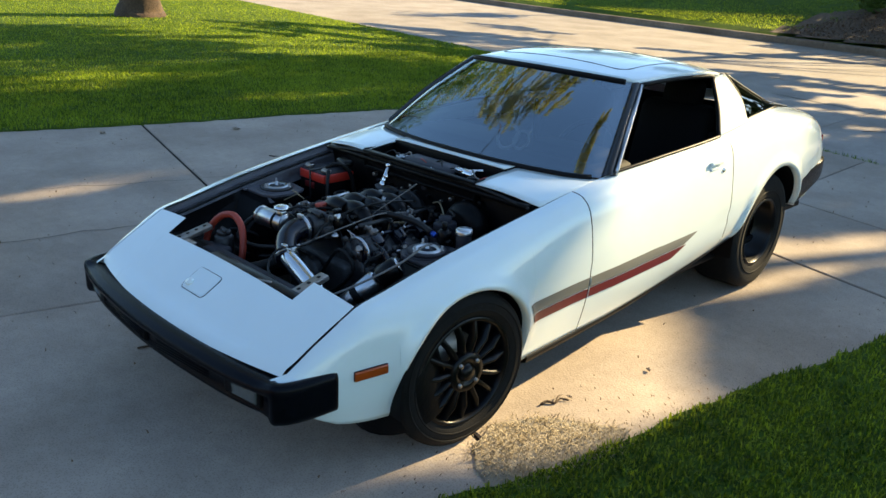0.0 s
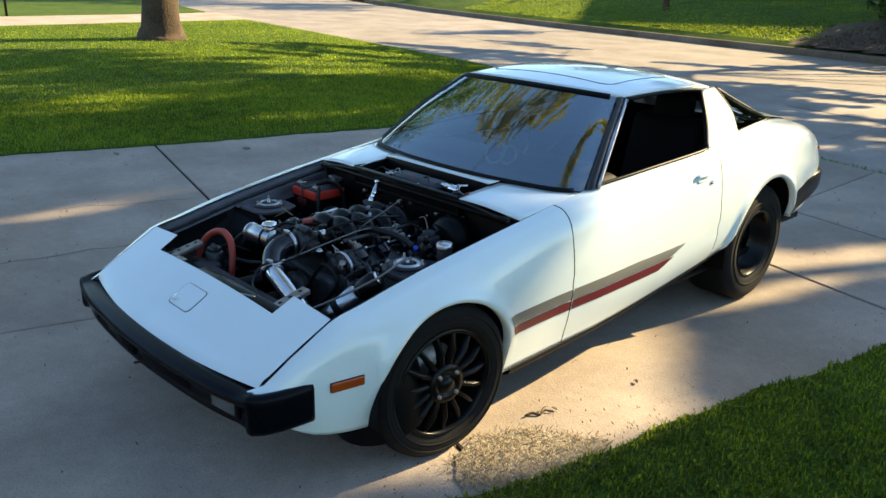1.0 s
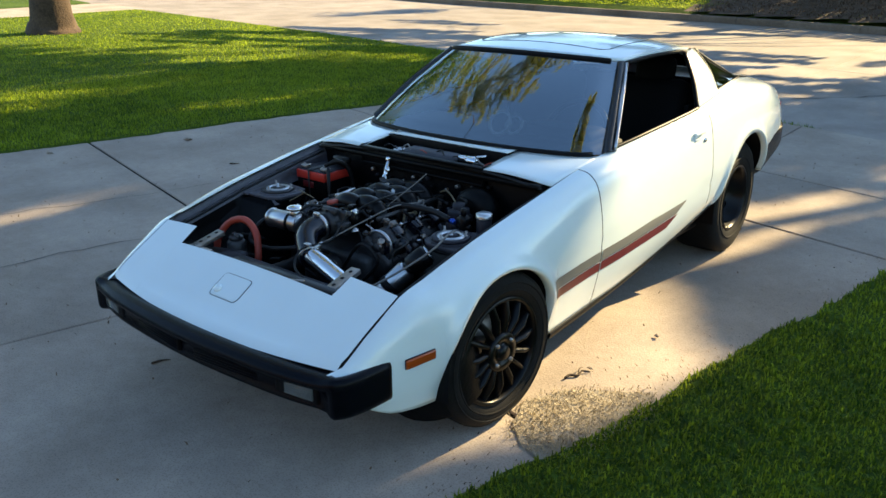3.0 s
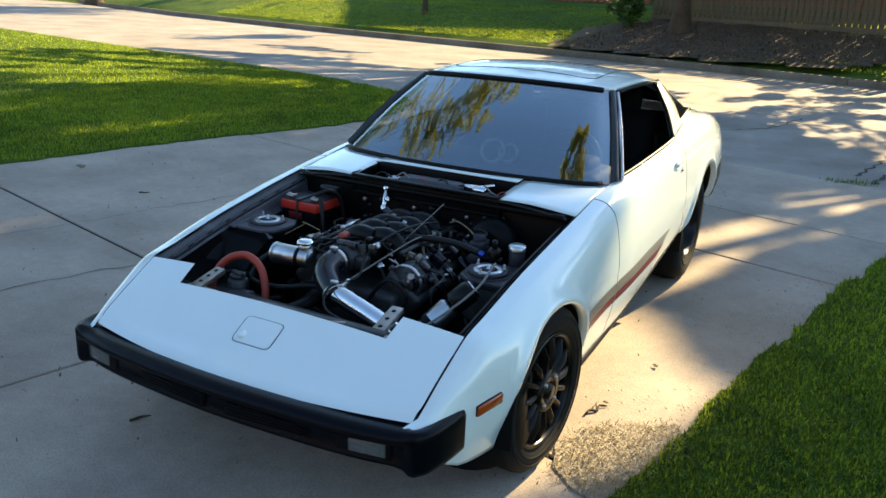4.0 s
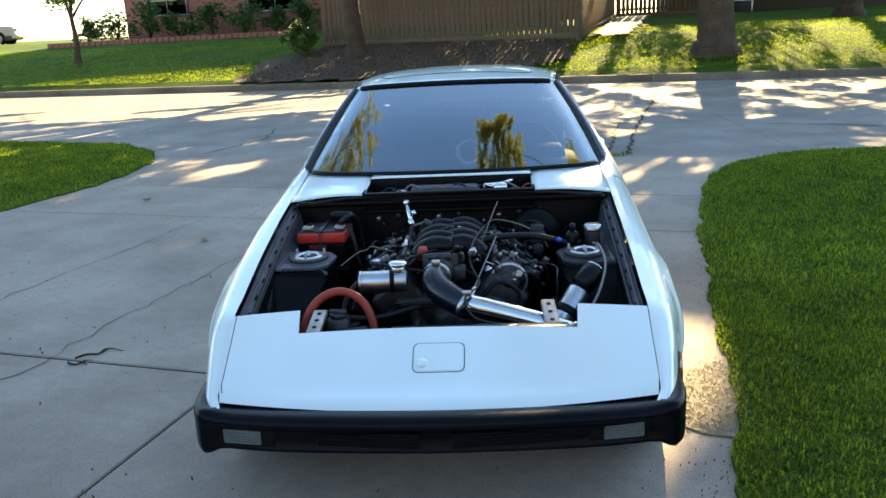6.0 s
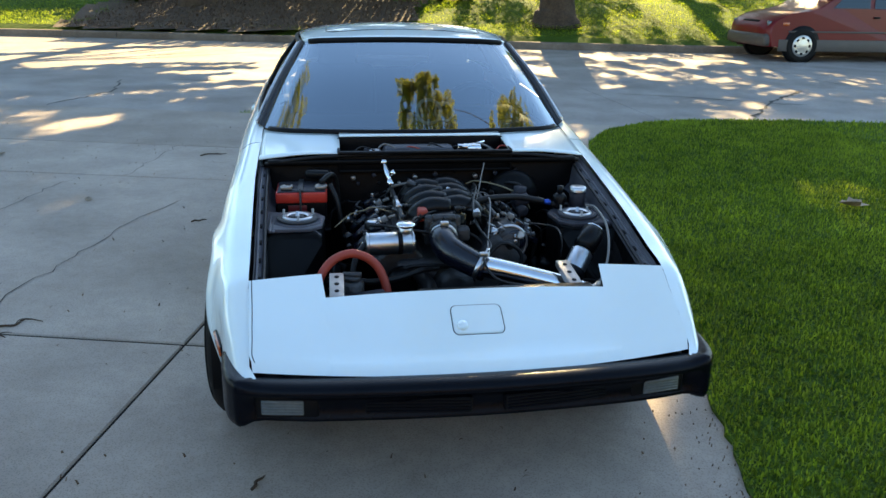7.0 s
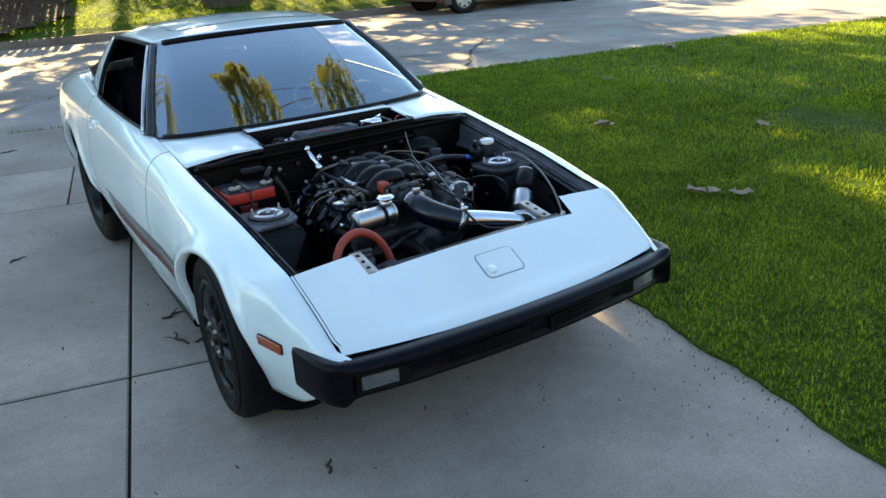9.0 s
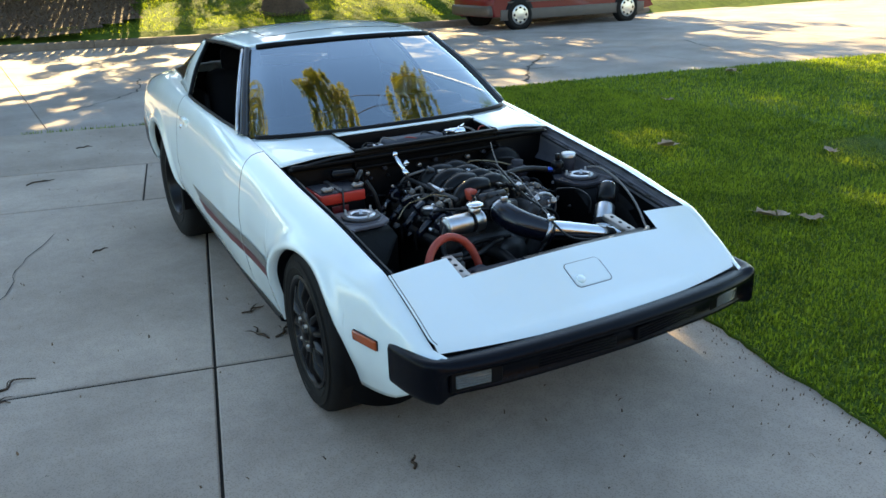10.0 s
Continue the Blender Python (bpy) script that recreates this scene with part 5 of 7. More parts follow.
# coolant tank, hoses, battery
tank = part("coolant_tank", joined(rod((-0.292, -0.160, 0.655), (-0.122, -0.148, 0.655), 0.039, 28), rod((-0.288, -0.160, 0.655), (-0.280, -0.160, 0.655), 0.0415, 28), rod((-0.136, -0.149, 0.655), (-0.127, -0.148, 0.655), 0.0415, 28)), M["brushed"], car, "brushed aluminium coolant tank")
part("tank_neck", rod((-0.152, -0.150, 0.686), (-0.152, -0.150, 0.712), 0.024, 20), M["brushed"], tank)
part("tank_cap", lathe([(0.0, 0.018), (0.020, 0.017), (0.032, 0.012), (0.034, 0.002), (0.028, 0.0), (0.0, 0.0)], pose(-0.152, -0.150, 0.712), 24), M["alu"], tank, "silver pressure cap")
part("tank_strap", lathe([(0.0400, -0.008), (0.0412, 0.0), (0.0400, 0.008)], axis_to((-0.175, -0.152, 0.655), (1, -0.07, 0.655)), 28), M["trim"], tank)
part("red_hose", tube([(-0.465, -0.335, 0.48), (-0.455, -0.315, 0.575), (-0.410, -0.285, 0.640), (-0.338, -0.265, 0.660), (-0.268, -0.270, 0.625), (-0.232, -0.290, 0.55), (-0.228, -0.31, 0.46)], 0.0145, n=7, seg=14), M["red_hose"], car, "orange-red silicone hose in an arch")
part("coolant_hose", tube([(-0.290, -0.165, 0.66), (-0.325, -0.205, 0.625), (-0.33, -0.25, 0.565), (-0.22, -0.245, 0.555), (-0.10, -0.20, 0.570), (-0.04, -0.17, 0.565)], 0.010, n=7, seg=10), M["hose"], car)
part("overflow_hose", tube([(-0.14, -0.15, 0.70), (-0.115, -0.10, 0.725), (-0.09, -0.05, 0.715), (-0.07, 0.05, 0.72)], 0.005, n=6, seg=6), M["hose"], car)
part("thermostat", joined(rod((-0.345, -0.31, 0.49), (-0.345, -0.31, 0.585), 0.040, 22), rod((-0.345, -0.31, 0.585), (-0.345, -0.31, 0.60), 0.030, 18), rod((-0.375, -0.30, 0.60), (-0.315, -0.32, 0.605), 0.010, 8)), M["cast"], car)
part("rag", rbox(0.20, 0.13, 0.035, at=(-0.33, -0.405, 0.535), bevel=0.017, rot=(6, -4, 8)), M["bay_dusty"], car, "crumpled grey sheet by the radiator")
part("radiator_hose", tube([(-0.10, -0.14, 0.53), (-0.08, -0.24, 0.52), (-0.10, -0.33, 0.51), (-0.13, -0.38, 0.50)], 0.026, n=6, seg=14), M["hose"], car)

bat = part("battery", rbox(0.190, 0.17, 0.14, at=(-0.504, 0.345, 0.662), bevel=0.008), M["plastic"], car, "black battery with a red upper band")
part("battery_band", rbox(0.194, 0.174, 0.042, at=(-0.504, 0.345, 0.711), bevel=0.006), M["red_plastic"], bat, "red band")
part("battery_lid", rbox(0.182, 0.164, 0.010, at=(-0.504, 0.345, 0.732), bevel=0.006), M["bay_dusty"], bat)
for x in (-0.570, -0.440):
    part("battery_post", joined(rod((x, 0.285, 0.730), (x, 0.285, 0.758), 0.009, 12), rbox(0.045, 0.026, 0.016, at=(x + 0.01, 0.285, 0.746), bevel=0.005), rod((x + 0.03, 0.272, 0.752), (x + 0.03, 0.300, 0.752), 0.005, 8)), M["steel"], bat)
part("battery_clamp", joined(rbox(0.022, 0.19, 0.008, at=(-0.508, 0.345, 0.740), bevel=0.003), rod((-0.508, 0.252, 0.60), (-0.508, 0.252, 0.750), 0.004, 8)), M["cast"], bat, "steel hold-down clamp")
part("battery_tray", rbox(0.24, 0.22, 0.012, at=(-0.515, 0.345, 0.586), bevel=0.004), M["bay"], car, "black battery tray")
part("battery_sticker", rbox(0.07, 0.004, 0.03, at=(-0.52, 0.2575, 0.668), bevel=0.001), M["stripe_red"], bat)
part("battery_cable", tube([(-0.43, 0.285, 0.765), (-0.39, 0.33, 0.785), (-0.37, 0.38, 0.74), (-0.36, 0.40, 0.62), (-0.34, 0.38, 0.50)], 0.010, n=6, seg=8), M["hose"], car)
part("battery_cable", tube([(-0.395, 0.275, 0.76), (-0.37, 0.25, 0.70), (-0.35, 0.24, 0.60), (-0.32, 0.26, 0.50)], 0.009, n=6, seg=8), M["hose"], car)
part("fuse_cover", rbox(0.10, 0.05, 0.035, at=(-0.44, 0.405, 0.770), bevel=0.012, rot=(0, 0, -12)), M["plastic"], car)

# brake master cylinder, booster and reservoir
boost = part("brake_booster", lathe([(0.0, 0.07), (0.06, 0.068), (0.10, 0.05), (0.115, 0.02), (0.115, 0.0), (0.10, -0.03), (0.0, -0.035)], axis_to((0.36, 0.43, 0.655), (0.36, -1, 0.60)), 30), M["bay"], car, "black brake booster")
part("master_cylinder", joined(rod((0.36, 0.38, 0.65), (0.36, 0.22, 0.645), 0.022, 16), rbox(0.06, 0.09, 0.05, at=(0.36, 0.29, 0.685), bevel=0.012), lathe([(0.026, 0), (0.026, 0.02), (0, 0.022)], pose(0.36, 0.29, 0.71), 16)), M["bay_dusty"], boost)
part("booster_hose", tube([(0.10, 0.10, 0.715), (0.20, 0.13, 0.728), (0.32, 0.16, 0.722), (0.42, 0.155, 0.705)], 0.013, n=6, seg=10), M["hose"], car)
part("hose_joint", joined(rod((0.42, 0.155, 0.705), (0.448, 0.15, 0.70), 0.010, 12), rod((0.43, 0.155, 0.703), (0.440, 0.152, 0.702), 0.012, 12)), mat("blue_anodised", (0.03, 0.09, 0.45), 0.3, metal=0.7), car, "blue anodised hose fitting")
res = part("fluid_reservoir", joined(rod((0.565, 0.185, 0.665), (0.565, 0.185, 0.735), 0.030, 20), rbox(0.05, 0.05, 0.03, at=(0.565, 0.20, 0.66), bevel=0.008)), M["bay_dusty"], car, "small fluid reservoir with a pale cap")
part("reservoir_cap", lathe([(0.033, 0), (0.033, 0.016), (0.028, 0.020), (0, 0.020)], pose(0.565, 0.185, 0.735), 20), M["brushed"], res)
part("regulator", joined(rod((0.485, 0.16, 0.66), (0.485, 0.16, 0.735), 0.022, 16), rod((0.485, 0.16, 0.735), (0.485, 0.16, 0.765), 0.012, 12), rod((0.45, 0.16, 0.69), (0.52, 0.16, 0.69), 0.012, 10), rbox(0.05, 0.04, 0.03, at=(0.485, 0.16, 0.715), bevel=0.008)), M["plastic"], car)

# catch can on its strap, and lines to it
can = part("catch_can", rod((0.385, -0.255, 0.490), (0.478, -0.168, 0.612), 0.040, 24), M["brushed"], car, "polished catch can with a black filter")
part("can_filter", rod((0.480, -0.166, 0.615), (0.534, -0.116, 0.668), 0.041, 20), M["plastic"], can)
part("filter_cap", rod((0.534, -0.116, 0.668), (0.537, -0.113, 0.671), 0.034, 20), M["alu"], can, "bright end cap")
part("can_collar", rod((0.420, -0.222, 0.536), (0.436, -0.207, 0.557), 0.0445, 24), M["trim"], can)
part("vacuum_line", tube([(0.548, 0.030, 0.722), (0.562, -0.03, 0.728), (0.568, -0.14, 0.695), (0.530, -0.28, 0.645), (0.470, -0.40, 0.600), (0.42, -0.47, 0.590)], 0.0045, n=7, seg=6), M["wire"], car, "thin pale line over the bay")
part("line_end", rod((0.44, -0.45, 0.594), (0.405, -0.485, 0.588), 0.011, 10), M["steel"], car)
part("throttle_cable", tube([(0.17, 0.30, 0.745), (0.15, 0.15, 0.765), (0.11, 0.0, 0.745), (0.10, -0.12, 0.705), (0.13, -0.22, 0.66), (0.085, -0.33, 0.645), (0.12, -0.40, 0.60), (0.24, -0.44, 0.585)], 0.0045, n=8, seg=6), M["hose"], car)
part("sensor_lead", tube([(0.20, 0.22, 0.72), (0.19, 0.08, 0.735), (0.16, -0.06, 0.705), (0.13, -0.18, 0.672), (0.115, -0.25, 0.655)], 0.003, n=8, seg=6), M["wire"], car)
part("sensor_tip", rod((0.115, -0.25, 0.655), (0.105, -0.285, 0.642), 0.008, 8), M["brushed"], car)
part("dipstick", tube([(0.105, 0.02, 0.66), (0.15, 0.12, 0.74), (0.185, 0.22, 0.80), (0.205, 0.27, 0.835)], 0.0022, n=6, seg=6), M["wire"], car)

# fittings on the bulkhead, and the loom
for k in range(9):
    x = -0.30 + 0.085 * k
    part("bulkhead_fitting", rod((x, 0.488, 0.735 + 0.012 * (k % 3)), (x, 0.462, 0.735 + 0.012 * (k % 3)), 0.010, 10), M[("steel", "bay_dusty", "plastic")[k % 3]], car)
    part("bulkhead_bolt", rod((x + 0.02, 0.488, 0.71), (x + 0.02, 0.470, 0.71), 0.007, 8), M[("bay_dusty", "plastic", "steel")[k % 3]], car)
part("pipe_union", joined(rod((-0.175, 0.45, 0.800), (-0.155, 0.40, 0.735), 0.011, 12), rod((-0.185, 0.455, 0.806), (-0.165, 0.45, 0.80), 0.017, 12), rod((-0.150, 0.41, 0.765), (-0.135, 0.40, 0.775), 0.012, 10), rod((-0.158, 0.405, 0.742), (-0.150, 0.39, 0.72), 0.015, 12)), M["chrome"], car, "bright pipe union on the bulkhead")
rng = random.Random(5)
for k in range(44):
    x0, y0 = rng.uniform(-0.30, 0.34), rng.uniform(-0.05, 0.42)
    dx, dy = rng.uniform(-0.28, 0.28), rng.uniform(-0.20, 0.18)
    z0 = rng.uniform(0.64, 0.725)
    def cap(v, lo, hi):
        return max(lo, min(hi, v))
    pts = [(x0, y0, z0)]
    for j in range(1, 5):
        f = j / 4
        pts.append((cap(x0 + dx * f + rng.uniform(-0.03, 0.03), -0.40, 0.40), cap(y0 + dy * f + rng.uniform(-0.03, 0.03), -0.16, 0.45), z0 + 0.025 * math.sin(math.pi * f) - 0.07 * f * f + rng.uniform(-0.01, 0.01)))
    part("wiring", tube(pts, rng.choice((0.002, 0.0025, 0.0035, 0.006)), n=5, seg=6), M[rng.choice(("hose", "hose", "hose", "plastic", "hose", "wire", "yellow"))], car)
for k in range(110):
    x, y = rng.uniform(-0.36, 0.40), rng.uniform(-0.12, 0.43)
    side = abs(x - 0.02)
    z = 0.690 - 0.45 * max(0.0, side - 0.16) if side > 0.10 else 0.735
    z += rng.uniform(-0.02, 0.012)
    w = rng.uniform(0.008, 0.026)
    kind = rng.random()
    if kind < 0.4:
        bm = rbox(w, w * rng.uniform(0.6, 1.6), w, at=(x, y, z), bevel=0.003, seg=1, rot=(rng.uniform(-30, 30), rng.uniform(-30, 30), rng.uniform(0, 90)))
    elif kind < 0.75:
        bm = rod((x, y, z), (x + rng.uniform(-0.04, 0.04), y + rng.uniform(-0.04, 0.04), z + rng.uniform(-0.02, 0.03)), w * 0.28, 8)
    else:
        bm = lathe([(0.0, w * 0.7), (w * 0.35, w * 0.7), (w * 0.4, w * 0.4), (w * 0.7, w * 0.35), (w * 0.7, 0)], pose(x, y, z, rng.uniform(-40, 40), rng.uniform(-40, 40), 0), 6)
    part("engine_fitting", bm, M[rng.choice(("plastic", "plastic", "cast", "steel", "brushed", "cast"))], car)
for k in range(14):
    x, y, z = rng.choice((-1, 1)) * rng.uniform(0.30, 0.42), rng.uniform(-0.30, 0.3), rng.uniform(0.36, 0.50)
    part("bay_fitting", rbox(rng.uniform(0.02, 0.06), rng.uniform(0.02, 0.06), rng.uniform(0.02, 0.05), at=(x, y, z), bevel=0.006, rot=(rng.uniform(-30, 30), rng.uniform(-30, 30), rng.uniform(0, 90))), M[rng.choice(("plastic", "cast", "bay"))], car)
for k in range(10):
    s = 1 if k % 2 else -1
    y = -0.30 + 0.07 * k
    part("side_line", tube([(s * 0.56, y - 0.05, 0.47), (s * (0.50 + 0.02 * (k % 3)), y, 0.50 + 0.012 * k), (s * 0.46, y + 0.10, 0.47 + 0.01 * k), (s * 0.42, y + 0.16, 0.42)], 0.007, n=5, seg=6), M["hose"], car)


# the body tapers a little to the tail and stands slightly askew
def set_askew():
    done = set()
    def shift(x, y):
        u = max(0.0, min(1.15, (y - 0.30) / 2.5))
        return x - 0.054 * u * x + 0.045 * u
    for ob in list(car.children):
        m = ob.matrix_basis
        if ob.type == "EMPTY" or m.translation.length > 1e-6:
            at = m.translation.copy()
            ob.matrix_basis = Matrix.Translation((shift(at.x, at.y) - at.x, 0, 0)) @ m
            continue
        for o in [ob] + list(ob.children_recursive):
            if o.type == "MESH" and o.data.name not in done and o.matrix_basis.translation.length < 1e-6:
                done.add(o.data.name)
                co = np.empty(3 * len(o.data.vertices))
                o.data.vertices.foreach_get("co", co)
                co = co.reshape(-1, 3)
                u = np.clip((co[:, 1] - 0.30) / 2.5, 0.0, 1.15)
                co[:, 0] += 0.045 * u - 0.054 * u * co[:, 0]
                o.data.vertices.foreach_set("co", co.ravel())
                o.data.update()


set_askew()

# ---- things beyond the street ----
# openings kept in the unseen leaves so that sun pools fall here on the paving: x, y, radius across the beam
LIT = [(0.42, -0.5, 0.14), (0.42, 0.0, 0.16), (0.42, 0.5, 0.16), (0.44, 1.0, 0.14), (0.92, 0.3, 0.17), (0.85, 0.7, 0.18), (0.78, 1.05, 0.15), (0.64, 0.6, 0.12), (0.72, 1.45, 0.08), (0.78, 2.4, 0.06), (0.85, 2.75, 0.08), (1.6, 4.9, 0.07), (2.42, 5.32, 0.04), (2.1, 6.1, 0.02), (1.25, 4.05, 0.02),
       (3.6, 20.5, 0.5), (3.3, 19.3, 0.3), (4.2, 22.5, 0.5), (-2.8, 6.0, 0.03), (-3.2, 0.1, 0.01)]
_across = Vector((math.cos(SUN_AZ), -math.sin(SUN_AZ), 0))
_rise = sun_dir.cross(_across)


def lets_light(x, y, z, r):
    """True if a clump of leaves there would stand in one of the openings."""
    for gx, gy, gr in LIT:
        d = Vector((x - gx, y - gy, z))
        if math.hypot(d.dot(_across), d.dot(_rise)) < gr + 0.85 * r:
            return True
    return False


def shade_strings(box, count, z0, z1, seed, r0=0.08, r1=0.17):
    """Unseen long thin boughs, each a row of small clumps, added to shade a streak of the ground x0, y0, x1, y1."""
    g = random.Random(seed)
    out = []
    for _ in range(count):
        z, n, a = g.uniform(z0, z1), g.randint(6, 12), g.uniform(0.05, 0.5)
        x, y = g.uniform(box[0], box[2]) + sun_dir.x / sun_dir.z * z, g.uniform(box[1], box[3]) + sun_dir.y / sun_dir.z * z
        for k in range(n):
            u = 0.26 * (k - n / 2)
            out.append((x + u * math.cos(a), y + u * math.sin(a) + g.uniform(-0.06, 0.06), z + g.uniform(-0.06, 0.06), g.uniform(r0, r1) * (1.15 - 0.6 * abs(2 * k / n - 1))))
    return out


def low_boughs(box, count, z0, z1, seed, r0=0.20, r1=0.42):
    """Unseen loose clumps of leaves, set back along the sun to shade a stretch of ground x0, y0, x1, y1."""
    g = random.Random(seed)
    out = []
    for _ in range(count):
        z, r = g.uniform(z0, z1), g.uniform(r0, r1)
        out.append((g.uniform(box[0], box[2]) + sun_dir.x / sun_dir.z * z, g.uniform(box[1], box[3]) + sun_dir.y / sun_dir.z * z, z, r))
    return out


def leaf_cloud(name, centres, count, size, material, seed, squash=1.0, along=None):
    """Many small leaves scattered about the given (x, y, z, radius) centres; one mesh."""
    g = np.random.default_rng(seed)
    c = np.array(centres, float)
    pick = g.integers(0, len(c), count)
    d = g.normal(size=(count, 3))
    d /= np.linalg.norm(d, axis=1)[:, None]
    rad = c[pick, 3] * g.uniform(0.25, 1.0, count) ** 0.6
    p = c[pick, :3] + d * rad[:, None] * np.array([1, 1, squash])
    a = g.normal(size=(count, 3)) * np.array([1, 1, 0.35]) * (1.0 if along is None else 0.3) + np.array((0, 0, 0) if along is None else along)
    a /= np.linalg.norm(a, axis=1)[:, None]
    b = np.cross(a, g.normal(size=(count, 3)))
    b /= np.linalg.norm(b, axis=1)[:, None]
    s = size * g.uniform(0.6, 1.4, count)[:, None]
    w = 0.42 if along is None else 0.20
    v = np.stack([p - a * s * 0.5, p + b * s * w * 0.5, p + a * s * 0.5, p - b * s * w * 0.5], 1).reshape(-1, 3)
    me = bpy.data.meshes.new(name)
    me.vertices.add(len(v))
    me.vertices.foreach_set("co", v.ravel())
    me.loops.add(4 * count)
    me.loops.foreach_set("vertex_index", np.arange(4 * count))
    me.polygons.add(count)
    me.polygons.foreach_set("loop_start", np.arange(count) * 4)
    me.polygons.foreach_set("loop_total", np.full(count, 4))
    me.update()
    me.validate()
    me.materials.append(material)
    return me


def tree(at, trunk_r, trunk_h, crown, leaves, size, label, material="leaf", seed=1, limbs=9, lean=(0, 0), squash=0.8, boughs=(), spray=190):
    """Tapered trunk with a root flare, limbs that reach the crown, and loose leaves."""
    x, y, z = at
    t = thing("tree", at, label, "tree")
    g = random.Random(seed)
    top = Vector((lean[0], lean[1], trunk_h))
    pts = [Vector((0, 0, -0.15)), Vector((0, 0, 0.12)), Vector((0.02, 0.01, 0.45)), top * 0.45 + Vector((g.uniform(-0.06, 0.06), g.uniform(-0.06, 0.06), 0)), top]
    trunk = tube(pts, [trunk_r * 1.75, trunk_r * 1.38, trunk_r * 1.08, trunk_r * 0.94, trunk_r * 0.72], n=5, seg=18)
    for v in trunk.verts:
        k = 1 + 0.12 * noise.noise((v.co.x * 6, v.co.y * 6, v.co.z * 1.5))
        v.co.x, v.co.y = v.co.x * k, v.co.y * k
    part("trunk", trunk, M["bark"], t)
    centres = []
    for k in range(limbs):
        cx, cy, cz, cr = crown[k % len(crown)]
        a = g.uniform(0, 2 * math.pi)
        rr = cr * g.uniform(0.3, 0.85)
        end = Vector((cx + rr * math.cos(a), cy + rr * math.sin(a), cz + g.uniform(-0.4, 0.6) * cr * squash))
        mid = top.lerp(end, 0.5) + Vector((g.uniform(-0.4, 0.4), g.uniform(-0.4, 0.4), 0.3))
        way = [top * 0.92, top.lerp(mid, 0.5), mid, end]
        thin = 1.0 if k < 10 else 0.4
        if not any(lets_light(q.x + x, q.y + y, q.z + z, 0.05) for q in spline(way, 6)[6:]):
            part("limb", tube(way, [trunk_r * 0.5 * thin, trunk_r * 0.34 * thin, trunk_r * 0.2 * thin, trunk_r * 0.06], n=4, seg=8), M["bark"], t)
        centres += [(*mid.lerp(end, f), cr * g.uniform(0.22, 0.42)) for f in (0.35, 0.7, 1.0)]
    for k in range(limbs * 4):
        cx, cy, cz, cr = g.choice(crown)
        d = Vector((g.gauss(0, 1), g.gauss(0, 1), g.gauss(0, 1) * squash)).normalized() * cr * g.uniform(0.4, 1.0)
        centres.append((cx + d.x, cy + d.y, cz + d.z, cr * g.uniform(0.16, 0.36)))
    centres = [c for c in centres if not lets_light(c[0] + x, c[1] + y, c[2] + z, c[3])]
    part("crown", leaf_cloud("crown", centres, leaves, size, M[material], seed), None, t, "loose green crown")
    # boughs: clumps added out of view only for the shade they throw
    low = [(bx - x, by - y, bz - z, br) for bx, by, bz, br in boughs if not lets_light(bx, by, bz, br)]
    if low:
        part("low_boughs", leaf_cloud("low_boughs", low, len(low) * spray, 0.15, M[material], seed + 1), None, t, "unseen leaf clumps added to shade the ground")
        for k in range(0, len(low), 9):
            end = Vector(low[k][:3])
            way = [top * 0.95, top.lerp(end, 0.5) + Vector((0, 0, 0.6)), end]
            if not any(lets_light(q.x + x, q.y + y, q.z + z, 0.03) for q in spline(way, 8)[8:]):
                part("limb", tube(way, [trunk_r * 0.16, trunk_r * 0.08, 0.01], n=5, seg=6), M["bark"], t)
    return t


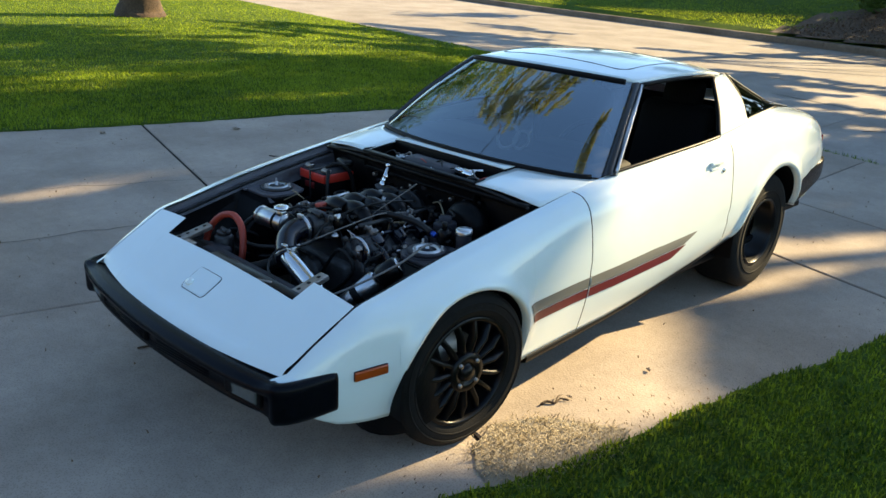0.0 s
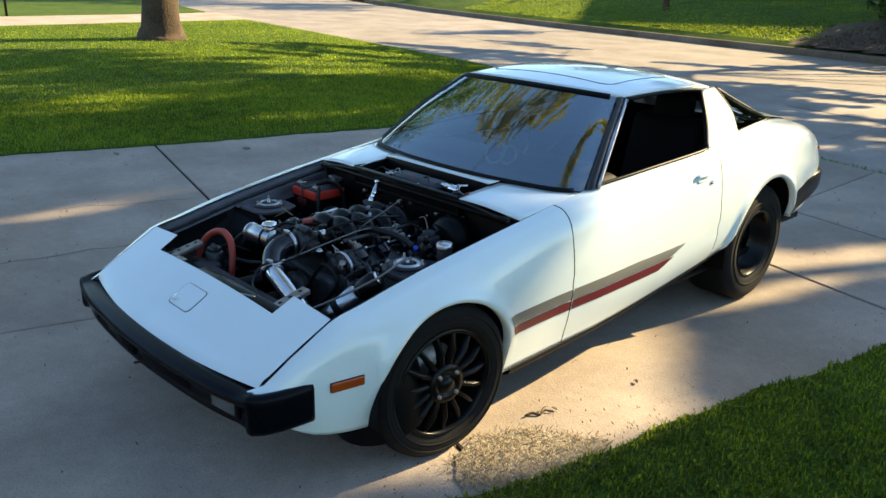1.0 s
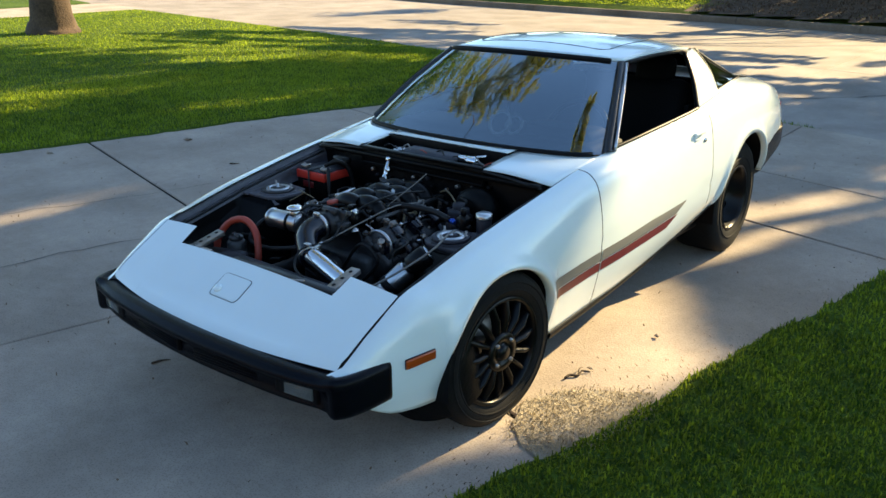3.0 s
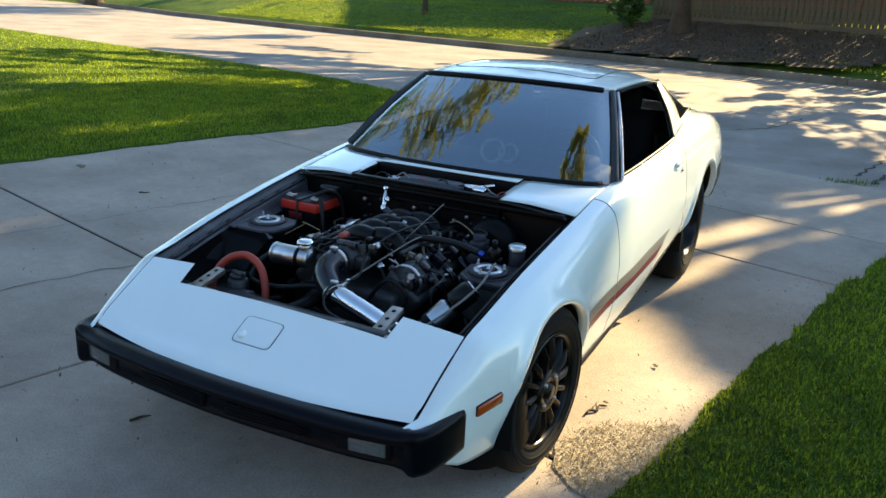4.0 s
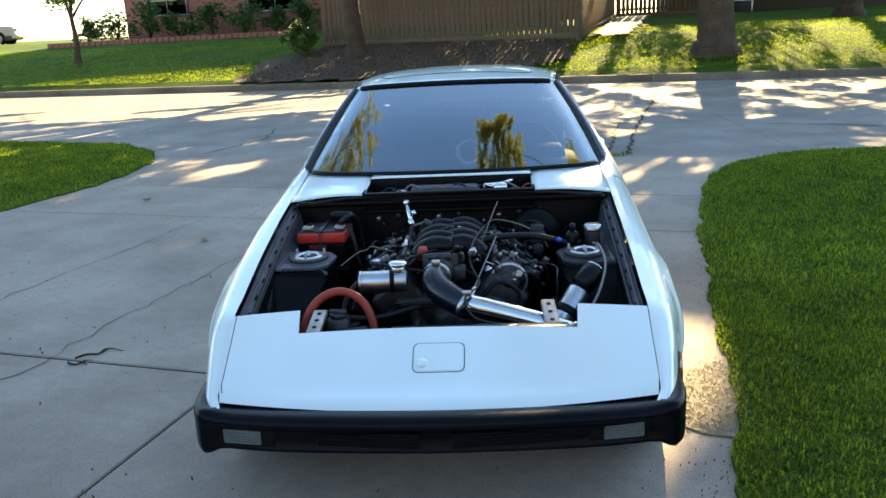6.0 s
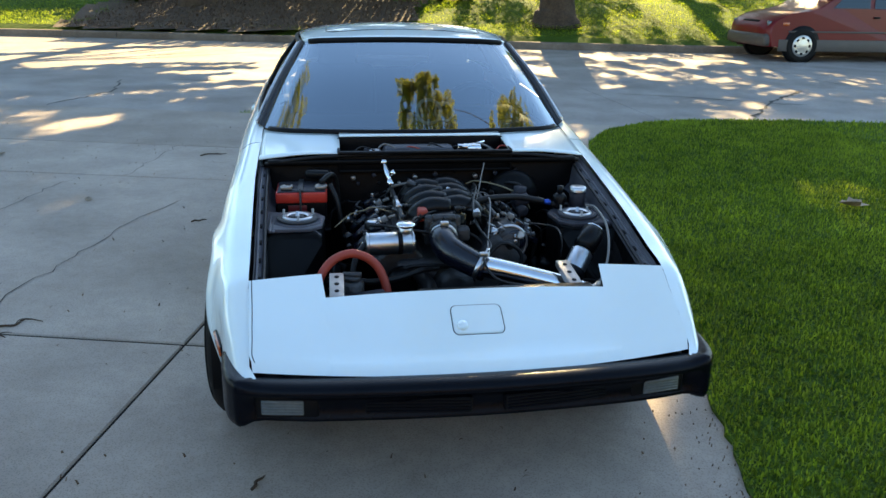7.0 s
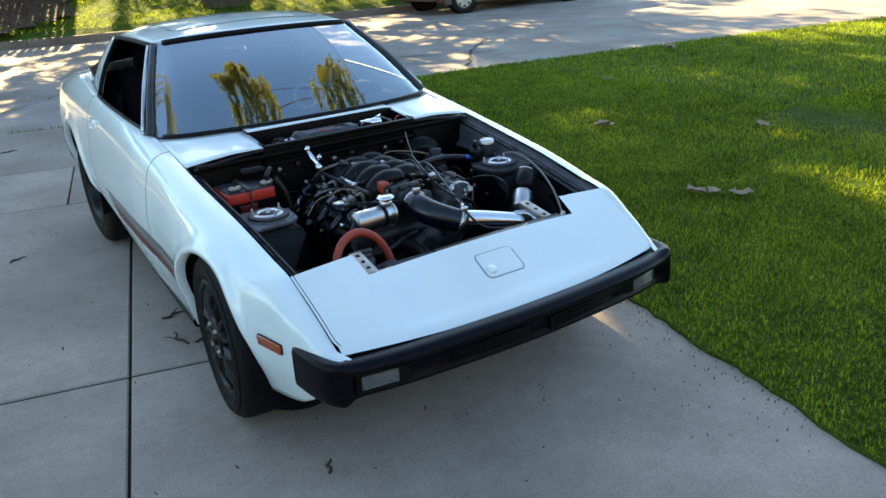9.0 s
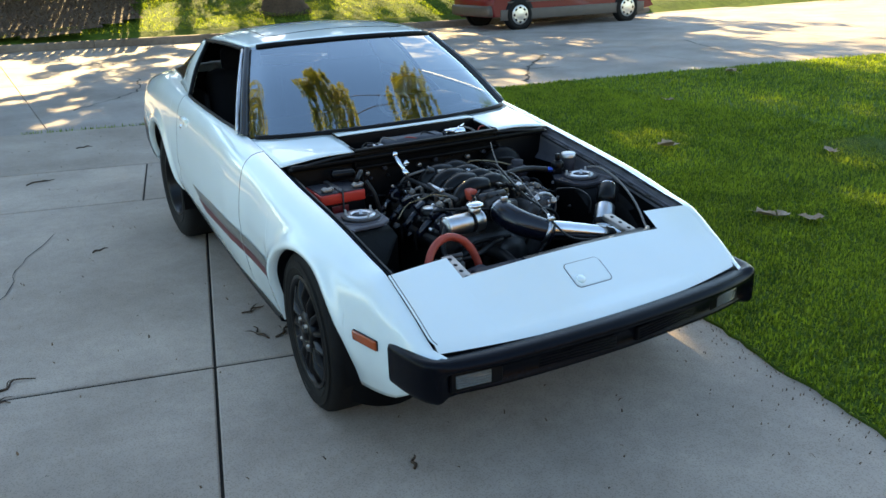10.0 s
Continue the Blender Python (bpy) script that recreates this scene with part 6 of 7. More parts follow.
# unseen crown lobes and added clumps, sited to shade drive, lawn and street
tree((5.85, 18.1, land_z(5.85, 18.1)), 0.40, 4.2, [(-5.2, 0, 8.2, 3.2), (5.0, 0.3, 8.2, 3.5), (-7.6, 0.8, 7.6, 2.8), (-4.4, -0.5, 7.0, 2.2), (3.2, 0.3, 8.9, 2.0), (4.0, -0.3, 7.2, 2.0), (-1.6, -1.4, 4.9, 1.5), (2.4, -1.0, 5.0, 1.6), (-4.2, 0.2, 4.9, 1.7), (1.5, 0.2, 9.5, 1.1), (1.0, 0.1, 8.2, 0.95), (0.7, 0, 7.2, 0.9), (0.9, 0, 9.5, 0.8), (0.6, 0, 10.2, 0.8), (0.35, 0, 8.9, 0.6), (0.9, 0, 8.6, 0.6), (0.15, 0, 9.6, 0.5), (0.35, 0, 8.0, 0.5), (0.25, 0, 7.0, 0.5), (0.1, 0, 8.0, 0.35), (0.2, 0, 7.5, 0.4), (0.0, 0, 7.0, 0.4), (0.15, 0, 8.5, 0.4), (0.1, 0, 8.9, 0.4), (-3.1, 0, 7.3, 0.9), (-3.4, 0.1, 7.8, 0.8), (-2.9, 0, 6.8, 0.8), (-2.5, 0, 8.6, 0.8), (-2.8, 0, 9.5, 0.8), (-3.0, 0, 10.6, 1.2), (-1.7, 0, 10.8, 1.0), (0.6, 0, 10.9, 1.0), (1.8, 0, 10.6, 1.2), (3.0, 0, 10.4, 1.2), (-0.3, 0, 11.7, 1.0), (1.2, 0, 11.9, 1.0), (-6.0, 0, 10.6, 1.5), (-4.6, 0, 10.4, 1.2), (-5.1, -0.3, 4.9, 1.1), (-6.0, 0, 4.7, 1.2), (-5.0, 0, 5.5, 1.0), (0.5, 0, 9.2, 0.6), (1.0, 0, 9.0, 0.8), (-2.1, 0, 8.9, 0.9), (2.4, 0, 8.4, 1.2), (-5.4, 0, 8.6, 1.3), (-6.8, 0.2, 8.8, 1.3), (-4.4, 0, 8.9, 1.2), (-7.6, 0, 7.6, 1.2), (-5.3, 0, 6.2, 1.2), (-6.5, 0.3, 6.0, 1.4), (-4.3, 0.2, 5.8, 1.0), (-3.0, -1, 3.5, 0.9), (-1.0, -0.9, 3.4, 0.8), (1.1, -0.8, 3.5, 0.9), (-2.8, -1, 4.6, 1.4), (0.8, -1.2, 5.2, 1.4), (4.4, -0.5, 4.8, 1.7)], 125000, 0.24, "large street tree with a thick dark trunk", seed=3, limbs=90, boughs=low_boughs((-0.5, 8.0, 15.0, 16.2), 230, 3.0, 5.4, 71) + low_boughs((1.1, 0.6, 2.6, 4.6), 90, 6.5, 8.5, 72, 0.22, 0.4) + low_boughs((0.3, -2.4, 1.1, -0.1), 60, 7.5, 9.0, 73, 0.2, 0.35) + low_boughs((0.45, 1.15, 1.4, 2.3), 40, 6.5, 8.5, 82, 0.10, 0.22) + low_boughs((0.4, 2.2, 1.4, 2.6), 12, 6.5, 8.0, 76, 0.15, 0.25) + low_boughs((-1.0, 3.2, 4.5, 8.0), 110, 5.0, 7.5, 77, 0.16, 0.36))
tree((-3.55, 21.1, land_z(-3.55, 21.1)), 0.235, 3.6, [(0, 0, 7.6, 2.3), (2.2, -0.4, 6.8, 2.4), (0.6, -0.5, 4.3, 0.8), (3.0, -0.3, 4.5, 1.0), (-2.2, 0, 8.3, 1.4), (-4.0, 0.3, 8.5, 1.5), (-5.8, 0.2, 8.2, 1.4)], 26000, 0.22, "slim-trunked tree in a mulch bed before the fence", seed=4, limbs=28, boughs=low_boughs((-6.5, -3.5, -0.9, 3.6), 75, 7.0, 9.0, 80, 0.25, 0.55) + low_boughs((-2.9, -2.2, -0.8, 2.8), 70, 6.5, 9.0, 81, 0.22, 0.45) + shade_strings((-14.0, 7.4, -0.5, 12.2), 58, 3.6, 6.0, 74) + shade_strings((-12.0, 12.2, -1.0, 16.0), 8, 3.0, 4.6, 78) + low_boughs((-2.6, 4.3, -0.8, 6.0), 22, 5.0, 7.0, 83, 0.18, 0.34) + low_boughs((-6.5, 17.5, 2.5, 23.0), 110, 3.0, 4.6, 79, 0.2, 0.42))
tree((-12.9, 23.3, land_z(-12.9, 23.3)), 0.085, 1.5, [(0, 0, 2.6, 1.15)], 2600, 0.16, "young tree with a low bright crown on the far lawn", seed=6, limbs=7)
tree((-16.1, 6.85, 0.0), 0.40, 4.5, [(0, 0, 9.0, 4.6), (3.5, 1.0, 8.0, 3.2), (-3.0, -1.0, 8.4, 3.4)], 12000, 0.26, "broad tree with rough brown bark on the lawn", seed=8)
tree((-25.0, 38.5, land_z(-25, 38.5)), 0.38, 4.0, [(0, 0, 8.0, 4.0)], 4000, 0.35, "tree far off beside a parked car", seed=10)
tree((-33.0, 26.0, land_z(-33, 26)), 0.3, 3.2, [(0, 0, 7.0, 4.0)], 4000, 0.35, "tree on a distant lawn", seed=11)
# its added unseen clumps shade the bank across the street
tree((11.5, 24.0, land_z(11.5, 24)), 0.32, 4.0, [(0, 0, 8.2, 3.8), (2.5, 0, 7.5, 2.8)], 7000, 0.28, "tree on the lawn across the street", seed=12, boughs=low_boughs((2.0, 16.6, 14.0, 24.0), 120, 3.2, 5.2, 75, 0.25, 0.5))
tree((14.0, 3.0, 0.0), 0.3, 4.5, [(0, 0, 8.5, 3.6)], 7000, 0.25, "tree beside the street on the near lawn", seed=13)


def overhanging(at, trunk_r, trunk_h, clumps, leaves, label, seed):
    """A tall tree behind the camera whose drooping boughs hang over the drive."""
    t = thing("willow", at, label, "tree")
    g = random.Random(seed)
    top = Vector((0, 0, trunk_h))
    part("trunk", tube([(0, 0, -0.1), (0, 0, 0.5), (0.1, 0.1, trunk_h * 0.5), top], [trunk_r * 1.6, trunk_r, trunk_r * 0.9, trunk_r * 0.6], n=5, seg=16), M["bark"], t)
    base = Vector(at)
    centres = []
    last = top
    for cx, cy, cz, cr in sorted(clumps, key=lambda c: (c[0] - at[0]) ** 2 + (c[1] - at[1]) ** 2):
        end = Vector((cx, cy, cz)) - base
        root = end + Vector((0, -1.5 * cr, 0.2))
        part("limb", tube([last, last.lerp(root, 0.5) + Vector((0, 0, 0.4)), root, end + Vector((0, 0.6 * cr, 0.1))], [0.035, 0.026, 0.018, 0.008], n=5, seg=8), M["bark"], t)
        last = root
        for k in range(34):                                       # whips that reach out over the drive and taper to a tip
            u = g.uniform(-1.0, 1.0)
            start = end + Vector((u * cr * 0.75, g.uniform(-1.5, 0.0) * cr, g.uniform(-0.5, 0.3)))
            reach = cr * g.uniform(0.5, 1.5) * (1.25 - 0.6 * abs(u))
            side = g.uniform(-0.18, 0.18)
            n = max(3, int(reach / 0.16))
            for j in range(n):
                f = j / n
                centres.append((start.x + side * reach * f, start.y + reach * f, start.z - 0.25 * reach * f * f, 0.13 * (1.1 - 0.6 * f)))
    part("crown", leaf_cloud("crown", centres, leaves, 0.15, M["willow"], seed, along=(0, 1.0, -0.15)), None, t, "drooping yellow-green leaves")


overhanging((4.6, -9.5, 0.0), 0.4, 7.0, [(1.4, 3.0, 11.2, 1.1), (1.9, 4.0, 11.5, 0.6), (1.7, 1.8, 11.0, 1.5), (1.7, 0.2, 10.8, 1.7), (6.6, 3.2, 11.2, 1.5), (5.9, 1.2, 10.6, 1.8)], 38000, "tall willow with drooping boughs behind the drive", 21)
overhanging((-9.5, -6.5, 0.0), 0.45, 7.5, [(-6.0, 5.4, 11.4, 1.9), (-5.3, 7.4, 11.7, 1.6), (-5.0, 3.4, 11.2, 1.3), (-7.8, 4.0, 11.0, 2.2), (-9.5, 6.6, 11.0, 2.4), (-12.0, 7.4, 10.8, 2.6), (-15.0, 7.6, 10.5, 2.6), (-6.7, 2.2, 10.8, 1.8)], 56000, "tall willow with drooping boughs beside the lawn", 22)


def shrub(at, r, count, label, seed, material="shrub", size=0.13, group=""):
    t = thing("shrub", at, label, "shrub", group)
    g = random.Random(seed)
    cs = []
    for k in range(12):
        a, q = g.uniform(0, 2 * math.pi), r * g.uniform(0, 0.7)
        h = r * g.uniform(0.35, 1.1)
        cs.append((q * math.cos(a), q * math.sin(a), h, r * g.uniform(0.25, 0.45)))
        part("stem", tube([(0, 0, 0), (q * 0.5 * math.cos(a), q * 0.5 * math.sin(a), h * 0.5), (q * math.cos(a), q * math.sin(a), h)], [0.02, 0.012, 0.006], n=3, seg=6), M["bark"], t)
    part("foliage", leaf_cloud("foliage", cs, count, size, M[material], seed), None, t)


shrub((-5.4, 22.0, land_z(-5.4, 22.0)), 0.75, 900, "bushy green weed at the fence corner", 31, size=0.2)
for k in range(8):
    x = -16.5 + 1.35 * k
    shrub((x, 31.6, land_z(x, 31.6)), 0.85 + 0.2 * (k % 3), 900, "clipped dark shrub against the brick house", 40 + k, size=0.16, group="shrubs by the house")


def fence_run(p, q, label, height=1.82):
    """A picket fence: boards on rails between posts."""
    p, q = Vector(p), Vector(q)
    L = (q - p).length
    t = thing("fence", (p.x, p.y, land_z(p.x, p.y)), label, "fence", rz=math.degrees(math.atan2(q.y - p.y, q.x - p.x)))
    z1 = land_z(q.x, q.y) - land_z(p.x, p.y)
    board = rbox(0.128, 0.018, height, at=(0, 0, height / 2), bevel=0.004, seg=1)
    for v in board.verts:
        if v.co.z > height - 0.01 and abs(v.co.x) > 0.05:
            v.co.z -= 0.03
    me = bpy.data.meshes.new("picket")
    board.to_mesh(me)
    board.free()
    me.materials.append(M["fence"])
    g = random.Random(int(L * 100))
    n = int(L / 0.158)
    for k in range(n):
        b = part("picket", me, None, t)
        x = 0.08 + 0.158 * k
        b.matrix_basis = pose(x + g.uniform(-0.006, 0.006), -0.03, 0.05 + z1 * x / L + g.uniform(-0.02, 0.02), 0, g.uniform(-0.8, 0.8), 0)
    for h in (0.28, 1.0, 1.55):
        part("rail", rbox(L, 0.04, 0.085, at=(L / 2, 0.005, h + z1 / 2), bevel=0.004, rot=(0, -math.degrees(math.atan2(z1, L)), 0)), M["fence"], t)
    part("kick_board", rbox(L, 0.03, 0.16, at=(L / 2, -0.035, 0.06 + z1 / 2), bevel=0.004, rot=(0, -math.degrees(math.atan2(z1, L)), 0)), M["fence"], t)
    for k in range(int(L / 2.4) + 2):
        x = min(2.4 * k, L)
        part("post", rbox(0.095, 0.095, height + 0.2, at=(x, 0.06, height / 2 - 0.05 + z1 * x / L), bevel=0.008), M["fence"], t)


fence_run((-4.8, 23.0), (2.87, 21.0), "weathered wooden picket fence facing the street")
fence_run((2.9, 21.05), (5.1, 29.4), "weathered wooden side fence catching the sun")
fence_run((5.2, 29.4), (9.2, 28.4), "grey wooden fence at the back of the yard")

# mulch bed round the slim tree
def patch_sheet(name, outline, material, label, lift=0.02, step=0.25, category="bed"):
    xs = [p[0] for p in outline]
    ys = [p[1] for p in outline]
    verts, faces, index = [], [], {}
    nx, ny = int((max(xs) - min(xs)) / step) + 1, int((max(ys) - min(ys)) / step) + 1
    def vid(i, j):
        if (i, j) not in index:
            x, y = min(xs) + i * step, min(ys) + j * step
            index[(i, j)] = len(verts)
            verts.append((x, y, land_z(x, y) + lift + 0.03 * noise.noise((x * 2, y * 2, 3))))
        return index[(i, j)]
    for i in range(nx):
        for j in range(ny):
            x, y = min(xs) + (i + 0.5) * step, min(ys) + (j + 0.5) * step
            if inside(outline, x, y):
                faces.append((vid(i, j), vid(i + 1, j), vid(i + 1, j + 1), vid(i, j + 1)))
    return tagged(part(name, mesh_of(name, verts, faces, material), None), label, category, kind="structure")


patch_sheet("mulch_bed", [(-6.6, 18.95), (-4.6, 18.6), (-2.6, 18.1), (0.6, 17.7), (2.4, 18.6), (2.6, 20.6), (-1.0, 21.9), (-4.6, 22.8), (-6.2, 21.5)], M["soil"], "bare mulch bed with litter before the fence", lift=0.04)
patch_sheet("side_path", [(3.15, 20.9), (4.15, 20.6), (6.3, 28.6), (5.3, 28.9)], M["slab"], "pale concrete path beside the fence", lift=0.05, step=0.15, category="path")

# brick house behind shrubs, and a brown house beyond
def house(at, rz, w, d, h, wall, label, windows, rise=2.2):
    t = thing("house", at, label, "house", rz=rz)
    part("wall", rbox(w, d, h, at=(0, 0, h / 2), bevel=0.02, seg=1), M[wall], t)
    bm = bmesh.new()
    o = 0.5
    pts = [(-w / 2 - o, -d / 2 - o, h), (w / 2 + o, -d / 2 - o, h), (w / 2 + o, d / 2 + o, h), (-w / 2 - o, d / 2 + o, h), (-w / 2 + d / 2, 0, h + rise), (w / 2 - d / 2, 0, h + rise)]
    v = [bm.verts.new(p) for p in pts] + [bm.verts.new((p[0], p[1], h - 0.18)) for p in pts[:4]]
    for f in ((0, 1, 5, 4), (1, 2, 5), (2, 3, 4, 5), (3, 0, 4), (6, 7, 1, 0), (7, 8, 2, 1), (8, 9, 3, 2), (9, 6, 0, 3), (9, 8, 7, 6)):
        bm.faces.new([v[i] for i in f])
    bmesh.ops.recalc_face_normals(bm, faces=bm.faces)
    part("roof", bm, M["roof"], t)
    for x, z, ww, hh in windows:
        fr = part("window", joined(rbox(ww + 0.16, 0.10, 0.08, at=(x, -d / 2 - 0.02, z + hh / 2), bevel=0.01), rbox(ww + 0.16, 0.12, 0.08, at=(x, -d / 2 - 0.03, z - hh / 2), bevel=0.01), rbox(0.08, 0.10, hh, at=(x - ww / 2, -d / 2 - 0.02, z), bevel=0.01), rbox(0.08, 0.10, hh, at=(x + ww / 2, -d / 2 - 0.02, z), bevel=0.01), rbox(0.05, 0.08, hh, at=(x, -d / 2 - 0.02, z), bevel=0.01)), M["lamp"], t)
        part("pane", rbox(ww, 0.02, hh, at=(x, -d / 2 - 0.012, z), bevel=0.002, seg=1), M["glass_dark"], fr)


house((-5.5, 39.0, land_z(-11, 34) - 0.1), -3, 20, 11, 3.3, "brick", "low red-brick house behind dark shrubs", [(-3.1, 1.7, 2.4, 1.3), (-8.0, 1.7, 1.8, 1.3)], rise=4.6)
house((15.5, 33.5, land_z(12, 28) - 0.05), -8, 15, 9, 3.0, "brown_wall", "low brown house in shade beyond the fence", [(-3.0, 1.6, 1.6, 1.2)])
# unseen house, added to keep sky light off the bumper and the ground ahead
house((-1.0, -14.5, 0.0), 180, 30, 9, 3.6, "brown_wall", "unseen low house at the head of the driveway, added behind the camera to block sky", [(-6.0, 1.6, 1.8, 1.2)])
house((-42.0, 48.0, land_z(-42, 45) - 0.1), 10, 16, 9, 3.2, "brick", "distant brick house past the trees", [(0, 1.7, 2.0, 1.3)])
t = thing("bed_edging", (0, 0, 0), "scalloped brick edging along a flower bed", "edging")
edge_me = bpy.data.meshes.new("edging_brick")
_b = rbox(0.24, 0.10, 0.20, bevel=0.03)
_b.to_mesh(edge_me)
_b.free()
edge_me.materials.append(M["brick"])
for k in range(42):
    x = -17.5 + 0.26 * k
    y = 30.4 - 0.05 * (x + 17.5)
    b = part("edging_brick", edge_me, None, t)
    b.matrix_basis = pose(x, y, land_z(x, y) + 0.07, 0, 0, -3)
t = thing("foundation_vent", (9.6, 28.7, land_z(9.6, 28.7)), "small pale vent frame at the foot of the brown house", "vent", rz=-8)
part("frame", joined(rbox(0.8, 0.05, 0.05, at=(0, 0, 0.42), bevel=0.01), rbox(0.05, 0.05, 0.42, at=(-0.38, 0, 0.21), bevel=0.01), rbox(0.05, 0.05, 0.42, at=(0.38, 0, 0.21), bevel=0.01)), M["brushed"], t)
part("screen", rbox(0.72, 0.02, 0.38, at=(0, 0.01, 0.20), bevel=0.004), M["bay_dusty"], t)
t = thing("sign_post", (-25.3, 6.2, 0), "slim dark post at the edge of the lawn", "post")
part("pole", rod((0, 0, 0), (0, 0, 2.2), 0.04, 12), M["trim"], t)
part("cap", rod((0, 0, 2.2), (0, 0, 2.24), 0.055, 12), M["trim"], t)


# ---- other vehicles ----
def vehicle(name, at, rz, L, W, profile, belt, arches, wheel_r, paint, lower, label, windows, group=""):
    """A car from its side profile (x, z), front towards -x; narrower above the belt line."""
    t = thing(name, at, label, "car", group, rz=rz)
    prof = spline([(x, 0, z) for x, z in profile], 3)
    n = len(prof)
    stations = (-1.0, -0.93, -0.80, -0.4, 0.0, 0.4, 0.80, 0.93, 1.0)
    rows = []
    for s in stations:
        row = []
        for p in prof:
            k = 1.0 - 0.16 * max(0, (p.z - belt) / 0.8)
            shrink = 1 - 0.035 * max(0, abs(s) - 0.80) / 0.2
            cx, cz = 0.0, 0.75
            row.append(Vector((cx + (p.x - cx) * shrink, s * W / 2 * k, cz + (p.z - cz) * shrink)))
        row.append(row[0])
        rows.append(row)
    bm = bmesh.new()
    vs = [[bm.verts.new(p) for p in r[:-1]] for r in rows]
    for a, b in zip(vs, vs[1:]):
        for k in range(n):
            bm.faces.new((a[k], a[(k + 1) % n], b[(k + 1) % n], b[k])).smooth = True
    bm.faces.new(vs[0])
    bm.faces.new(vs[-1][::-1])
    bmesh.ops.recalc_face_normals(bm, faces=bm.faces)
    part("body", bm, M[paint], t)
    for s in (1, -1):
        part("lower_cladding", rbox(L * 0.90, 0.03, 0.24, at=(0, s * (W / 2 + 0.002), 0.34), bevel=0.01), M[lower], t)
        for wx in arches:
            part("arch", lathe([(wheel_r + 0.055, -0.10), (wheel_r + 0.055, 0.008), (wheel_r - 0.02, 0.012), (0, 0.012)], axis_to((wx, s * (W / 2 - 0.0), wheel_r + 0.02), (wx, s * 9, wheel_r + 0.02)), 30), M["trim"], t)
            h = part("wheel", lathe([(0, -0.14), (wheel_r - 0.03, -0.14), (wheel_r, -0.11), (wheel_r, 0.02), (wheel_r - 0.03, 0.045), (wheel_r * 0.68, 0.045), (wheel_r * 0.66, 0.035)], axis_to((wx, s * (W / 2 - 0.0), wheel_r), (wx, s * 9, wheel_r)), 32), M["rubber"], t)
            part("hubcap", lathe([(wheel_r * 0.67, 0.030), (wheel_r * 0.64, 0.048), (wheel_r * 0.5, 0.040), (wheel_r * 0.25, 0.055), (0, 0.06)], axis_to((wx, s * (W / 2 - 0.0), wheel_r), (wx, s * 9, wheel_r)), 28), M["hubcap"], h)
            for k in range(8):
                a = 2 * math.pi * k / 8
                part("hub_slot", rbox(0.045, 0.012, 0.06, at=(wx + wheel_r * 0.48 * math.cos(a), s * (W / 2 + 0.044), wheel_r + wheel_r * 0.48 * math.sin(a)), bevel=0.004, seg=1, rot=(0, -math.degrees(a), 0)), M["trim"], h)
        for pts in windows:
            bm = bmesh.new()
            vv = [bm.verts.new((x, s * (W / 2 * (1 - 0.16 * max(0, (z - belt) / 0.8)) + 0.004), z)) for x, z in pts]
            bm.faces.new(vv if s < 0 else vv[::-1])
            part("side_window", bm, M["glass_dark"], t)
    return t


VAN = [(-2.36, 0.30), (-2.40, 0.55), (-2.33, 0.80), (-1.95, 0.98), (-1.35, 1.10), (-0.62, 1.58), (-0.30, 1.70), (0.9, 1.74), (2.0, 1.70), (2.30, 1.35), (2.40, 0.90), (2.40, 0.50), (2.34, 0.28), (0, 0.24)]
van = vehicle("minivan", (11.4, 14.12, -0.012), -2, 4.75, 1.82, VAN, 1.02, (-1.62, 1.58), 0.335, "van", "van_low", "dark red minivan with grey lower panels parked by the kerb",
              [[(-1.02, 1.10), (-0.20, 1.10), (-0.20, 1.58), (-0.55, 1.56)], [(-0.10, 1.10), (0.95, 1.10), (0.95, 1.60), (-0.10, 1.59)], [(1.05, 1.10), (2.12, 1.12), (1.98, 1.56), (1.05, 1.60)]])
for s in (1, -1):
    part("headlamp", rbox(0.22, 0.42, 0.13, at=(-2.20, s * 0.62, 0.76), bevel=0.04, rot=(0, 0, s * 18)), M["lamp"], van, "clear headlamp")
    part("turn_lamp", rbox(0.16, 0.06, 0.09, at=(-2.02, s * 0.885, 0.77), bevel=0.02), M["amber"], van, "amber corner lamp")
    part("door_moulding", rbox(3.9, 0.02, 0.035, at=(0, s * 0.917, 0.62), bevel=0.008), M["van_low"], van)
    part("door_handle", rbox(0.14, 0.03, 0.04, at=(-0.02, s * 0.915, 0.92), bevel=0.01), M["trim"], van)
part("front_bumper", rbox(0.20, 1.74, 0.26, at=(-2.34, 0, 0.44), bevel=0.07), M["van_low"], van, "grey bumper")
part("grille", rbox(0.06, 0.72, 0.11, at=(-2.31, 0, 0.77), bevel=0.02), M["trim"], van)
part("rear_bumper", rbox(0.16, 1.74, 0.24, at=(2.36, 0, 0.44), bevel=0.06), M["van_low"], van)
SED = [(-2.2, 0.32), (-2.24, 0.55), (-2.1, 0.75), (-1.2, 0.88), (-0.45, 1.32), (0.1, 1.40), (0.8, 1.36), (1.45, 0.98), (2.15, 0.92), (2.24, 0.6), (2.2, 0.32), (0, 0.24)]
far_car = vehicle("sedan", (-26.8, 40.5, land_z(-26.8, 40.5)), 12, 4.5, 1.75, SED, 0.9, (-1.35, 1.35), 0.31, "silver", "van_low", "silver sedan parked far down the street",
        [[(-0.75, 0.95), (0.05, 0.95), (0.05, 1.32), (-0.35, 1.28)], [(0.12, 0.95), (1.1, 0.97), (0.75, 1.28), (0.12, 1.32)]])
for s in (1, -1):
    part("tail_lamp", rbox(0.06, 0.35, 0.14, at=(2.22, s * 0.62, 0.76), bevel=0.02), M["tail_red"], far_car)
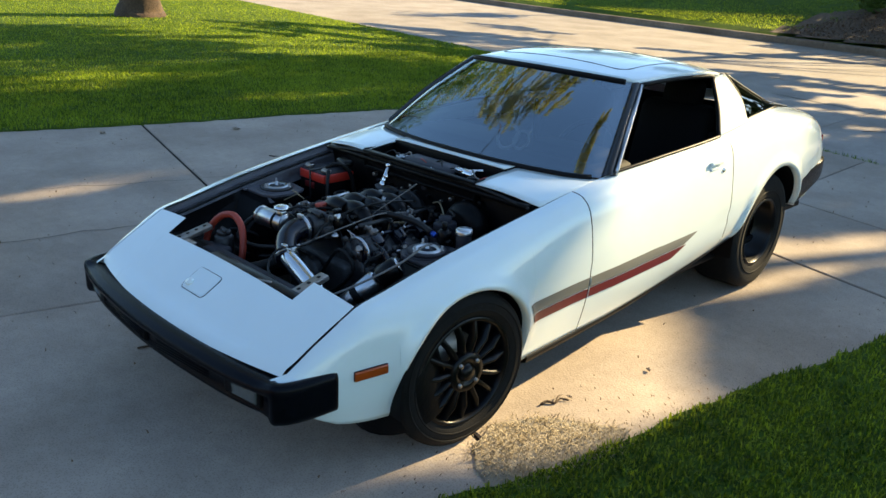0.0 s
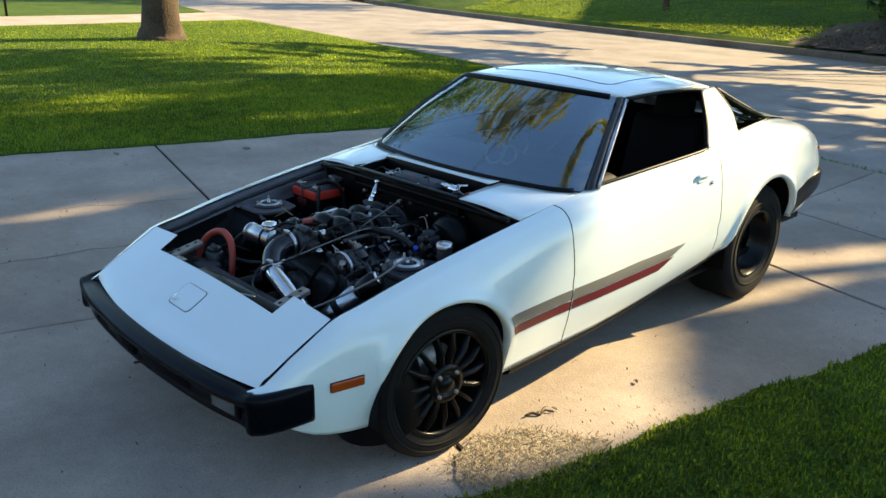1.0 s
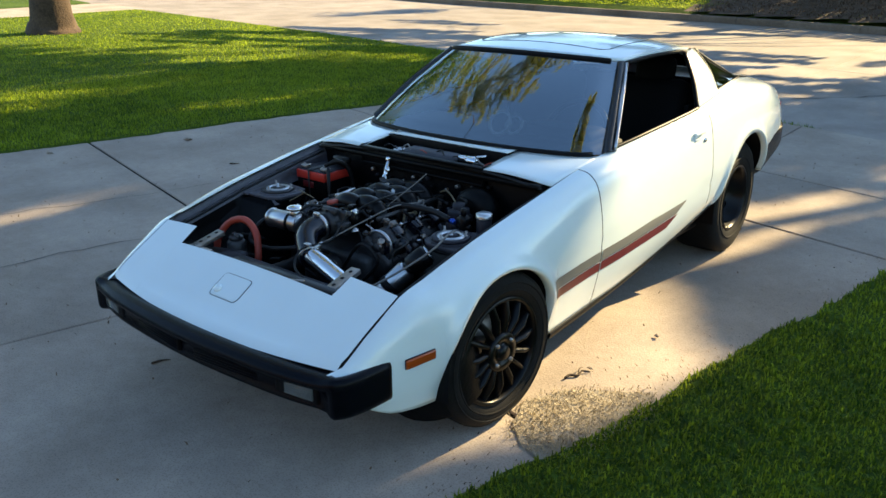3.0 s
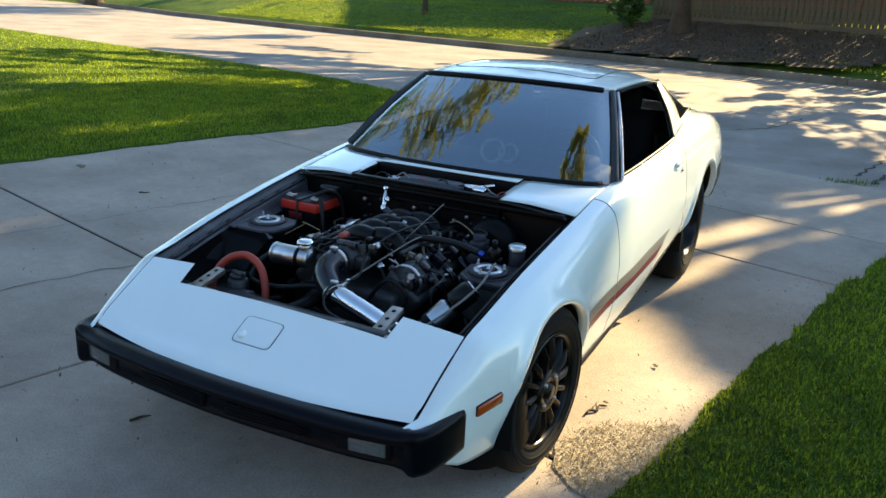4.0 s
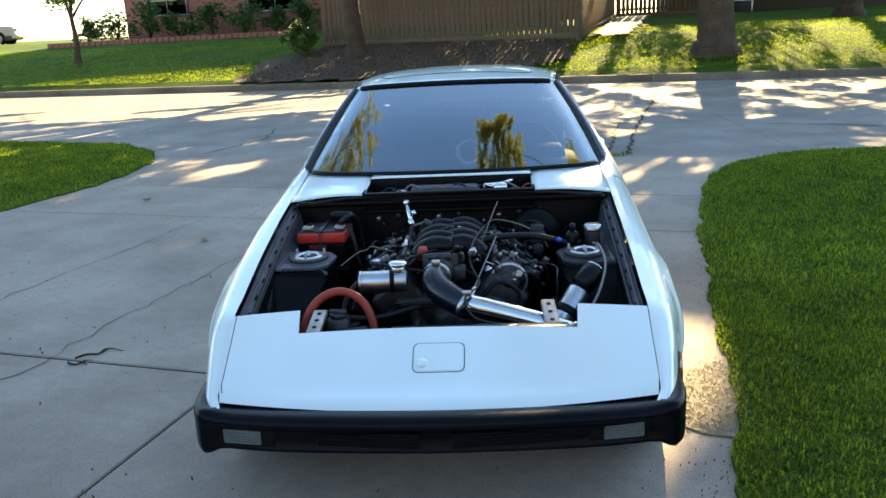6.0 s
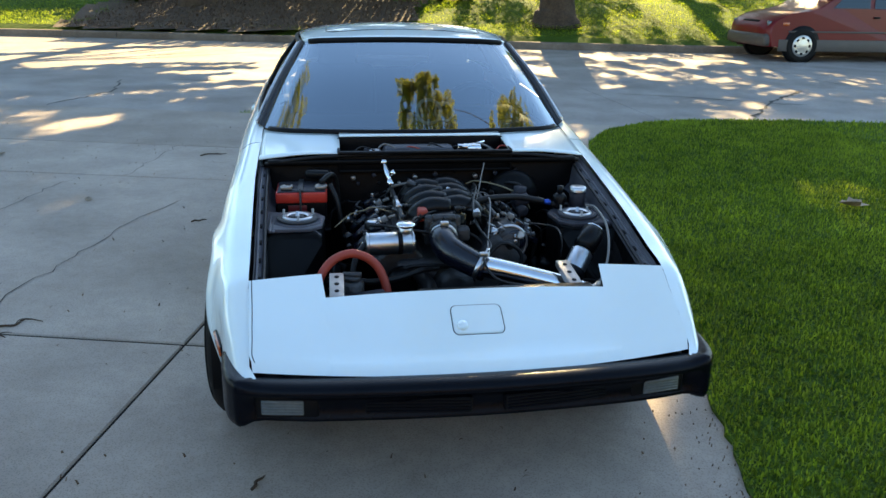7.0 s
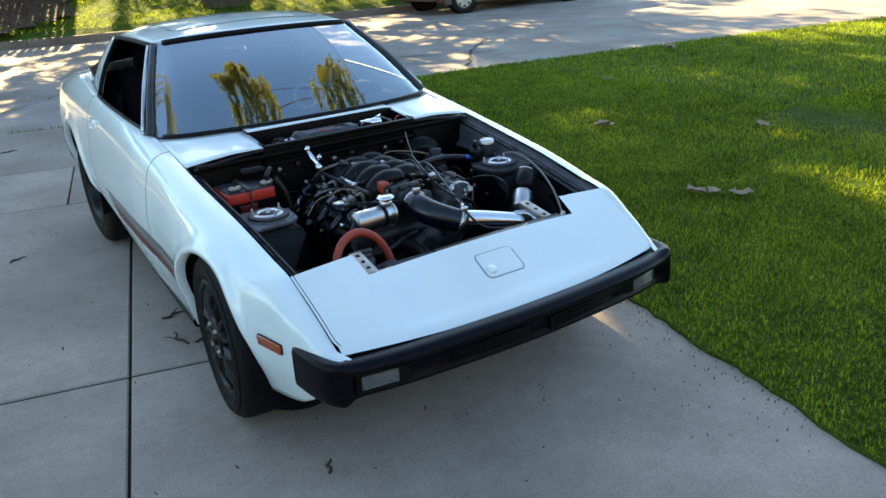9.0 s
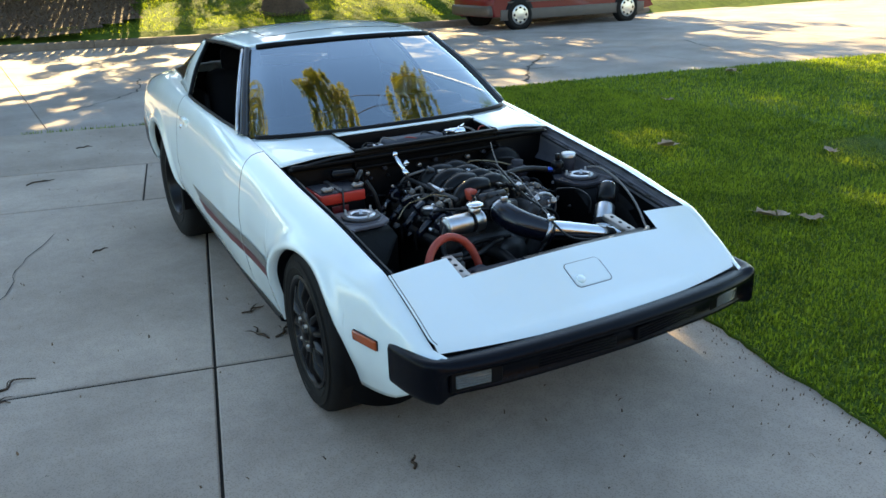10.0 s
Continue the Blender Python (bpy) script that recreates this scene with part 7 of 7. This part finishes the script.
PICK = [(-2.1, 0.34), (-2.16, 0.50), (-2.12, 0.68), (-1.95, 0.78), (-1.2, 0.86), (-0.65, 0.92), (-0.1, 1.30), (0.5, 1.42), (1.2, 1.38), (1.8, 1.0), (2.2, 0.9), (2.25, 0.6), (2.2, 0.32), (0, 0.24)]
near_car = vehicle("hatchback", (-2.78, -2.98, 0.0), -92, 4.3, 1.72, PICK, 0.9, (-1.35, 1.3), 0.30, "paint", "trim", "white car parked beside the coupe on the driveway",
        [[(-0.50, 0.95), (0.45, 0.95), (0.45, 1.32), (-0.05, 1.26)], [(0.52, 0.95), (1.5, 0.97), (1.15, 1.30), (0.52, 1.33)]])
for s in (1, -1):
    part("headlamp", rbox(0.10, 0.36, 0.13, at=(-2.10, s * 0.60, 0.64), bevel=0.03), M["lamp"], near_car)


# ---- litter, cracks and grass ----
def ribbon(pts, w, z, seed, name, parent, jag=0.03):
    """A ragged crack filled with dirt."""
    g = random.Random(seed)
    line = []
    for (x1, y1), (x2, y2) in zip(pts, pts[1:]):
        n = max(2, int(math.hypot(x2 - x1, y2 - y1) / 0.10))
        for i in range(n):
            line.append((x1 + (x2 - x1) * i / n + g.uniform(-jag, jag), y1 + (y2 - y1) * i / n + g.uniform(-jag, jag)))
    line.append(pts[-1])
    verts, faces = [], []
    for i, (x, y) in enumerate(line):
        x2, y2 = line[min(i + 1, len(line) - 1)]
        x1, y1 = line[max(i - 1, 0)]
        d = math.hypot(x2 - x1, y2 - y1) or 1
        k = w * g.uniform(0.4, 1.2) * (0.3 if i in (0, len(line) - 1) else 1)
        nx, ny = -(y2 - y1) / d * k, (x2 - x1) / d * k
        verts += [(x + nx, y + ny, z), (x - nx, y - ny, z)]
        if i:
            faces.append((2 * i - 2, 2 * i - 1, 2 * i + 1, 2 * i))
    return part(name, mesh_of(name, verts, faces, M["crack"], False), None, parent, "dark dirt-filled crack")


for k, (pts, w) in enumerate(((((-2.55, -1.2), (-2.42, -0.59), (-2.38, -0.25), (-2.29, 0.1), (-2.05, 0.72), (-1.95, 1.19), (-1.78, 1.75), (-1.66, 2.34), (-1.37, 2.97)), 0.0035), (((-1.9, 3.72), (-1.80, 4.3), (-1.66, 4.95)), 0.004), (((0.80, 0.03), (0.98, -0.02), (1.06, -0.10)), 0.008), (((-3.45, -0.1), (-3.05, 0.99), (-2.92, 1.55), (-2.63, 2.47), (-2.26, 3.72)), 0.0035))):
    ribbon(pts, w, 0.0042, k, "crack", driveway)
for k, (pts, w) in enumerate(((((1.73, 6.31), (2.41, 9.27), (3.0, 11.4), (3.54, 13.64)), 0.025), (((1.59, 6.63), (2.01, 8.83), (2.2, 9.19)), 0.02), (((4.87, 6.35), (5.71, 7.47), (7.0, 8.74)), 0.028),
                              (((3.9, 8.46), (4.71, 8.15), (5.71, 7.47), (6.19, 7.3)), 0.018), (((-3.57, 7.55), (-3.07, 8.81), (-3.22, 10.09)), 0.016), (((-2.53, 10.1), (-1.1, 9.76)), 0.02), (((-0.6, 8.2), (0.4, 9.3), (0.7, 10.8)), 0.014), (((9.2, 5.6), (9.6, 7.4), (10.4, 8.8)), 0.016))):
    ribbon(pts, w, -0.0075, 20 + k, "crack", street)


def blades(name, places, length, width, material, seed, lean=0.5, flat=False):
    """Grass from (x, y, z) roots: each blade bends once; one mesh."""
    g = np.random.default_rng(seed)
    p = np.array(places, float)
    n = len(p)
    a = g.uniform(0, 2 * np.pi, n)
    tilt = np.abs(g.normal(0, lean, n)) if not flat else g.uniform(1.42, 1.56, n)
    h = length * g.uniform(0.45, 1.35, n)
    side = np.stack([-np.sin(a), np.cos(a), np.zeros(n)], 1) * (width * g.uniform(0.6, 1.3, n))[:, None] / 2
    d1 = np.stack([np.cos(a) * np.sin(tilt * 0.5), np.sin(a) * np.sin(tilt * 0.5), np.cos(tilt * 0.5)], 1)
    bend = np.minimum(tilt * 1.3, 1.62)
    d2 = np.stack([np.cos(a) * np.sin(bend), np.sin(a) * np.sin(bend), np.cos(bend)], 1)
    mid = p + d1 * (0.55 * h)[:, None]
    tip = mid + d2 * (0.45 * h)[:, None]
    v = np.stack([p - side, p + side, mid + side * 0.8, mid - side * 0.8, tip], 1).reshape(-1, 3)
    base = np.arange(n)[:, None] * 5
    loops = np.concatenate([base + [0, 1, 2, 3], base + [3, 2, 4]], 1).ravel()
    me = bpy.data.meshes.new(name)
    me.vertices.add(5 * n)
    me.vertices.foreach_set("co", v.ravel())
    me.loops.add(7 * n)
    me.loops.foreach_set("vertex_index", loops)
    me.polygons.add(2 * n)
    me.polygons.foreach_set("loop_start", (np.arange(n)[:, None] * 7 + [0, 4]).ravel())
    me.polygons.foreach_set("loop_total", np.tile([4, 3], n))
    me.update()
    me.validate()
    me.materials.append(material)
    return me


def scatter(poly, box, density, seed, keep=None):
    """Roots at random inside a polygon, within a box of x0, y0, x1, y1."""
    g = np.random.default_rng(seed)
    x0, y0, x1, y1 = box
    n = int((x1 - x0) * (y1 - y0) * density)
    pts = np.stack([g.uniform(x0, x1, n), g.uniform(y0, y1, n)], 1)
    c = np.zeros(n, bool)
    for (ax, ay), (bx, by) in zip(poly, poly[1:] + poly[:1]):
        if ay == by:
            continue
        cross = (ay > pts[:, 1]) != (by > pts[:, 1])
        c ^= cross & (pts[:, 0] < (bx - ax) * (pts[:, 1] - ay) / (by - ay) + ax)
    pts = pts[c]
    if keep is not None:
        pts = pts[[keep(x, y) for x, y in pts]]
    return pts


def grow(name, poly, box, density, length, width, seed, label, lift=0.008, lean=0.5):
    pts = scatter(poly, box, density, seed)
    at = np.concatenate([pts, np.full((len(pts), 1), lift)], 1)
    tagged(part(name, blades(name, at, length, width, M["grass"], seed, lean), None), label, "grass", kind="stuff")


RR, LL = ragged(LAWN_R), ragged(LAWN_L)
grow("grass", RR, (0.4, -3.0, 3.2, 1.6), 12500, 0.029, 0.0075, 1, "dense green lawn grass along the driveway", lean=1.05)
grow("grass", RR, (1.1, 1.6, 5.2, 6.2), 5000, 0.034, 0.009, 2, "green lawn grass by the driveway apron", lean=0.9)
grow("grass", RR, (3.2, -3.0, 8.0, 1.6), 3600, 0.034, 0.010, 3, "green lawn grass further from the drive", lean=0.9)
grow("grass", RR, (5.2, 1.6, 13.0, 6.2), 1400, 0.042, 0.010, 4, "green lawn grass along the street", lean=0.65)
grow("grass", LL, (-8.5, -1.0, -3.9, 9.6), 3400, 0.038, 0.0085, 5, "green lawn grass on the far side of the driveway", lean=0.65)
grow("grass", LL, (-14.0, -4.0, -8.5, 11.2), 1500, 0.034, 0.010, 6, "mown grass under the tree", lean=0.9)
grow("grass", LL, (-21.6, -4.0, -14.0, 12.3), 650, 0.034, 0.012, 7, "mown grass round the tree trunk", lean=0.9)


def far_grass():
    g = np.random.default_rng(9)
    n = 170000
    x = g.uniform(-22, 15.5, n)
    d = g.uniform(0.2, 1.0, n) ** 1.6 * 7.5
    y = np.array([kerb_y(v) for v in x]) + d
    clump = np.array([noise.noise((a * 1.3, b * 1.3, 5)) for a, b in zip(x, y)])
    bed = np.array([inside([(-6.0, 19.0), (2.2, 18.2), (2.4, 20.8), (-4.6, 22.6)], a, b) for a, b in zip(x, y)])
    ok = (clump > -0.45) & ~bed
    x, y, clump = x[ok], y[ok], clump[ok]
    z = np.array([land_z(a, b) for a, b in zip(x, y)]) + 0.02
    tagged(part("grass", blades("grass", np.stack([x, y, z], 1), 0.03, 0.013, M["grass"], 9, 0.9), None), "rough grass along the far kerb", "grass", kind="stuff")


far_grass()

tufts = [(1.35 + 0.05 * i, 6.2 + 0.02 * i - 0.1 * (i % 2)) for i in range(9)] + [(-1.2 + 0.1 * i, 6.86 - 0.026 * i) for i in range(14)]
g = np.random.default_rng(12)
roots = np.array([(x + g.normal(0, 0.04), y + g.normal(0, 0.015), -0.02) for x, y in tufts for _ in range(22)])
tagged(part("weeds", blades("weeds", roots, 0.05, 0.008, M["grass"], 12, 0.8), None), "weeds growing in the street joint", "weeds", kind="stuff")

# straw-strewn bare patch at the front wheel
bare = [(0.84, 0.0), (0.79, 0.17), (0.86, 0.34), (0.98, 0.44), (1.15, 0.57), (1.24, 0.42), (1.17, 0.06), (1.06, -0.12), (0.95, -0.10)]
bm = bmesh.new()
ring = ragged(bare, 0.04, 0.02)
f = bm.faces.new([bm.verts.new((x, y, 0.0065)) for x, y in ring])
bmesh.ops.triangulate(bm, faces=[f])
tagged(part("bare_patch", bm, M["dust"]), "bare soil washed over the driveway edge", "soil", kind="structure")
pts = scatter(bare, (0.6, -0.6, 1.6, 1.2), 12000, 14)
pts = pts + np.random.default_rng(15).normal(0, 0.025, pts.shape)
tagged(part("straw", blades("straw", np.concatenate([pts, np.full((len(pts), 1), 0.008)], 1), 0.022, 0.0034, M["straw"], 15, flat=True), None), "dry straw and clippings by the wheel", "straw", kind="stuff")
g = np.random.default_rng(16)
n = 420
ti = g.uniform(0, 1, n)
ex = np.interp(ti, [0, 0.25, 0.5, 0.75, 1], [0.72, 1.05, 1.25, 1.55, 2.0])
ey = np.interp(ti, [0, 0.25, 0.5, 0.75, 1], [-1.4, 0.0, 0.9, 2.3, 4.2])
off = -np.abs(g.exponential(0.10, n))
pts = np.stack([ex + off, ey + g.normal(0, 0.05, n), np.full(n, 0.004)], 1)
tagged(part("clippings", blades("clippings", pts, 0.013, 0.005, M["mulch"], 16, flat=True), None), "brown clippings and crumbs of litter", "litter", kind="stuff")
pts = np.stack([g.uniform(-5.0, 1.0, 650), g.uniform(-1.5, 6.4, 650), np.full(650, 0.004)], 1)
tagged(part("clippings", blades("clippings", pts, 0.02, 0.007, M["mulch"], 17, flat=True), None), "scattered specks of leaf litter on the concrete", "litter", kind="stuff")


def twig(at, rz, length, seed):
    g = random.Random(seed)
    t = thing("twig", (*at, 0.0), "small dark twig lying on the concrete", "twig", "twigs on the driveway", rz=rz)
    pts = [(length * (k / 4 - 0.5), g.uniform(-0.02, 0.02) * length * 8, 0.006 + 0.004 * (k % 2)) for k in range(5)]
    part("stick", tube(pts, [0.005, 0.006, 0.005, 0.004, 0.002], n=3, seg=6), M["bark"], t)
    if length > 0.1:
        part("shoot", tube([pts[2], (pts[2][0] + 0.03, 0.03, 0.012), (pts[2][0] + 0.06, 0.045, 0.006)], [0.003, 0.0025, 0.001], n=3, seg=5), M["bark"], t)


for k, (x, y, rz, ln) in enumerate(((0.84, 0.50, 62, 0.13), (-0.76, 0.74, 100, 0.16), (-0.70, 1.01, 20, 0.12), (-0.64, 0.70, 30, 0.18), (-1.80, 0.82, 30, 0.22), (-0.66, -0.54, 60, 0.08), (-1.19, 2.42, 20, 0.10), (-1.31, 4.48, 5, 0.22), (-0.81, 5.70, 12, 0.14), (-1.85, 0.70, -12, 0.12), (-3.3, 1.9, 40, 0.08))):
    twig((x, y), rz, ln, 60 + k)


def curled_leaf(at, size, rz, label, seed):
    """A dry leaf, lobed and curled up at its edges."""
    g = random.Random(seed)
    bm = bmesh.new()
    c = bm.verts.new((0, 0, 0.004))
    ring = []
    for k in range(14):
        a = 2 * math.pi * k / 14
        r = size * (0.75 + 0.3 * (k % 2)) * (1.25 if abs(math.cos(a)) > 0.8 else 0.85)
        ring.append(bm.verts.new((r * math.cos(a), r * math.sin(a), 0.006 + size * g.uniform(0.05, 0.55))))
    for k in range(14):
        bm.faces.new((c, ring[k], ring[(k + 1) % 14]))
    ob = part("dead_leaf", bm, M["dead_leaf"])
    ob.matrix_basis = pose(at[0], at[1], at[2], 0, 0, rz)
    sol = ob.modifiers.new("thickness", "SOLIDIFY")
    sol.thickness = 0.002
    tagged(ob, label, "leaf", "fallen leaves")


for k, (x, y, s) in enumerate(((3.33, 2.26, 0.085), (2.47, 0.44, 0.055), (2.40, 0.52, 0.06), (2.55, 0.30, 0.06), (7.3, 5.0, 0.09), (4.17, 1.31, 0.06), (5.0, 3.9, 0.06))):
    curled_leaf((x, y, 0.035), s, 50 * k, "dry brown leaf curled on the grass", 80 + k)
for k, (x, y, s) in enumerate(((-4.9, 1.1, 0.03), (-4.4, 2.2, 0.035), (-3.1, 4.6, 0.04), (-2.0, 3.0, 0.03), (0.95, 1.05, 0.013), (0.86, 0.58, 0.011))):
    curled_leaf((x, y, 0.002), s, 35 * k, "small dry leaf on the concrete", 90 + k)


def bed_litter():
    g = np.random.default_rng(33)
    n = 9000
    x, y = g.uniform(-6.4, 2.6, n), g.uniform(17.9, 22.8, n)
    ok = np.array([inside([(-6.5, 19.0), (-2.6, 18.2), (0.6, 17.8), (2.4, 18.7), (2.6, 20.6), (-4.6, 22.7)], a, b) for a, b in zip(x, y)])
    x, y = x[ok], y[ok]
    z = np.array([land_z(a, b) for a, b in zip(x, y)]) + 0.055
    tagged(part("mulch", blades("mulch", np.stack([x, y, z], 1), 0.09, 0.02, M["mulch"], 33, flat=True), None), "brown bark mulch and fallen leaves", "mulch", kind="stuff")


bed_litter()
